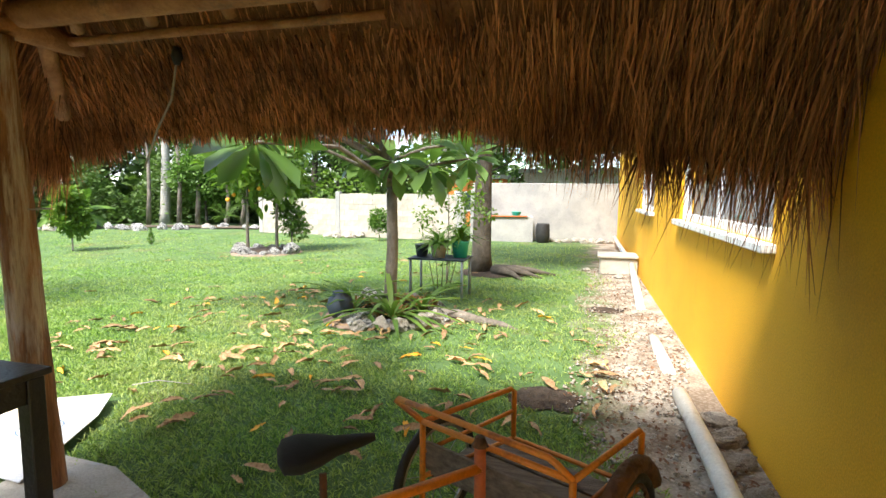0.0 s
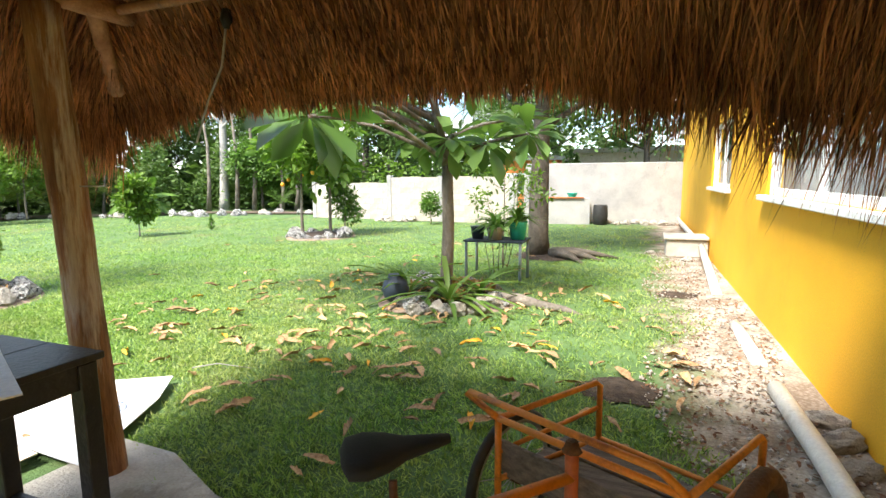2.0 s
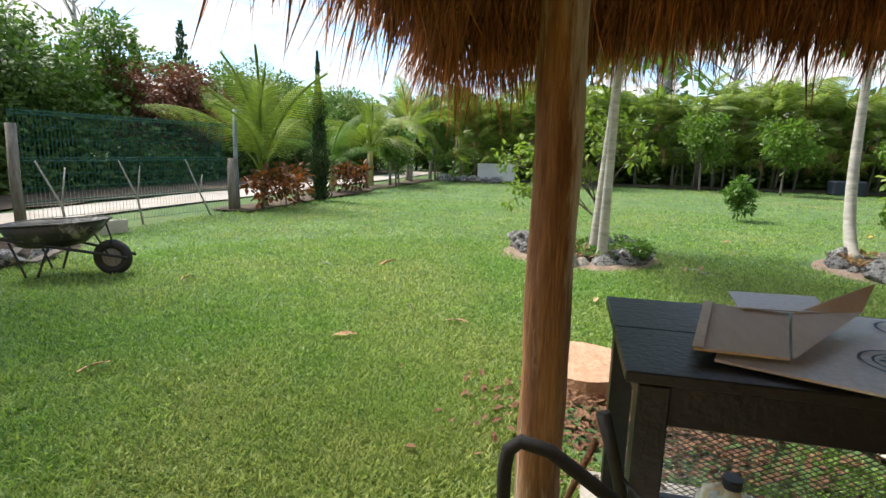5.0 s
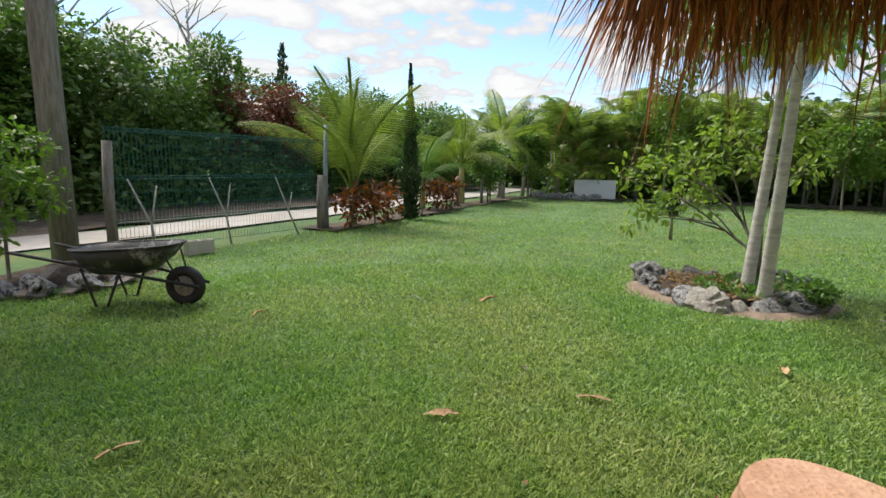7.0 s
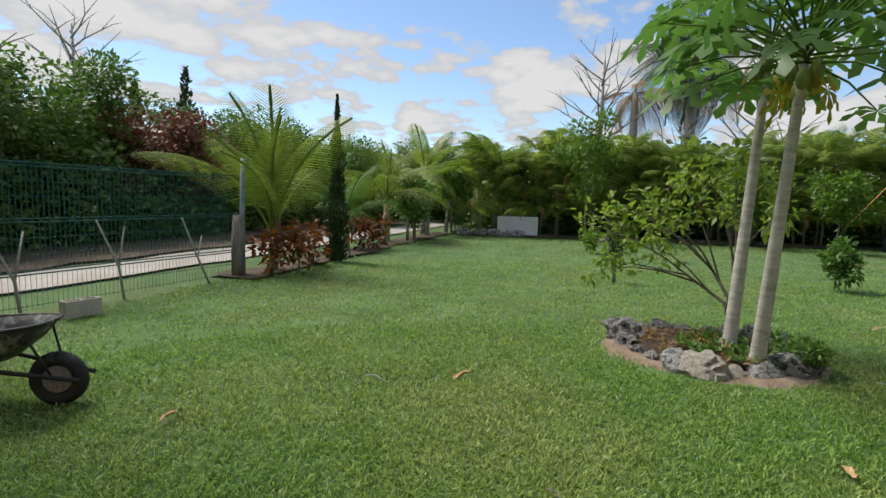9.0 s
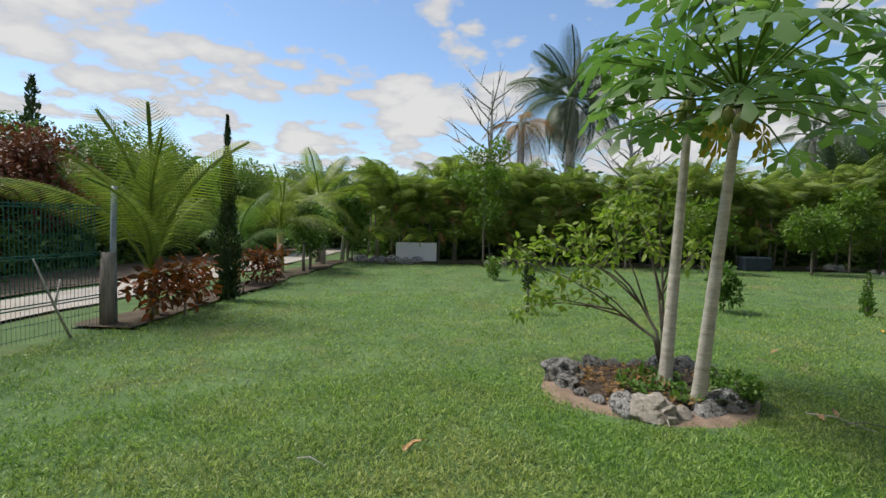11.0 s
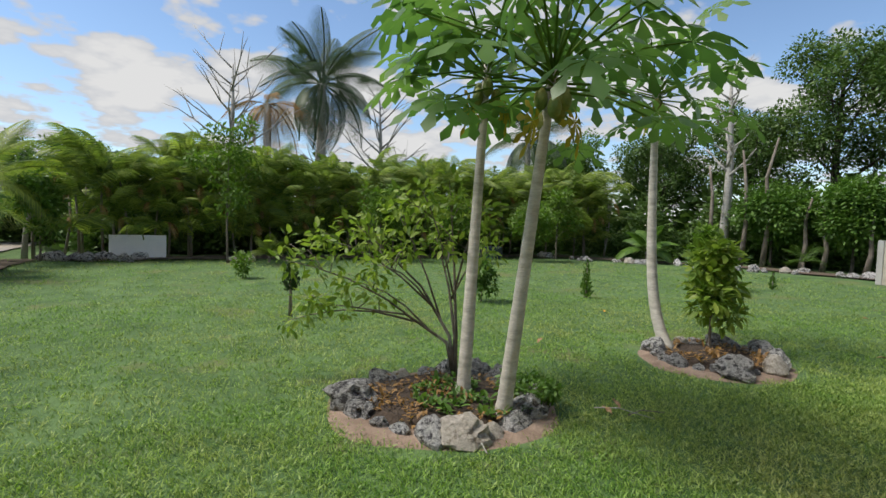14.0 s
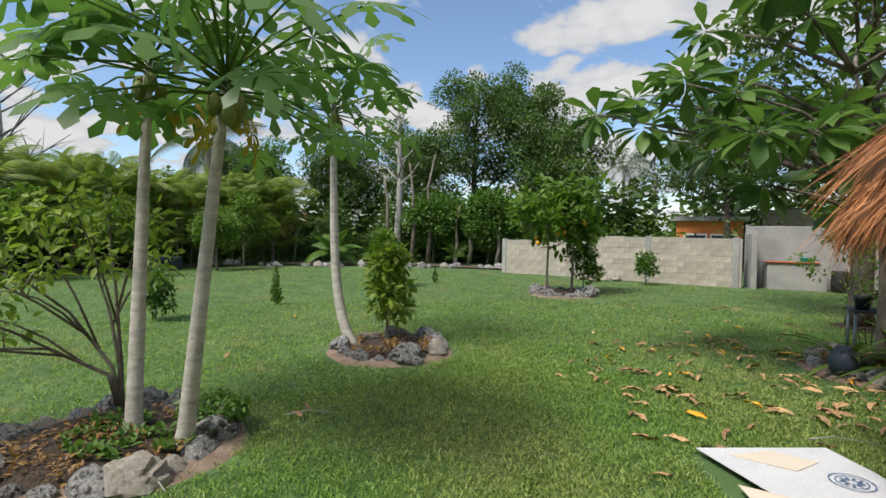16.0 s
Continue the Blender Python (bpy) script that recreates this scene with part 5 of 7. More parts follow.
# citrus in the first bed: several thin stems that fan out
cit = grown("citrus_shrub", "straggly young citrus tree with small light green leaves", "shrub", (-8.1, 2.75, 0))
g = np.random.default_rng(41)
bm = bmesh.new(); centres = []
foot, fan, deep = Vector((-8.1, 2.75, 0.03)), Vector((-0.42, -1.04, 0)), Vector((-0.92, 0.38, 0))
trunks = []
for fl, fd, fz in ((0.1, 0.05, 2.0), (0.9, 0.0, 1.55), (1.25, 0.1, 0.75), (0.2, 0.4, 1.5), (0.35, -0.2, 1.9), (0.6, 0.2, 1.75), (1.2, 0.15, 1.4), (1.5, -0.1, 1.2), (-0.2, -0.1, 1.75), (0.75, -0.35, 1.2), (1.0, 0.4, 0.95), (-0.3, 0.2, 1.3), (1.55, 0.2, 0.55)):
    tip = foot + fan * fl + deep * fd + Vector((0, 0, fz))
    if len(trunks) < 4:
        q = [foot + deep * 0.03 * len(trunks), foot + fan * fl * 0.07 + deep * fd * 0.06 + Vector((0, 0, 0.34 + fz * 0.08)), foot + fan * fl * 0.36 + deep * fd * 0.33 + Vector((0, 0, 0.40 + fz * 0.36)), foot + fan * fl * 0.8 + deep * fd * 0.8 + Vector((0, 0, 0.14 + fz * 0.8)), tip]
        tube(bm, q, [0.023, 0.018, 0.012, 0.007, 0.003], 7)
        trunks.append(q)
    else:
        tr = min(trunks, key=lambda w: (w[-1] - tip).length)
        o = tr[1].lerp(tr[2], 0.25 + 0.6 * g.random())
        q = [o, o.lerp(tip, 0.3) + Vector((0, 0, 0.10)), o.lerp(tip, 0.55) + Vector((0, 0, 0.12)), o.lerp(tip, 0.8) + Vector((0, 0, 0.07)), tip]
        tube(bm, q, [0.012, 0.010, 0.008, 0.005, 0.003], 6)
    centres += [tip, q[3], q[3].lerp(tip, 0.5)]
    for k in range(3):
        o = q[2].lerp(q[3], 0.3 + 0.6 * g.random()); e = o + Vector((0.22 * g.normal(), 0.22 * g.normal(), 0.12 + 0.12 * g.random()))
        tube(bm, [o, o.lerp(e, 0.5) + Vector((0, 0, 0.03)), e], [0.006, 0.004, 0.002], 4)
        centres += [e]
bm.normal_update(); part("branching_stem", bm, M_BARK, cit)
part("foliage", np_mesh("foliage", *leaf_cloud(g, centres, 15, 0.16, 0.095, LEAF)), L_CITRUS, cit)

bush("leafy_shrub", "upright bushy shrub with glossy green leaves in a rock bed", (-7.97, 6.42), 1.4, 0.27, 51, L_CITRUS, 12, 15, 0.15, 0.02, LEAF, 0.15)
bush("column_shrub", "upright leafy shrub standing alone on the lawn", (-12.6, 12.7), 1.5, 0.32, 57, L_BRIGHT, 12, 40, 0.14, 0.02, LEAF, 0.18)
bush("garden_shrub", "small round green shrub on the lawn", (-12.6, 5.75), 0.75, 0.22, 52, L_MID, 7, 26, 0.10, 0.012)
bush("garden_shrub", "low shrub in the first rock bed", (-7.25, 3.05), 0.16, 0.2, 53, L_MID, 7, 22, 0.06, 0.006, LEAF, 0.10)
bush("garden_shrub", "seedling with a few pale leaves on the lawn", (-17.7, 1.7), 0.5, 0.2, 54, L_BRIGHT, 5, 16, 0.10, 0.01)
for k, (x, y, h) in enumerate([(-22.5, 1.7, 4.2), (-22.6, 15.8, 2.8), (-21.8, 9.8, 2.2), (-22.6, 7.2, 2.4), (-21.5, 13.6, 2.0)]):
    bush("young_tree", "slender young tree with light green leaves before the hedge", (x, y), h, 0.8 if h < 4 else 1.1, 60 + k, L_BRIGHT, 9, 34, 0.16, 0.04, LEAF, 0.34, start=0.35, category="tree", group="young trees by the hedge")


def conifer(at, h, r, seed, mat, label, n=900, size=0.10, name="cypress", trunk=0.0):
    g = np.random.default_rng(seed)
    t = grown(name, label, "tree", (*at, 0), "cypresses on the lawn")
    part("trunk", tube_mesh([(*at, -0.02), (*at, h * 0.5), (*at, h * 0.97)], [r * 0.16 + 0.008, r * 0.1 + 0.006, 0.004], 8), M_BARK, t)
    u = g.random(n) ** 0.85
    z = trunk + (h - trunk) * u
    rad = r * np.clip(1.03 - u, 0.02, 1) ** 1.05 * np.minimum(1, 0.55 + u * 2.2) * (0.25 + 0.85 * g.random(n)) * (1 + 0.22 * np.sin(z * 5.1 + seed) + 0.18 * np.sin(z * 11.7))
    a = g.random(n) * 6.2832
    bulge = 1 + 0.25 * np.sin(a * 3 + z * 4.0)
    P = np.stack([at[0] + rad * bulge * np.cos(a), at[1] + rad * bulge * np.sin(a), z], axis=1)
    D = np.stack([np.cos(a) * 0.55, np.sin(a) * 0.55, 0.8 + 0.4 * g.random(n)], axis=1) + g.normal(size=(n, 3)) * 0.2
    part("foliage", np_mesh("foliage", *spread(*LEAF, P, frames_along(D, g.random(n) * 6.28), size * (0.6 + 0.8 * g.random(n)) * (1.1 - 0.7 * u))), mat, t)


conifer((-13.0, -4.15), 3.75, 0.31, 71, L_CYP, "tall narrow dark green Italian cypress", 6500, 0.085)
conifer((-12.1, 1.87), 0.95, 0.17, 72, L_CYP, "small clipped conifer on a thin stem", 600, 0.07, trunk=0.42)
conifer((-12.5, 8.45), 0.85, 0.15, 73, L_MID, "small young conifer on the lawn", 500, 0.08)
conifer((-12.2, 14.9), 0.5, 0.10, 74, L_MID, "tiny young conifer on the lawn", 260, 0.07)


def palm(at, stem_h, stem_r, fronds, L, seed, leaf_mat, stem_mat, label, name="coconut_palm", droop=0.6, top=0.9, bottom=-0.5, lean=(0, 0), n=36, slim=0.04, hang=0.5, width=0.32):
    g = np.random.default_rng(seed)
    t = grown(name, label, "palm tree", (*at, 0))
    e = Vector((at[0] + lean[0], at[1] + lean[1], stem_h))
    b = Vector((*at, -0.03))
    part("stem", tube_mesh([b, b.lerp(e, 0.08), b.lerp(e, 0.5) + Vector((0.02, 0.02, 0)), e], [stem_r * 1.35, stem_r, stem_r * 0.85, stem_r * 0.7], 12), stem_mat, t)
    out = []
    for i in range(fronds):
        u = (i + 0.5) / fronds
        el = top + (bottom - top) * u + g.normal() * 0.08
        a = i * 2.4 + g.normal() * 0.15
        V, F = frond(L * (0.85 + 0.3 * g.random()), n, droop * (0.6 + 0.9 * u), width, 0.35, hang, slim)
        tw = Euler((g.normal() * 0.5, -el, 0)).to_matrix(); rz = Matrix.Rotation(a, 3, "Z")
        R = np.array(rz @ tw)
        out.append((V @ R.T + np.array(e), F))
    part("crown", np_mesh("crown", *stack(out)), leaf_mat, t)
    return t


palm((-11.0, -4.55), 0.75, 0.10, 11, 2.7, 81, L_COCO, M_PALMSHEATH, "young coconut palm with yellow-green arching fronds", droop=0.52, top=1.52, bottom=0.85, slim=0.026, n=40, hang=0.75, width=0.25)
palm((-18.5, -4.9), 1.3, 0.13, 13, 2.6, 82, L_COCO, M_PALMSHEATH, "young coconut palm at the lawn's edge", droop=0.80, top=1.45, bottom=0.45, slim=0.032, n=32, hang=0.9, width=0.25)
palm((-15.9, -5.2), 0.7, 0.12, 10, 2.1, 83, L_MID, M_PALMSHEATH, "young green coconut palm at the lawn's edge", droop=0.75, top=1.45, bottom=0.5, slim=0.032, n=32, hang=0.85, width=0.25)
palm((-23.3, -4.9), 2.4, 0.14, 12, 2.5, 84, L_COCO, M_BARK, "coconut palm at the corner of the hedge", droop=0.6, top=1.2, bottom=-0.3, n=32, slim=0.07, width=0.26)
palm((-33.5, 7.4), 9.2, 0.32, 26, 4.5, 85, L_ROYAL, M_PALMT, "tall royal palm behind the hedge", "royal_palm", droop=0.72, top=1.3, bottom=-1.05, slim=0.045, n=50, hang=1.15, width=0.21)
palm((-33.0, 4.4), 7.6, 0.26, 10, 3.2, 86, L_BROWN, M_PALMT, "withered palm with hanging dry fronds behind the hedge", "royal_palm", droop=0.9, top=0.3, bottom=-1.1, slim=0.06, n=36, hang=0.8, width=0.2)
palm((-27.5, 17.5), 6.2, 0.22, 14, 3.2, 87, L_ROYAL, M_PALMT, "royal palm behind the hedge", "royal_palm", droop=0.75, top=1.1, bottom=-0.9, n=34, hang=0.8, slim=0.07, width=0.22)
palm((-22.3, 3.0), 0.25, 0.05, 9, 0.9, 88, L_COCO, M_BARK, "small areca palm before the hedge", "areca_palm", droop=0.5, top=1.2, bottom=0.2, n=20, slim=0.08)
for k, (x, y) in enumerate([(-8.0, 33.5), (-5.5, 35.0), (-10.5, 37.0)]):
    palm((x, y), 5.2 + 0.5 * k, 0.16, 13, 2.5, 90 + k, L_ROYAL, M_PALMT, "far coconut palm beyond the block wall", droop=0.7, top=1.0, bottom=-0.6, n=24)


def croton(at, h, seed, r=0.45):
    g = np.random.default_rng(seed)
    t = grown("croton", "red and bronze leaved croton bush", "shrub", (*at, 0), "crotons along the border")
    bm, tips, along = limbs(g, (*at, 0), h, 9, r * 0.8, 0.018, 0.1, sides=5)
    part("branching_stem", bm, M_GREYW, t)
    part("foliage", np_mesh("foliage", *leaf_cloud(g, tips + along[::2], 4, 0.18, 0.16, LEAF)), L_RED, t)


for k, (x, y, h) in enumerate([(-10.6, -4.3, 0.75), (-11.2, -4.1, 0.8), (-12.1, -4.35, 0.75), (-15.3, -4.5, 0.8), (-15.8, -4.3, 0.7)]):
    croton((x, y), h * 0.9, 100 + k, 0.45)
for k, (x, y, h) in enumerate([(-19.4, -4.2, 1.9), (-20.6, -4.5, 1.6), (-23.6, -3.6, 2.4)]):
    bush("border_shrub", "leafy green shrub in the border", (x, y), h, 0.6, 110 + k, L_MID, 9, 34, 0.16, 0.03, LEAF, 0.26, group="shrubs along the border")
for k, (x, y, h, lx) in enumerate([(-9.9, -4.45, 0.0, 0), (-14.0, -4.6, 1.0, 0), (-17.2, -4.5, 1.0, 0), (-19.0, -4.3, 1.0, 0), (-24.6, -4.0, 1.5, 0)]):
    if h:
        s = thing("stake", "rough grey wooden fence stake", "stake", (x, y, 0), "fence stakes")
        part("shaft", tube_mesh([(x, y, -0.02), (x + 0.03, y, h * 0.5), (x, y + 0.03, h)], [0.06, 0.055, 0.045], 8), M_GREYW, s)

# pale trunks at the corner of the lawn
for k, (x, y, h) in enumerate([(-24.4, -4.2, 2.0), (-21.9, -4.4, 2.4)]):
    s = thing("pale_trunk", "thin pale dead trunk at the lane's end", "tree", (x, y, 0), "pale trunks")
    part("trunk", tube_mesh([(x, y, -0.02), (x + 0.1, y + 0.08, h * 0.5), (x - 0.1, y + 0.25, h)], [0.1, 0.07, 0.04], 8), M_PALMT, s)


# big-leaved tree beside the shelter and the tree behind it
def rosette_tree(base, h, r0, heads, seed, leaf, per, name, label, bark):
    g = np.random.default_rng(seed)
    t = grown(name, label, "tree", (*base, 0))
    bm = bmesh.new()
    b = Vector((*base, 0)); fork = b + Vector((0.02, 0.05, h))
    tube(bm, [b, b + Vector((0.01, 0, 0.15)), b.lerp(fork, 0.5) + Vector((0.03, 0, 0)), fork], [r0 * 1.35, r0, r0 * 0.9, r0 * 0.8], 12)
    P, D, S = [], [], []
    leader = fork + Vector((-0.45, -0.5, 1.9))
    tube(bm, [fork - Vector((0, 0, 0.06)), fork.lerp(leader, 0.5) + Vector((0.08, 0.05, 0)), leader], [r0 * 0.8, r0 * 0.55, r0 * 0.22], 10)
    for hd in heads:
        hv = Vector(hd)
        reach = math.hypot(hv.x - fork.x, hv.y - fork.y)
        u = min(1.0, max(0.0, (hv.z - 0.30 * reach - fork.z) / 1.9))
        st_ = fork.lerp(leader, u); mid = st_.lerp(hv, 0.55) + Vector((0, 0, 0.06 * reach))
        tube(bm, [st_, mid, hv], [r0 * 0.36, r0 * 0.25, r0 * 0.15], 8)
        for i in range(per):
            a = i * 2.4 + g.normal() * 0.2; el = 0.6 - 1.55 * i / per + 0.18 * g.normal()
            d = Vector((math.cos(a) * math.cos(el), math.sin(a) * math.cos(el), math.sin(el)))
            P.append(list(hv + d * 0.04)); D.append(list(d)); S.append(leaf * (0.75 + 0.45 * g.random()))
    bm.normal_update(); part("trunk", bm, bark, t)
    n = len(P)
    big = (np.array([[0, 0, 0], [0.15, 0.03, 0.02], [0.15, -0.03, 0.02], [0.45, 0.15, 0.05], [0.45, -0.15, 0.05], [0.75, 0.18, 0.0], [0.75, -0.18, 0.0], [1, 0, -0.14], [0.45, 0, 0.0], [0.75, 0, -0.05]]), np.array([[0, 2, 1], [1, 2, 8], [1, 8, 3], [2, 4, 8], [3, 8, 9], [3, 9, 5], [8, 4, 6], [8, 6, 9], [5, 9, 7], [9, 6, 7]]))
    part("crown", np_mesh("crown", *spread(*big, np.array(P), frames_along(np.array(D), g.normal(size=n) * 0.3), S)), L_BIG, t)


heads = [(-1.78, 8.2, 2.0), (-1.35, 8.3, 1.95), (-2.4, 8.6, 2.05), (-1.77, 5.4, 1.97), (-2.15, 5.75, 2.2), (-2.5, 6.6, 2.3), (-3.3, 7.6, 2.3), (-0.9, 8.5, 2.05), (-5.1, 6.8, 3.15), (-4.6, 7.1, 3.0), (-4.8, 7.5, 3.45), (-3.7, 7.1, 2.95), (-4.1, 6.6, 3.35), (-3.4, 6.5, 2.75), (-3.3, 7.3, 4.5), (-4.0, 7.8, 4.3), (-2.9, 6.7, 2.75), (-1.2, 9.2, 2.3), (-2.2, 7.3, 2.9), (-3.9, 8.9, 2.9), (-2.6, 8.0, 3.2), (-1.3, 8.0, 3.1), (-3.3, 8.2, 3.4), (-2.0, 9.6, 2.9), (-2.9, 9.6, 3.5), (-1.0, 8.7, 3.6), (-2.0, 7.0, 3.7), (-3.6, 7.0, 3.3), (-4.4, 8.2, 3.0), (-2.3, 8.8, 4.1), (-2.9, 7.6, 4.2), (-4.2, 7.3, 3.7), (-1.6, 7.6, 4.0)]
rosette_tree((-1.98, 8.55), 1.75, 0.085, heads, 121, 0.44, 20, "frangipani_tree", "broad tree with rosettes of large oblong leaves over a rock bed", M_BARK)
g = np.random.default_rng(130)
t2_ = grown("shade_tree", "taller leafy shade tree with a dark trunk behind the bench", "tree", (-1.5, 12.6, 0))
bm, tips, along = limbs(g, (-1.5, 12.6, 0), 6.5, 16, 2.6, 0.19, 0.36, 0.15, 10)
part("trunk", bm, M_BARKD, t2_)
part("crown", np_mesh("crown", *leaf_cloud(g, tips + along, 60, 0.6, 0.17, LEAF)), L_DARK, t2_)


# fruit trees of the third bed
for k, (x, y, h, m) in enumerate([(-8.05, 13.9, 2.3, L_BRIGHT), (-7.5, 14.4, 2.7, L_BRIGHT)]):
    t = bush("fruit_tree", "young papaya-like fruit tree with bright leaves and a few orange fruits", (x, y), h, 0.95, 140 + k, m, 10, 15, 0.26, 0.045, LEAF, 0.30, start=0.5, category="tree", group="fruit trees of the third bed")
    for q in range(3):
        bm = bmesh.new(); bmesh.ops.create_icosphere(bm, subdivisions=2, radius=0.055, matrix=Matrix.Translation((x + 0.4 * math.cos(q * 2.3), y - 0.4 + 0.3 * math.sin(q * 2.3), h * 0.72 - 0.12 * q))); part("fruit", bm, M_ORFRUIT, t, "ripe orange fruit")
bush("garden_shrub", "shrub growing beside the third bed", (-7.3, 14.8), 1.2, 0.35, 145, L_MID, 8, 26, 0.12, 0.02)
bush("wall_shrub", "small shrub in front of the block wall", (-6.2, 18.4), 0.9, 0.3, 146, L_MID, 7, 20, 0.12, 0.015)
bush("wall_shrub", "thin shrub in front of the bench", (-1.9, 11.3), 1.9, 0.7, 147, L_BRIGHT, 8, 14, 0.10, 0.018)

# strap-leaved plants in the fourth bed and a dark jar
def strap_plant(at, n, L, seed):
    g = np.random.default_rng(seed)
    t = grown("strap_leaf_plant", "clump of long arching striped strap leaves", "plant", (*at, 0.05), "strap-leaved plants")
    out = []
    for i in range(n):
        a = i * 2.4 + g.normal() * 0.3; l = L * (0.7 + 0.5 * g.random()); el = 1.25 - 0.8 * g.random()
        s = np.linspace(0, 1, 7); hx = l * s * math.cos(el) + 0.35 * l * s * s; hz = l * s * math.sin(el) - 0.75 * l * s * s * (1.2 - 0.5 * el)
        w = 0.035 * (np.sin(np.pi * np.clip(s * 0.9 + 0.1, 0, 1)) + 0.05)
        c = np.stack([at[0] + np.cos(a) * hx, at[1] + np.sin(a) * hx, 0.06 + hz], axis=1); sd = np.array([-math.sin(a), math.cos(a), 0])
        V = np.concatenate([c + sd * w[:, None] + [0, 0, 0.012], c, c - sd * w[:, None] + [0, 0, 0.012]])
        F = [[i_, i_ + 1, 7 + i_ + 1] for i_ in range(6)] + [[i_, 8 + i_, 7 + i_] for i_ in range(6)] + [[7 + i_, 8 + i_, 15 + i_] for i_ in range(6)] + [[7 + i_, 15 + i_, 14 + i_] for i_ in range(6)]
        out.append((V, np.array(F)))
    part("leaves", np_mesh("leaves", *stack(out)), L_STRAP, t)


strap_plant((-1.75, 8.05), 26, 0.95, 151); strap_plant((-2.35, 8.2), 18, 0.85, 152); strap_plant((-1.5, 8.5), 12, 0.7, 153)
jar = thing("dark_jar", "round dark blue glazed jar among the strap leaves", "jar", (-2.42, 8.0, 0.05))
bm = bmesh.new(); tube(bm, [(-2.42, 7.98, z) for z in (0.05, 0.1, 0.2, 0.3, 0.36, 0.38)], [0.09, 0.14, 0.17, 0.14, 0.08, 0.09], 20); part("body", bm, M_DARKBOX, jar)
rt = thing("surface_root", "thick bare root running over the lawn from the bed", "root", (-1.0, 8.4, 0))
part("root", tube_mesh([(-1.35, 8.55, 0.04), (-1.0, 8.5, 0.06), (-0.7, 8.35, 0.04), (-0.4, 8.3, 0.02), (-0.15, 8.15, -0.02)], [0.085, 0.07, 0.06, 0.045, 0.02], 9), M_BARK, rt)
g = np.random.default_rng(155)
for (x, y, s) in ((-1.55, 7.78, 0.14), (-1.35, 7.95, 0.16), (-1.25, 8.2, 0.17), (-1.75, 7.70, 0.15), (-2.05, 7.72, 0.12)):
    rock(x, y, s, g, "pale broken limestone edging the frangipani bed", pale=True)

# bench with potted plants
bn = thing("plant_bench", "low metal bench carrying potted plants", "bench", (-1.6, 9.9, 0))
bm = bmesh.new()
for k in range(5):
    box(bm, (-2.1, 9.62 + 0.13 * k, 0.60), (-1.2, 9.73 + 0.13 * k, 0.625), bevel=0.003)
part("top", bm, M_DARKBOX, bn)
for x in (-2.06, -1.24):
    for y in (9.66, 10.2):
        part("leg", tube_mesh([(x, y, 0), (x, y, 0.6)], 0.022, 8), M_BLUEP, bn)
for k, (x, y, r, h, m) in enumerate([(-1.95, 9.9, 0.11, 0.17, M_BLUECAP), (-1.66, 9.85, 0.13, 0.16, M_CONCRETE), (-1.34, 9.95, 0.14, 0.24, M_TURQ)]):
    pt = thing("plant_pot", ["dark pot on the bench", "grey pot with a fern on the bench", "turquoise pot with a fern on the bench"][k], "pot", (x, y, 0.625), "pots on the bench")
    bm = bmesh.new(); tube(bm, [(x, y, 0.626), (x, y, 0.626 + h), (x, y, 0.63 + h + 0.02)], [r * 0.75, r, r * 1.06], 16); part("pot", bm, m, pt)
    if k:
        g = np.random.default_rng(160 + k); n = 60
        a = g.random(n) * 6.28; el = 0.3 + g.random(n)
        D = np.stack([np.cos(a) * np.cos(el), np.sin(a) * np.cos(el), np.sin(el) * 0.6], axis=1)
        part("fern", np_mesh("fern", *spread(SLIM[0] * [1, 0.8, 3], SLIM[1], np.tile([x, y, 0.63 + h], (n, 1)), frames_along(D), 0.25 + 0.25 * g.random(n))), L_MID, pt)

# dark roots and soil at the foot of the fruit tree, and a thin sapling behind the bench
for k, (dx, dy) in enumerate(((0.75, -0.15), (0.95, 0.25), (0.5, -0.5))):
    q = thing("surface_root", "dark gnarled root at the foot of the tree", "root", (-1.15, 12.4, 0), "roots of the fruit tree")
    b0 = Vector((-1.2, 12.4, 0.08))
    part("root", tube_mesh([b0, b0 + Vector((dx * 0.4, dy * 0.4, 0.03)), b0 + Vector((dx * 0.8, dy * 0.7 + 0.05, -0.01)), b0 + Vector((dx * 1.3, dy * 1.2, -0.1))], [0.12, 0.09, 0.06, 0.02], 8), M_BARKD, q)
sp = grown("sapling", "thin sparse sapling in a pot behind the bench", "sapling", (-1.75, 10.35, 0))
g = np.random.default_rng(168)
stems = []
for k in range(5):
    b0 = Vector((-1.75 + 0.06 * k - 0.12, 10.35, 0)); e0 = b0 + Vector(((k - 2) * 0.14, 0.05, 1.15 + 0.18 * math.sin(k * 2)))
    part("stem", tube_mesh([b0, b0.lerp(e0, 0.5) + Vector((0.02, 0, 0)), e0], [0.008, 0.006, 0.003], 5), M_BARK, sp)
    stems += [tuple(b0.lerp(e0, u)) for u in np.linspace(0.4, 1, 6)]
part("foliage", np_mesh("foliage", *leaf_cloud(g, stems, 5, 0.07, 0.07, LEAF)), L_MID, sp)

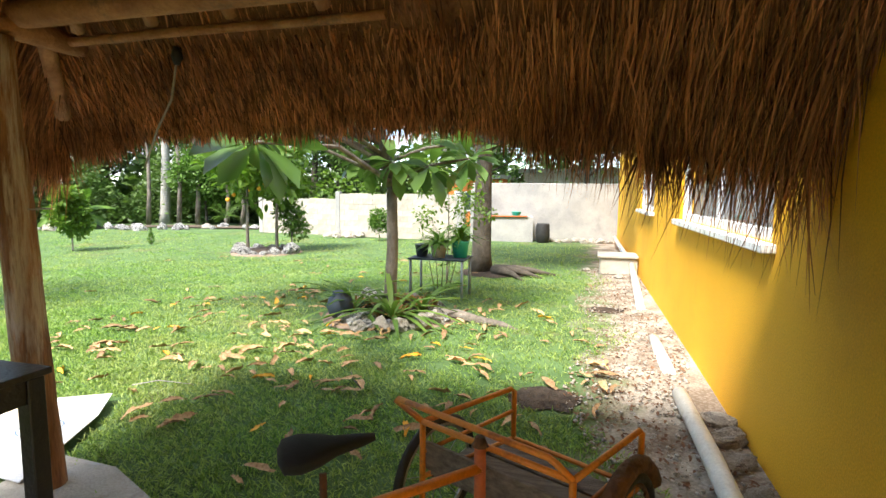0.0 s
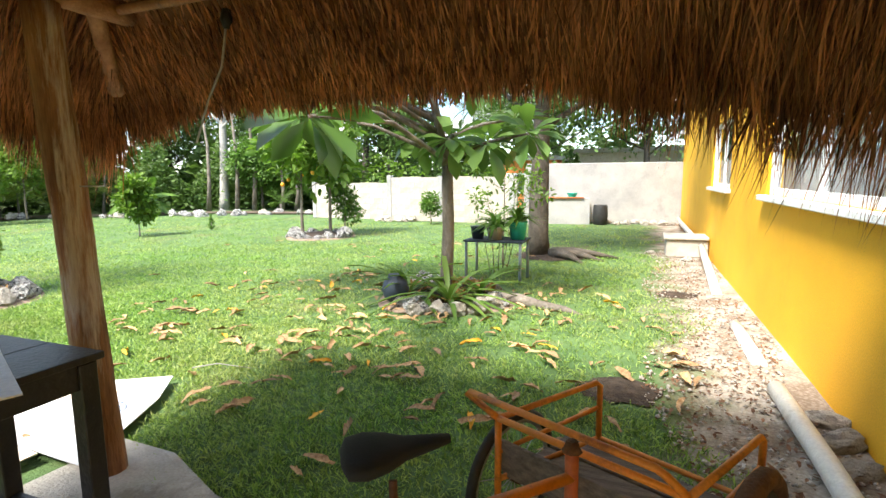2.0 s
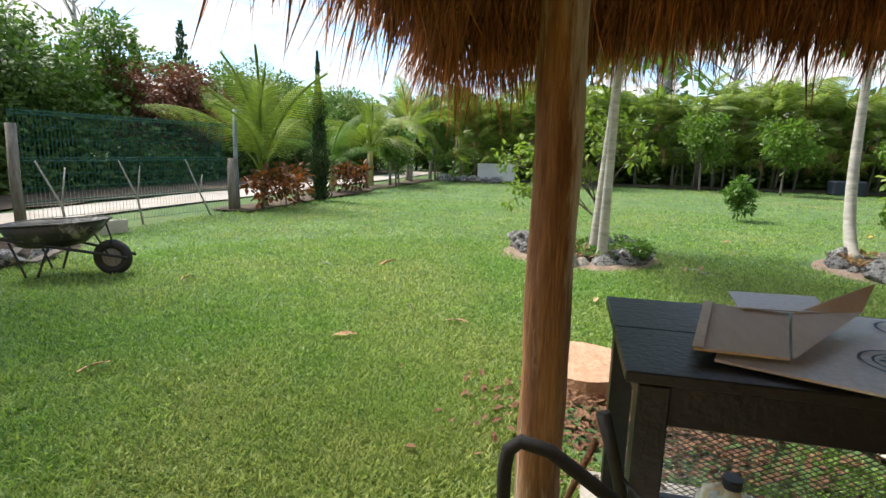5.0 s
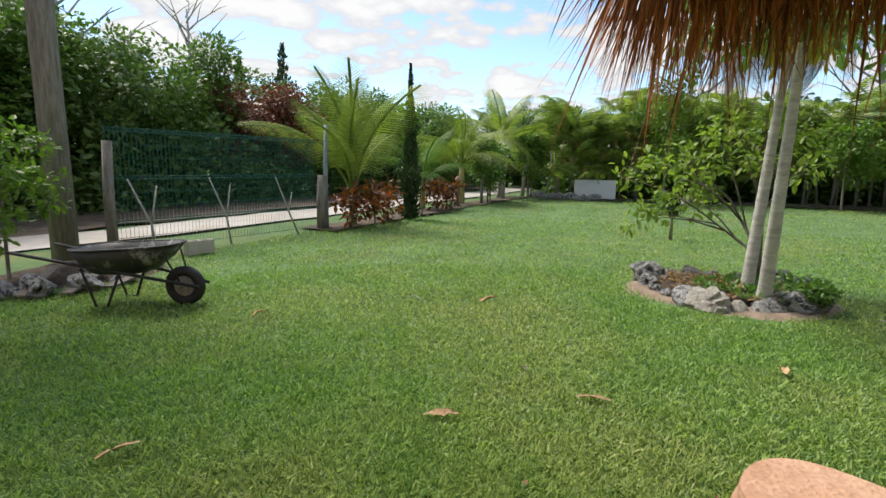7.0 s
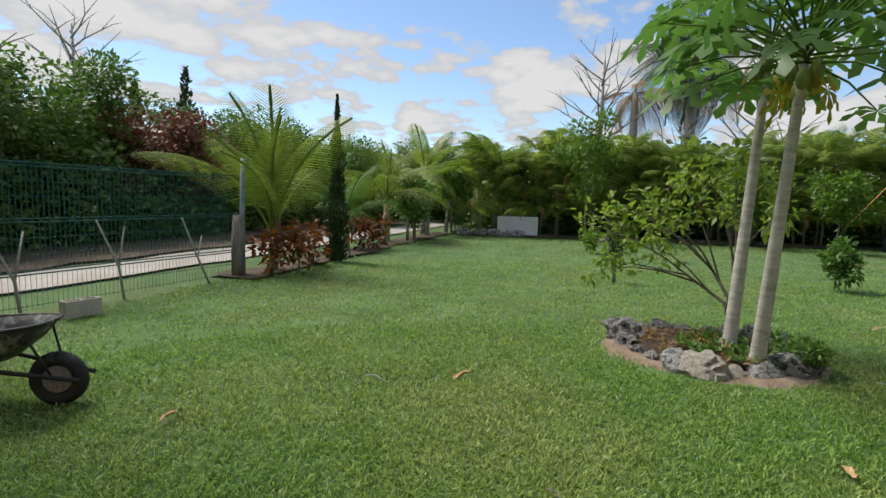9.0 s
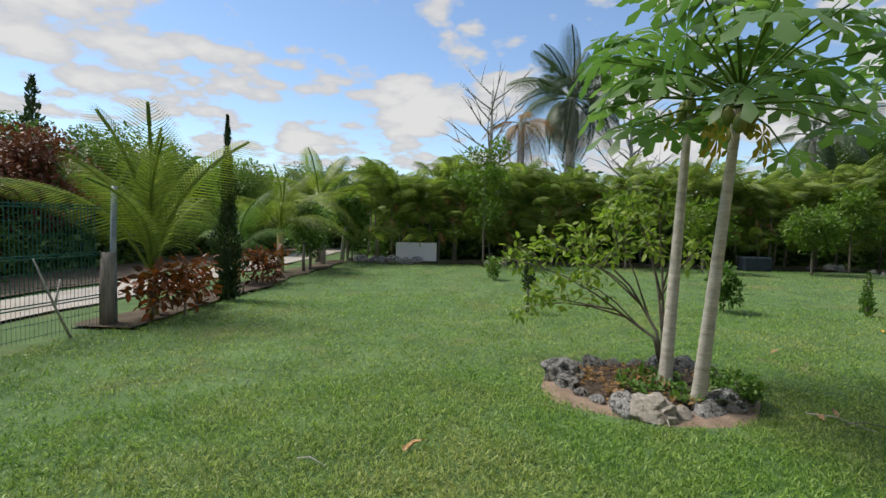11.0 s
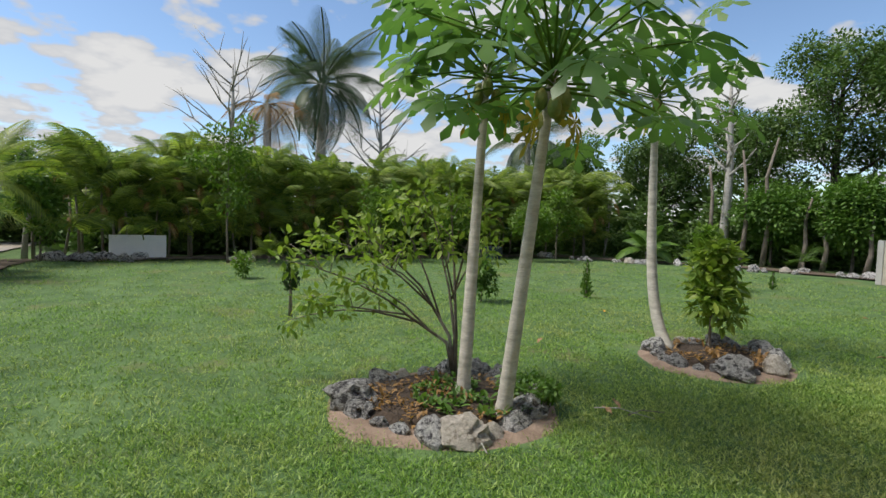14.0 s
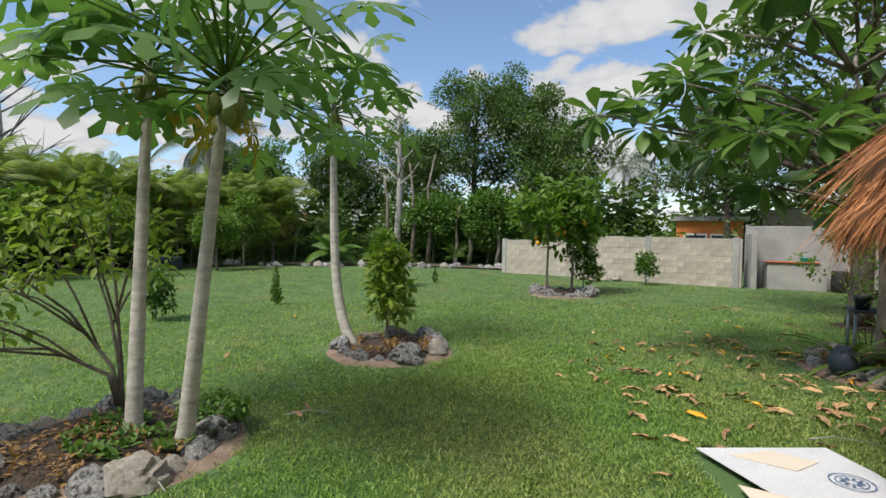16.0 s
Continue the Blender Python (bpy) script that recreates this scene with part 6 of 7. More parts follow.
# ---- fence by the lane ----
F0, F1 = Vector((-6.2, -5.42, 0)), Vector((-10.1, -4.78, 0))
fence = thing("mesh_fence", "green welded wire mesh fence panel between wooden posts", "fence", (-8, -5.1, 0))
d = (F1 - F0); FL = d.length; d.normalize()
for z in (1.80, 1.76, 1.58, 1.40, 1.13, 1.09, 0.90, 0.70, 0.50, 0.46, 0.25, 0.08):
    bm = bmesh.new(); tube(bm, [F0 + Vector((0, 0, z)), F1 + Vector((0, 0, z))], 0.011 if z in (1.80, 1.76, 1.13, 1.09, 0.5, 0.46) else 0.005, 4); part("wire", bm, M_FENCE, fence)
bm = bmesh.new()
for i in range(int(FL / 0.06)):
    p = F0 + d * (i * 0.06)
    tube(bm, [p + Vector((0, 0, 0.62)), p + Vector((0, 0, 1.83))], 0.0055, 4, False)
tagged(part("picket_wire", bm, M_FENCE, fence), kind="stuff")
bm = bmesh.new()
for i in range(int(FL / 0.06)):
    p = F0 + d * (i * 0.06)
    tube(bm, [p + Vector((0, 0, 0.03)), p + Vector((0, 0, 0.62))], 0.003, 4, False)
tagged(part("picket_wire_low", bm, M_WIRE, fence, "pale bare wire"), kind="stuff")
for name, p, r, h, m, lab in (("wooden_post", (-6.2, -5.42), 0.07, 1.62, M_GREYW, "weathered grey fence post with wire"), ("wooden_post", (-10.12, -4.72), 0.10, 1.12, M_GREYW, "short thick grey fence post"), ("steel_post", (-10.28, -4.72), 0.045, 2.12, M_BLUEP, "blue-grey painted steel fence post"), ("utility_pole", (-5.75, -5.75), 0.16, 6.0, M_GREYW, "weathered wooden utility pole with fading paint")):
    t = thing(name, lab, "post", (*p, 0))
    part("shaft", tube_mesh([(*p, -0.05), (p[0] + 0.01, p[1], h * 0.5), (p[0] - 0.02, p[1] + 0.01, h)], [r * 1.05, r, r * 0.93], 12), m, t)
g = np.random.default_rng(170)
for k, (x, y) in enumerate([(-6.55, -5.0), (-7.9, -4.95), (-9.4, -4.75)]):
    s = thing("forked_stick", "pale forked stick leaning against the fence", "stick", (x, y, 0), "forked sticks")
    b = Vector((x, y, 0)); f = b + Vector((0.02 + (0.18 if k == 2 else 0), -0.05, 0.45))
    part("stick", tube_mesh([b, f, f + Vector((0.28, -0.05, 0.65))], [0.022, 0.019, 0.012], 6), M_PALMT, s)
    part("fork", tube_mesh([f, f + Vector((-0.16, -0.05, 0.55 if k != 2 else 0.35))], [0.016, 0.010], 6), M_PALMT, s)
cb = thing("concrete_block", "pale hollow concrete block by the fence", "block", (-7.0, -4.7, 0))
bm = bmesh.new()
CB = Matrix.Translation((-6.95, -4.62, 0)) @ Matrix.Rotation(2.9, 4, "Z")
for lo, hi in (((-0.2, -0.075, 0), (0.2, -0.045, 0.2)), ((-0.2, 0.045, 0), (0.2, 0.075, 0.2)), ((-0.2, -0.045, 0), (-0.17, 0.045, 0.2)), ((0.17, -0.045, 0), (0.2, 0.045, 0.2)), ((-0.015, -0.045, 0), (0.015, 0.045, 0.2))):
    box(bm, lo, hi, CB)
part("block", bm, M_BLOCK, cb)
pile = thing("ash_heap", "low heap of dark ash and earth beside the wheelbarrow", "ash heap", (-5.3, -4.5, 0))
bm = bmesh.new()
rings = []
for u in (1.0, 0.75, 0.5, 0.25):
    rings.append([bm.verts.new((-5.3 + 1.05 * u * math.cos(a) * (1 + 0.2 * noise.noise(Vector((math.cos(a), math.sin(a), u)))), -4.7 + 0.8 * u * math.sin(a), 0.20 * (1 - u) - 0.01 + 0.05 * noise.noise(Vector((math.cos(a) * 2, math.sin(a) * 2, u * 4))))) for a in np.linspace(0, 6.2832, 29)[:-1]])
for a, b in zip(rings, rings[1:]):
    for i in range(28):
        bm.faces.new((a[i], a[(i + 1) % 28], b[(i + 1) % 28], b[i]))
bm.faces.new(rings[-1]); bm.normal_update(); part("mound", bm, M_SOIL, pile)
for (x, y, s) in ((-4.15, -4.3, 0.2), (-4.4, -4.0, 0.22), (-4.75, -3.8, 0.18), (-4.0, -4.7, 0.24), (-5.2, -3.85, 0.14)):
    rock(x, y, s, g, "dark stone at the edge of the ash heap", "stones by the ash heap")
for k, (a, b) in enumerate((((-4.5, -3.6, 0.04), (-5.2, -4.1, 0.10)), ((-4.9, -3.55, 0.03), (-5.4, -3.7, 0.08)), ((-4.2, -3.8, 0.06), (-4.9, -4.4, 0.18)))):
    s = thing("loose_board", "pale scrap board on the ash heap", "board", a, "scrap boards")
    bm = bmesh.new(); sheet(bm, [a, b, (b[0] + 0.05, b[1] - 0.1, b[2]), (a[0] + 0.05, a[1] - 0.1, a[2])], 0.02); part("board", bm, M_PLANK, s)
bush("pole_shrub", "leafy shrub growing by the utility pole", (-4.7, -5.0), 1.5, 0.6, 175, L_BRIGHT, 9, 26, 0.10, 0.02)
# only low branches show; the unseen tall crown is sized to shade the left lawn
bush("overhanging_tree", "leafy tree whose branches hang over the lane's edge, made tall to shade the lawn", (-3.3, -6.1), 7.6, 2.5, 176, L_MID, 20, 60, 0.15, 0.12, LEAF, 0.55, category="tree", start=0.36)
wbx = thing("signboard", "blank white sheet board standing at the foot of the hedge", "panel", (-24.3, -1.1, 0))
bm = bmesh.new(); box(bm, (-24.36, -1.9, 0.03), (-24.3, -0.18, 0.83), bevel=0.008); part("sheet", bm, M_WHITE, wbx)
for y in (-1.85, -0.24):
    bm = bmesh.new(); box(bm, (-24.5, y, 0.0), (-24.365, y + 0.05, 0.8)); part("support", bm, M_GREYW, wbx)
dbx = thing("covered_box", "dark covered crate before the hedge", "crate", (-23.0, 12.4, 0))
bm = bmesh.new(); box(bm, (-23.4, 11.9, 0.0), (-22.8, 13.0, 0.55), bevel=0.05); part("cover", bm, M_DARKBOX, dbx)


# ---- hedge, woods and far things ----
def hedge():
    """Areca palms packed into a wall of arching fronds."""
    g = np.random.default_rng(200)
    tm = [frond(1.0, 12, 1.0, 0.32, 0.7, 1.15, 0.12), frond(1.0, 12, 0.75, 0.32, 0.7, 0.9, 0.13)]
    line = [(-24.9, -3.2), (-25.2, 2), (-25.2, 8), (-25.0, 13), (-24.6, 17), (-23.6, 19.5)]
    for s in range(len(line) - 1):
        a, b = np.array(line[s]), np.array(line[s + 1])
        out = []
        m = int(np.linalg.norm(b - a) * 62)
        u = g.random(m)
        base = a + (b - a) * u[:, None]
        z = 0.5 + 3.3 * g.random(m) ** 0.75
        top = 3.5 + 0.5 * np.sin(base[:, 1] * 0.8) + 0.4 * np.sin(base[:, 1] * 2.3 + 1)
        z = np.minimum(z, top)
        P = np.stack([base[:, 0] + g.normal(size=m) * 0.45 + 0.25 * (4 - z) * 0.3, base[:, 1], z], axis=1)
        ang = g.normal(size=m) * 1.5
        D = np.stack([np.cos(ang), np.sin(ang), 0.7 + 1.1 * g.random(m)], axis=1)
        R = frames_along(D, g.normal(size=m) * 0.9)
        for k in range(2):
            q = np.arange(m) % 2 == k
            out.append(spread(*tm[k], P[q], R[q], 1.0 + 0.75 * g.random(q.sum())))
        t = thing("areca_hedge", "dense tall hedge of areca palms with arching fronds", "hedge", (*line[s], 0), "hedge along the lawn")
        tagged(part("fronds", np_mesh("fronds", *stack(out)), L_HEDGE, t), kind="stuff")
        bm = bmesh.new()
        for k in range(int(np.linalg.norm(b - a) * 2.2)):
            p = a + (b - a) * g.random() + g.normal(size=2) * 0.25
            tube(bm, [(p[0], p[1], 0), (p[0] + 0.1 * g.normal(), p[1] + 0.1 * g.normal(), 1.2), (p[0] + 0.2 * g.normal(), p[1] + 0.3 * g.normal(), 2.9)], [0.05, 0.04, 0.03], 5)
        bm.normal_update(); tagged(part("cane", bm, M_GREYW, t), kind="stuff")
        nb = int(np.linalg.norm(b - a) * 4)
        pb = a + (b - a) * g.random(nb)[:, None]
        Pb = np.stack([pb[:, 0] + 0.55, pb[:, 1], 1.2 + 1.9 * g.random(nb)], axis=1)
        Db = np.stack([np.ones(nb), g.normal(size=nb), -0.2 + 0 * pb[:, 0]], axis=1)
        part("dry_fronds", np_mesh("dry_fronds", *spread(*tm[0], Pb, frames_along(Db), 0.5 + 0.4 * g.random(nb))), L_BROWN, t, "dry orange-brown fronds")


hedge()


def wood_tree(at, h, r, seed, leaf, per=60, size=0.26, clump=0.8, n=14, bark=M_BARKD, name="woodland_tree", label="dense dark woodland tree", start=0.3, group="trees behind the garden"):
    g = np.random.default_rng(seed)
    t = grown(name, label, "tree", (*at, 0), group)
    bm, tips, along = limbs(g, (*at, 0), h * 0.9, n, r, 0.035 * h * 0.6, start, 0.3, 6)
    part("trunk", bm, bark, t)
    if leaf:
        part("crown", np_mesh("crown", *leaf_cloud(g, tips + along, per, clump, size, FAR_LEAF)), leaf, t)


# beyond the lane
for k, (x, y, h, r, m) in enumerate([(1.5, -14.5, 5.0, 2.6, L_DARK), (-2.5, -13.2, 5.6, 2.6, L_DARK), (-5.5, -13.5, 6.0, 2.8, L_DARK), (-8.0, -13.4, 5.8, 2.6, L_MID), (-10.8, -13.6, 5.6, 2.7, L_DARK), (-14.0, -13.8, 5.4, 2.4, L_MID), (-17.0, -13.0, 4.6, 2.0, L_RUSSET), (-20.5, -13.6, 5.0, 2.4, L_DARK), (-25, -13.5, 5.2, 2.6, L_DARK), (-30, -13.0, 5.2, 2.6, L_DARK), (-31, -4.5, 4.4, 2.2, L_DARK), (-35, -8.0, 5.2, 2.5, L_DARK), (-28.5, -9.8, 4.5, 2.0, L_MID)]):
    wood_tree((x, y), h * 0.72, r * 0.95, 300 + k, m, 135, 0.17, 0.75, 16, start=0.12)
# undergrowth skirts
def thicket(name, line, h, depth, seed, mat, dens=55, size=0.24, label="dense dark green undergrowth"):
    g = np.random.default_rng(seed)
    for s in range(len(line) - 1):
        a, b = np.array(line[s]), np.array(line[s + 1]); L_ = np.linalg.norm(b - a); m = int(L_ * dens * 2)
        p = a + (b - a) * g.random(m)[:, None] + g.normal(size=(m, 2)) * depth
        z = h * g.random(m) * (0.7 + 0.35 * np.sin(p[:, 0] * 1.3 + p[:, 1] * 1.7))
        P = np.stack([p[:, 0], p[:, 1], np.maximum(z, 0.08)], axis=1)
        D = g.normal(size=(m, 3)); D[:, 2] = 0.3 + 0.3 * D[:, 2]
        t = thing(name, label, "undergrowth", (*line[s], 0), "undergrowth", "stuff")
        tagged(part("foliage", np_mesh("foliage", *spread(*FAR_LEAF, P, frames_along(D, g.normal(size=m)), size * 0.75 * (0.6 + 0.8 * g.random(m)))), mat, t), kind="stuff")


thicket("thicket", [(4, -13.2), (-6, -12.2), (-16, -11.8), (-26, -11.5), (-35, -9.8)], 3.2, 0.6, 401, L_DARK, 330, 0.28)
thicket("thicket", [(-36, -7), (-31, -3.0), (-27, -2.6), (-27, 8), (-26.8, 18)], 3.4, 0.5, 402, L_DARK, 420, 0.36)
thicket("thicket", [(-26, 18.5), (-23.5, 22.0), (-19, 25), (-14, 27), (-9, 27.5)], 3.3, 0.7, 403, L_DARK, 420, 0.30)
thicket("thicket", [(8, -16.5), (-8, -15.6), (-22, -15.4), (-40, -13)], 4.6, 0.5, 406, L_DARK, 75, 1.0)
thicket("thicket", [(-40, -11), (-37, -3), (-28.2, -3.0), (-28.4, 8), (-28.0, 19), (-24.5, 24.5), (-14, 29.5), (0, 31), (9, 30)], 4.0, 0.4, 407, L_DARK, 80, 0.95)
thicket("thicket", [(-8.5, 25.2), (-3, 25.6), (3, 25.0)], 2.7, 0.5, 408, L_DARK, 60, 0.3)
thicket("thicket", [(-11.5, 24.0), (-8.8, 23.5), (-6, 23.2)], 2.6, 0.7, 404, L_BRIGHT, 130, 0.28, "bright green shrubs beyond the block wall")
thicket("thicket", [(-33, 0), (-34, 22), (-24, 32), (-6, 34), (6, 30)], 5.0, 0.9, 405, L_DARK, 150, 0.6)
for k, (x, y, h, r, m) in enumerate([(-17.0, 27.5, 11.0, 2.6, L_DARK), (-14.2, 28.5, 10.5, 2.4, L_DARK), (-20.5, 26.5, 7.5, 2.4, L_DARK), (-24.5, 24.5, 6.5, 2.2, L_DARK), (-12.0, 27.0, 7.0, 2.4, L_DARK), (-28.5, 21.0, 6.0, 2.4, L_MID), (-4.0, 26.5, 7.5, 2.6, L_DARK), (0.5, 27.5, 7.5, 2.6, L_DARK), (-17.5, 23.6, 3.2, 1.2, L_MID), (-14.5, 24.0, 3.2, 1.0, L_MID)]):
    wood_tree((x, y), h, r, 330 + k, m, 115, 0.19, 0.8, 15, start=0.35)
for k, (x, y, h, r) in enumerate([(-33, 2.6, 10.5, 3.6), (-32.5, 10.6, 9.5, 3.2), (-33.0, 12.0, 5.5, 2.6), (-19.5, 23.2, 10.5, 1.4), (-12.0, -15.8, 8.6, 2.4), (-17.5, -16.5, 8.2, 2.4), (-8.5, -16.0, 8.0, 2.2), (-30.5, 6.5, 6.2, 2.2)]):
    wood_tree((x, y), h, r, 350 + k, None, n=18, bark=M_PALMT, name="bare_tree", label="leafless pale-branched tree standing above the hedge", start=0.4)
for k, (x, y, h) in enumerate([(-18.2, 22.6, 5.2), (-17.4, 22.9, 5.6), (-19.6, 22.2, 4.6), (-16.0, 23.2, 3.0), (-15.3, 23.4, 2.6), (-13.8, 23.4, 2.4)]):
    s = thing("pale_trunk", "slim pale tree trunk at the edge of the woods", "tree", (x, y, 0), "pale trunks")
    part("trunk", tube_mesh([(x, y, -0.02), (x + 0.15, y, h * 0.35), (x - 0.1 * math.sin(k * 2), y + 0.1, h * 0.7), (x - 0.35 * math.sin(k * 3 + 1), y + 0.2, h)], [0.12, 0.09, 0.07, 0.04], 8), M_BARK, s)
for k, (x, y) in enumerate([(-20.8, -14.5), (-18.6, -14.9)]):
    conifer((x, y), 6.6 - k, 0.9, 360 + k, L_CYP, "open-branched dark conifer beyond the lane", 900, 0.34, "far_conifer")
palm((-20.6, 19.4), 0.5, 0.09, 9, 1.7, 95, L_MID, M_BARK, "broad-leaved banana-like plant before the woods", "banana_plant", droop=0.7, top=1.2, bottom=0.0, n=12, slim=0.35, hang=0.3)
palm((-15.6, 22.6), 0.4, 0.07, 10, 1.0, 96, L_MID, M_BARK, "small fan-shaped palm at the woodland edge", "low_palm", droop=0.5, top=1.2, bottom=0.0, n=16)
g = np.random.default_rng(210)
for k in range(34):
    u = k / 33
    p = np.array([-23.6, 15.5]) * (1 - u) + np.array([-12.6, 22.6]) * u
    rock(p[0] + g.normal() * 0.45, p[1] + g.normal() * 0.4, 0.11 + 0.15 * g.random(), g, "rough grey rock in the row along the lawn's edge", "rocks along the lawn's edge", pale=g.random() < 0.15)
for k in range(14):
    rock(-23.8 + 0.3 * g.normal(), -3.6 + 0.2 * k, 0.16 + 0.12 * g.random(), g, "grey rock at the foot of the hedge", "rocks along the lawn's edge")
for k in range(9):
    rock(-8.6 + 0.16 * k + 0.1 * g.normal(), 19.3 + 0.15 * g.normal(), 0.12 + 0.1 * g.random(), g, "loose rubble stone by the block wall", "rubble by the block wall", pale=True)
for k in range(9):
    rock(-0.9 + 0.28 * k, 20.0 + 0.1 * g.normal() + 0.03 * k, 0.10 + 0.08 * g.random(), g, "loose rubble stone by the grey wall", "rubble by the grey wall", pale=True)
for k in range(8):
    rock(-22.8 + 0.25 * g.normal(), 2.2 + 0.2 * g.normal(), 0.12 + 0.1 * g.random(), g, "pale stone round a young tree", "stones round a young tree", pale=True)
for (x, y, s) in ((1.47, 5.75, 0.14), (1.46, 5.45, 0.11), (1.50, 6.05, 0.13), (1.2, 12.7, 0.12), (0.6, 13.6, 0.08), (1.48, 5.1, 0.09)):
    rock(x, y, s, g, "broken pale stone beside the drain pipe", "stones by the pipe", pale=True, flat=0.5)


def far_house(x0, x1, y0, y1, h, mat, label):
    t = thing("far_house", label, "house", ((x0 + x1) / 2, y0, 0))
    bm = bmesh.new(); box(bm, (x0, y0, 0), (x1, y1, h)); part("wall", bm, mat, t)
    bm = bmesh.new(); box(bm, (x0 - 0.25, y0 - 0.25, h), (x1 + 0.25, y1 + 0.25, h + 0.2)); part("roof", bm, M_RENDER, t)
    for k in range(2):
        cx_ = x0 + (x1 - x0) * (0.3 + 0.4 * k)
        w = part("window", (lambda b_: (box(b_, (cx_ - 0.5, y0 - 0.04, h - 1.6), (cx_ + 0.5, y0 - 0.004, h - 0.6)), b_)[1])(bmesh.new()), M_WHITE, t)
        part("pane", (lambda b_: (box(b_, (cx_ - 0.42, y0 - 0.05, h - 1.52), (cx_ + 0.42, y0 - 0.045, h - 0.68)), b_)[1])(bmesh.new()), M_DARKBOX, w)


far_house(-6.2, -3.4, 27.5, 31, 2.35, M_ORHOUSE, "orange rendered house beyond the block wall")
far_house(-2.6, 2.4, 29, 33, 2.7, M_BLOCK, "pale house beyond the grey wall")
far_house(2.9, 5.4, 26.0, 30, 3.4, M_TEALW, "teal painted house beyond the grey wall")


# ---- grass, leaves and other fine things ----
def lawn(n, centre, rmax, seed, size, name, rmin=0.0):
    g = np.random.default_rng(seed)
    r = rmin + (rmax - rmin) * g.random(n) ** 1.2
    a = g.random(n) * 6.2832
    x, y = centre[0] + r * np.cos(a), centre[1] + r * np.sin(a)
    keep = (x < 0.55 + 0.35 * np.sin(y * 1.7) + 0.25 * g.random(n)) & (x > -23.8) & (y > -4.75) & (y < 19.2)
    keep &= ~((x > -2.5) & (y > 2.3) & (y < 4.2 - 0.12 * (x + 2.5)))
    keep &= (y - 20.5) < (x + 12.5) * 1.2 + 6.0
    for cx, cy, rr in BEDS:
        keep &= (x - cx) ** 2 + (y - cy) ** 2 > (rr * 1.0 + 0.06 * np.sin(7 * np.arctan2(y - cy, x - cx)) + 0.36 * g.random(n) ** 0.7) ** 2
    poly = [(-2.30, 4.02), (-2.66, 4.84), (-2.92, 5.18), (-3.82, 4.62), (-3.55, 4.0), (-3.26, 3.48), (-2.68, 3.68)]
    inside = np.ones(n, bool)
    for (ax_, ay_), (bx_, by_) in zip(poly, poly[1:] + poly[:1]):
        inside &= (bx_ - ax_) * (y - ay_) - (by_ - ay_) * (x - ax_) > -0.02
    keep &= ~inside
    keep &= ~(((x + 3.1) / 0.62) ** 2 + ((y - 2.7) / 0.72) ** 2 < 0.6 + 0.8 * g.random(n))
    for cx, cy, rr in ((0.28, 6.15, 0.28), (-1.25, 12.5, 0.7)):
        keep &= (x - cx) ** 2 + (y - cy) ** 2 > rr * rr
    keep &= ~(((x + 5.3) / 1.0) ** 2 + ((y + 4.7) / 0.8) ** 2 < 1)
    x, y, r = x[keep], y[keep], r[keep]
    m = len(x)
    z = 0.012 * np.sin(x * 0.9 + 1.3) * np.cos(y * 0.8)
    nb = 4
    P = np.repeat(np.stack([x, y, z], axis=1), nb, axis=0) + np.concatenate([g.normal(size=(m * nb, 2)) * 0.016 * (1 + np.repeat(r, nb)[:, None] * 0.12), np.zeros((m * nb, 1))], axis=1)
    b = g.random(m * nb) * 6.2832; el = 0.35 + 0.9 * g.random(m * nb)
    D = np.stack([np.cos(b) * np.cos(el), np.sin(b) * np.cos(el), np.sin(el)], axis=1)
    S = size * (0.5 + 0.7 * g.random(m * nb)) * (1 + 0.03 * np.repeat(r, nb))
    tagged(part(name, np_mesh(name, *spread(*BLADE, P, frames_along(D, g.normal(size=m * nb) * 0.5), S)), M_BLADE), "short green lawn grass", "grass", kind="stuff")


lawn(115000, (-2.8, 1.4), 5.5, 500, 0.046, "grass_close")
lawn(125000, (-2.6, 1.6), 12.0, 501, 0.048, "grass_near")
lawn(80000, (-6.0, 6.0), 22.0, 502, 0.055, "grass_far", 0.0)


def fallen_leaf_mesh(seed):
    """A long dead leaf, curled along and across."""
    g = np.random.default_rng(seed)
    s = np.linspace(0, 1, 8); curl = 0.25 + 0.5 * g.random(); bend = g.normal() * 0.35
    w = 0.115 * np.sin(np.pi * np.clip(s * 0.92 + 0.06, 0, 1)) + 0.008
    c = np.stack([s, bend * s * s * 0.5, 0.05 + curl * 0.5 * s * (1 - s) + 0.10 * s * s * g.random()], axis=1)
    lift = w * (0.35 + 0.8 * g.random())
    V = np.concatenate([c + np.stack([0 * s, w, lift], axis=1), c, c + np.stack([0 * s, -w, lift * 0.8], axis=1)])
    F = [[i, 8 + i, 9 + i] for i in range(7)] + [[i, 9 + i, i + 1] for i in range(7)] + [[8 + i, 16 + i, 17 + i] for i in range(7)] + [[8 + i, 17 + i, 9 + i] for i in range(7)]
    V = V + g.normal(size=V.shape) * [0.012, 0.022, 0.03]
    me = np_mesh("fallen_leaf", V, F)
    return me


LEAVES = [fallen_leaf_mesh(i) for i in range(7)]
YL = [fallen_leaf_mesh(i + 20) for i in range(2)]
for me in LEAVES:
    me.materials.append(M_DEADLEAF)
for me in YL:
    me.materials.append(M_YLEAF)
g = np.random.default_rng(520)


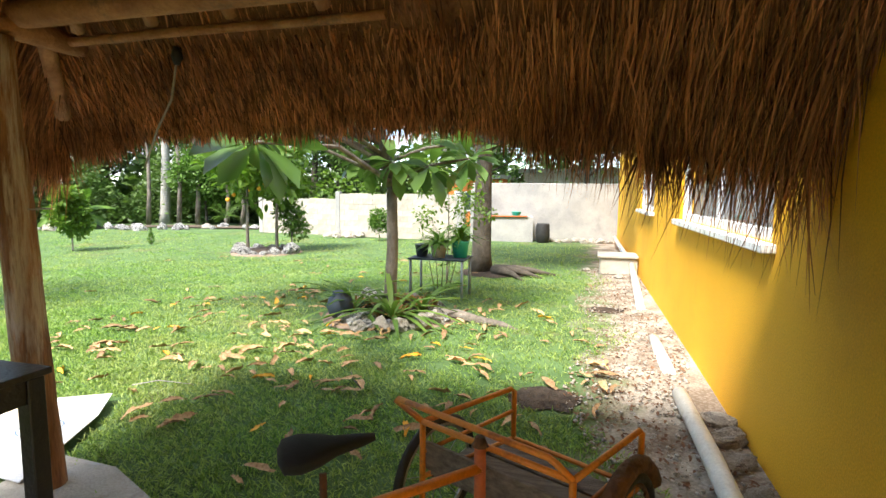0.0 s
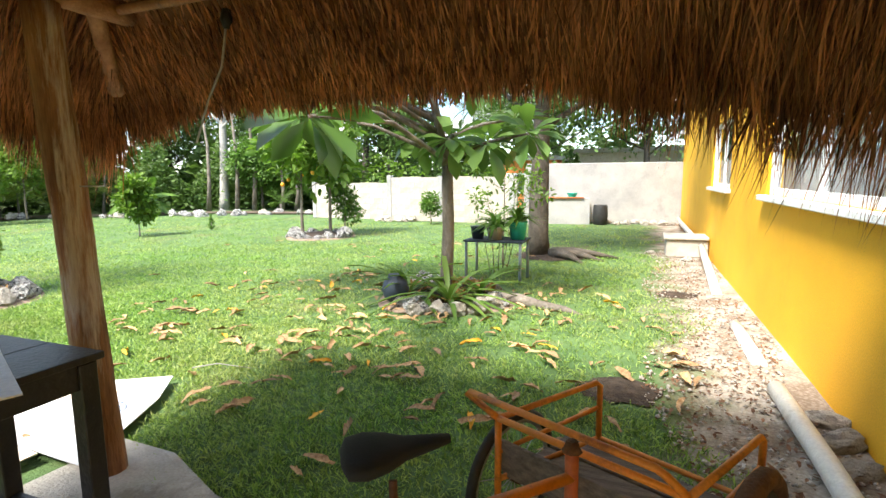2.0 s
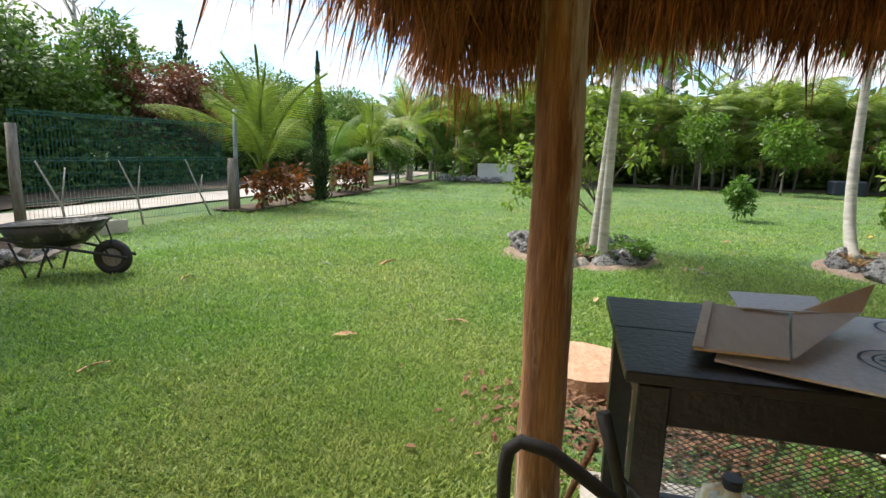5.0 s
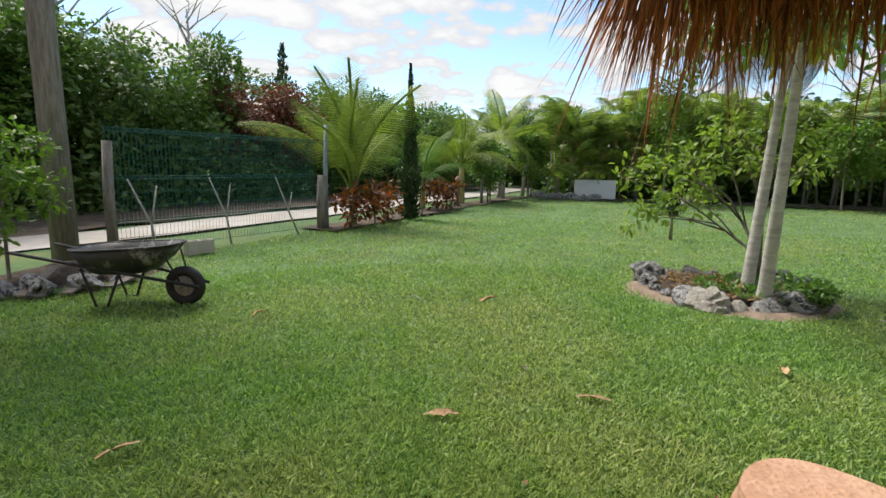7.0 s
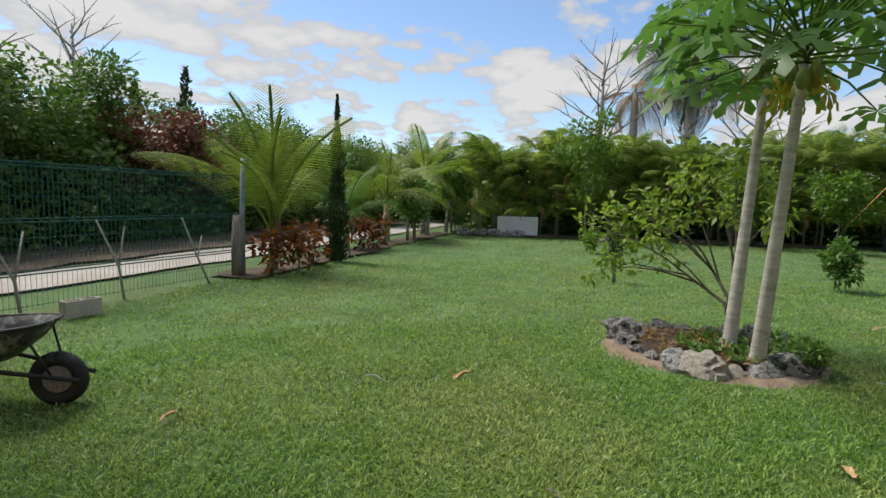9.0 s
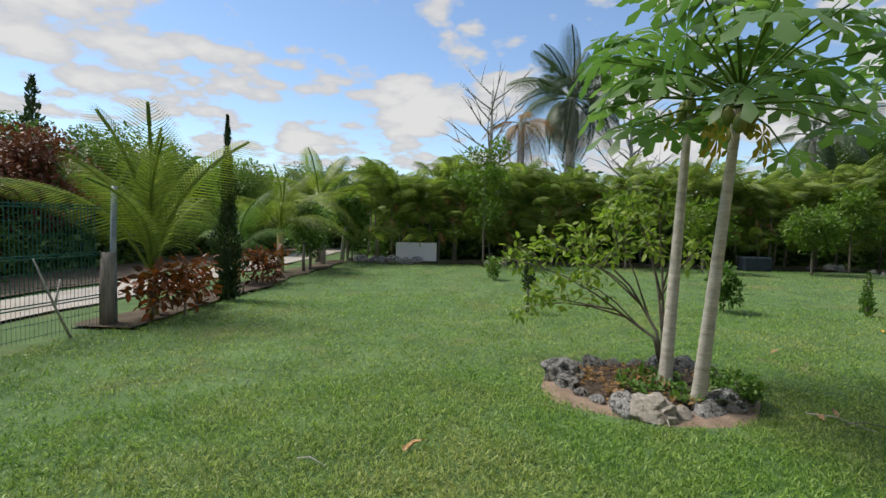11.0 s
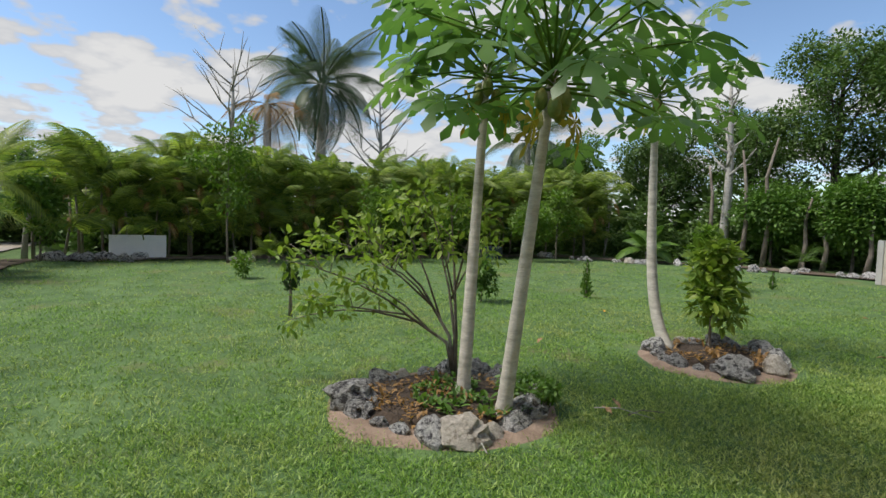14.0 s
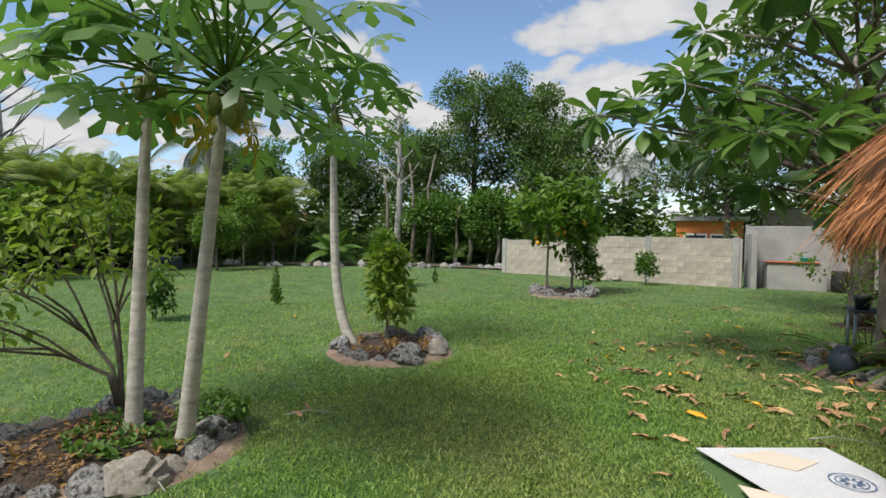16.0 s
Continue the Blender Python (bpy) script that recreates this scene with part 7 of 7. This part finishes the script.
def drop_leaf(x, y, s, yellow=False):
    ob = new("fallen_leaf", (YL if yellow else LEAVES)[int(g.integers(2 if yellow else 7))])
    ob.matrix_world = Matrix.Translation((x, y, 0.025)) @ Matrix.Rotation(g.random() * 6.28, 4, "Z") @ Matrix.Rotation(g.normal() * 0.2, 4, "X") @ Matrix.Diagonal((s, s, s, 1))
    tagged(ob, "fallen yellow leaf on the grass" if yellow else "curled dry brown leaf on the grass", "leaf", "fallen leaves")


for k in range(285):
    a, r = g.random() * 6.28, 3.6 * g.random() ** 0.7
    x, y = -2.3 + r * math.cos(a) * 0.9, 7.0 + r * math.sin(a) * 0.85
    if x < 0.9 and not (-2.6 < x and y < 4.4):
        drop_leaf(x, y, 0.12 + 0.14 * g.random(), g.random() < 0.05)
for k in range(45):
    drop_leaf(-3.5 + g.normal() * 2.2, 11.0 + g.normal() * 2.2, 0.13 + 0.1 * g.random(), g.random() < 0.1)
for x, y, yl in ((-2.18, 5.84, True), (-0.28, 6.84, True), (-2.5, 5.16, False), (-2.42, 6.05, False), (-10.9, 7.44, True), (-4.3, 1.5, False), (-5.3, 2.5, False), (-7.0, 3.65, False), (-6.9, 3.75, False), (-6.05, 0.1, False), (-3.7, 0.6, False), (-2.9, -0.5, False), (-4.15, 7.0, True), (-3.3, 6.1, True), (-4.9, -1.5, False), (-9.2, 4.6, False)):
    drop_leaf(x, y, 0.19, yl)

# twigs on the lawn
for k, (x, y, a, ln) in enumerate(((-7.0, 3.55, 0.6, 0.5), (-6.75, 3.7, 1.3, 0.35), (-6.6, 2.2, 2.7, 0.55), (-7.6, -1.6, 0.2, 0.3), (-5.9, -0.6, 1.1, 0.25), (-4.6, 0.9, 0.5, 0.2), (-3.0, 5.4, 0.3, 0.5), (-1.2, 5.9, 2.2, 0.4))):
    tw = thing("twig", "thin dry twig lying on the grass", "twig", (x, y, 0.04), "twigs on the lawn")
    dx, dy = math.cos(a) * ln, math.sin(a) * ln
    part("twig_stem", tube_mesh([(x, y, 0.035), (x + dx * 0.4 - dy * 0.08, y + dy * 0.4 + dx * 0.08, 0.06), (x + dx, y + dy, 0.04)], [0.006, 0.005, 0.003], 5), M_PLANK if k % 2 else M_PALMT, tw)

# litter and pebbles of the earth strip
g2 = np.random.default_rng(540)
n_ = 5200
yy = 3.9 + 10.0 * g2.random(n_) ** 1.4
xx_ = 0.55 + 1.0 * g2.random(n_) + 0.15 * np.sin(yy * 1.7)
ok_ = xx_ < 1.57
Pp = np.stack([xx_, yy, np.full(n_, 0.02)], axis=1)[ok_]
Dp = g2.normal(size=(len(Pp), 3)) * [1, 1, 0.35]
half = len(Pp) // 2
tagged(part("leaf_litter", np_mesh("leaf_litter", *spread(*LEAF, Pp[:half], frames_along(Dp[:half]), 0.02 + 0.04 * g2.random(half))), M_CHIP), "small brown leaf litter on the earth strip", "leaf litter", kind="stuff")
peb = (np.array([[1, 0, 0], [-1, 0, 0], [0, 1, 0], [0, -1, 0], [0, 0, 0.8], [0, 0, -0.5]], float), np.array([[0, 2, 4], [2, 1, 4], [1, 3, 4], [3, 0, 4], [2, 0, 5], [1, 2, 5], [3, 1, 5], [0, 3, 5]]))
tagged(part("gravel", np_mesh("gravel", *spread(*peb, Pp[half:], frames_along(Dp[half:]), 0.006 + 0.018 * g2.random(len(Pp) - half) ** 2)), M_ROCKL), "pale loose gravel along the house wall", "gravel", kind="stuff")
for cx, cy, rr in ((0.28, 6.15, 0.3), (-1.25, 12.5, 0.75), (0.85, 9.6, 0.25)):
    bm = bmesh.new()
    ring = [bm.verts.new((cx + rr * (1 + 0.3 * noise.noise(Vector((math.cos(a) * 1.7, math.sin(a) * 1.7, cx)))) * math.cos(a), cy + rr * 0.8 * (1 + 0.3 * noise.noise(Vector((math.cos(a) * 1.7, math.sin(a) * 1.7, cx)))) * math.sin(a), 0.012)) for a in np.linspace(0, 6.2832, 33)[:-1]]
    ctr = bm.verts.new((cx, cy, 0.045))
    for i in range(32):
        bm.faces.new((ring[i], ring[(i + 1) % 32], ctr))
    bm.normal_update()
    tagged(part("soil_patch", bm, M_SOIL), "patch of bare dark soil in the lawn", "soil", kind="structure")

# frayed rope by the corner post
rp = thing("hanging_rope", "thin frayed rope tied under the thatch", "rope", (-1.4, 4.3, 2.2))
part("rope", tube_mesh([(-1.55, 4.45, 2.33), (-1.62, 4.47, 2.1), (-1.75, 4.5, 1.95), (-1.95, 4.6, 1.75)], 0.006, 6), M_PALMT, rp)
part("knot", tube_mesh([(-1.55, 4.45, 2.36), (-1.555, 4.45, 2.31), (-1.56, 4.452, 2.27)], [0.02, 0.03, 0.012], 8), M_RUBBER, rp)
part("wire_tie", tube_mesh([(PB[0] + 0.094 * math.cos(a), PB[1] + 0.094 * math.sin(a), 1.52) for a in np.linspace(0, 6.2832, 25)], 0.004, 5), M_STEEL, palapa)

# ---- blocks of the boundary wall ----
bm = bmesh.new(); box(bm, (0.003, 0.004, 0.003), (0.397, 0.146, 0.197), bevel=0.004)
block_me = bpy.data.meshes.new("block"); bm.to_mesh(block_me); bm.free(); block_me.materials.append(M_BLOCK)
g = np.random.default_rng(530)
for row in range(8):
    xx = -0.2 * (row % 2)
    while xx < WL - 0.05:
        h = 7 if xx < 3.5 else 8
        skip = row == h - 1 and noise.noise(Vector((xx * 0.9, 4.2, 0))) < -0.05
        if row < h and xx >= 0 and xx + 0.4 <= WL + 0.02 and not skip:
            ob = new("block", block_me)
            ob.matrix_world = WM @ Matrix.Translation((xx, g.normal() * 0.003, row * 0.2))
            ob.parent = bw
            ob.matrix_parent_inverse = Matrix.Translation(-A0)
        xx += 0.4
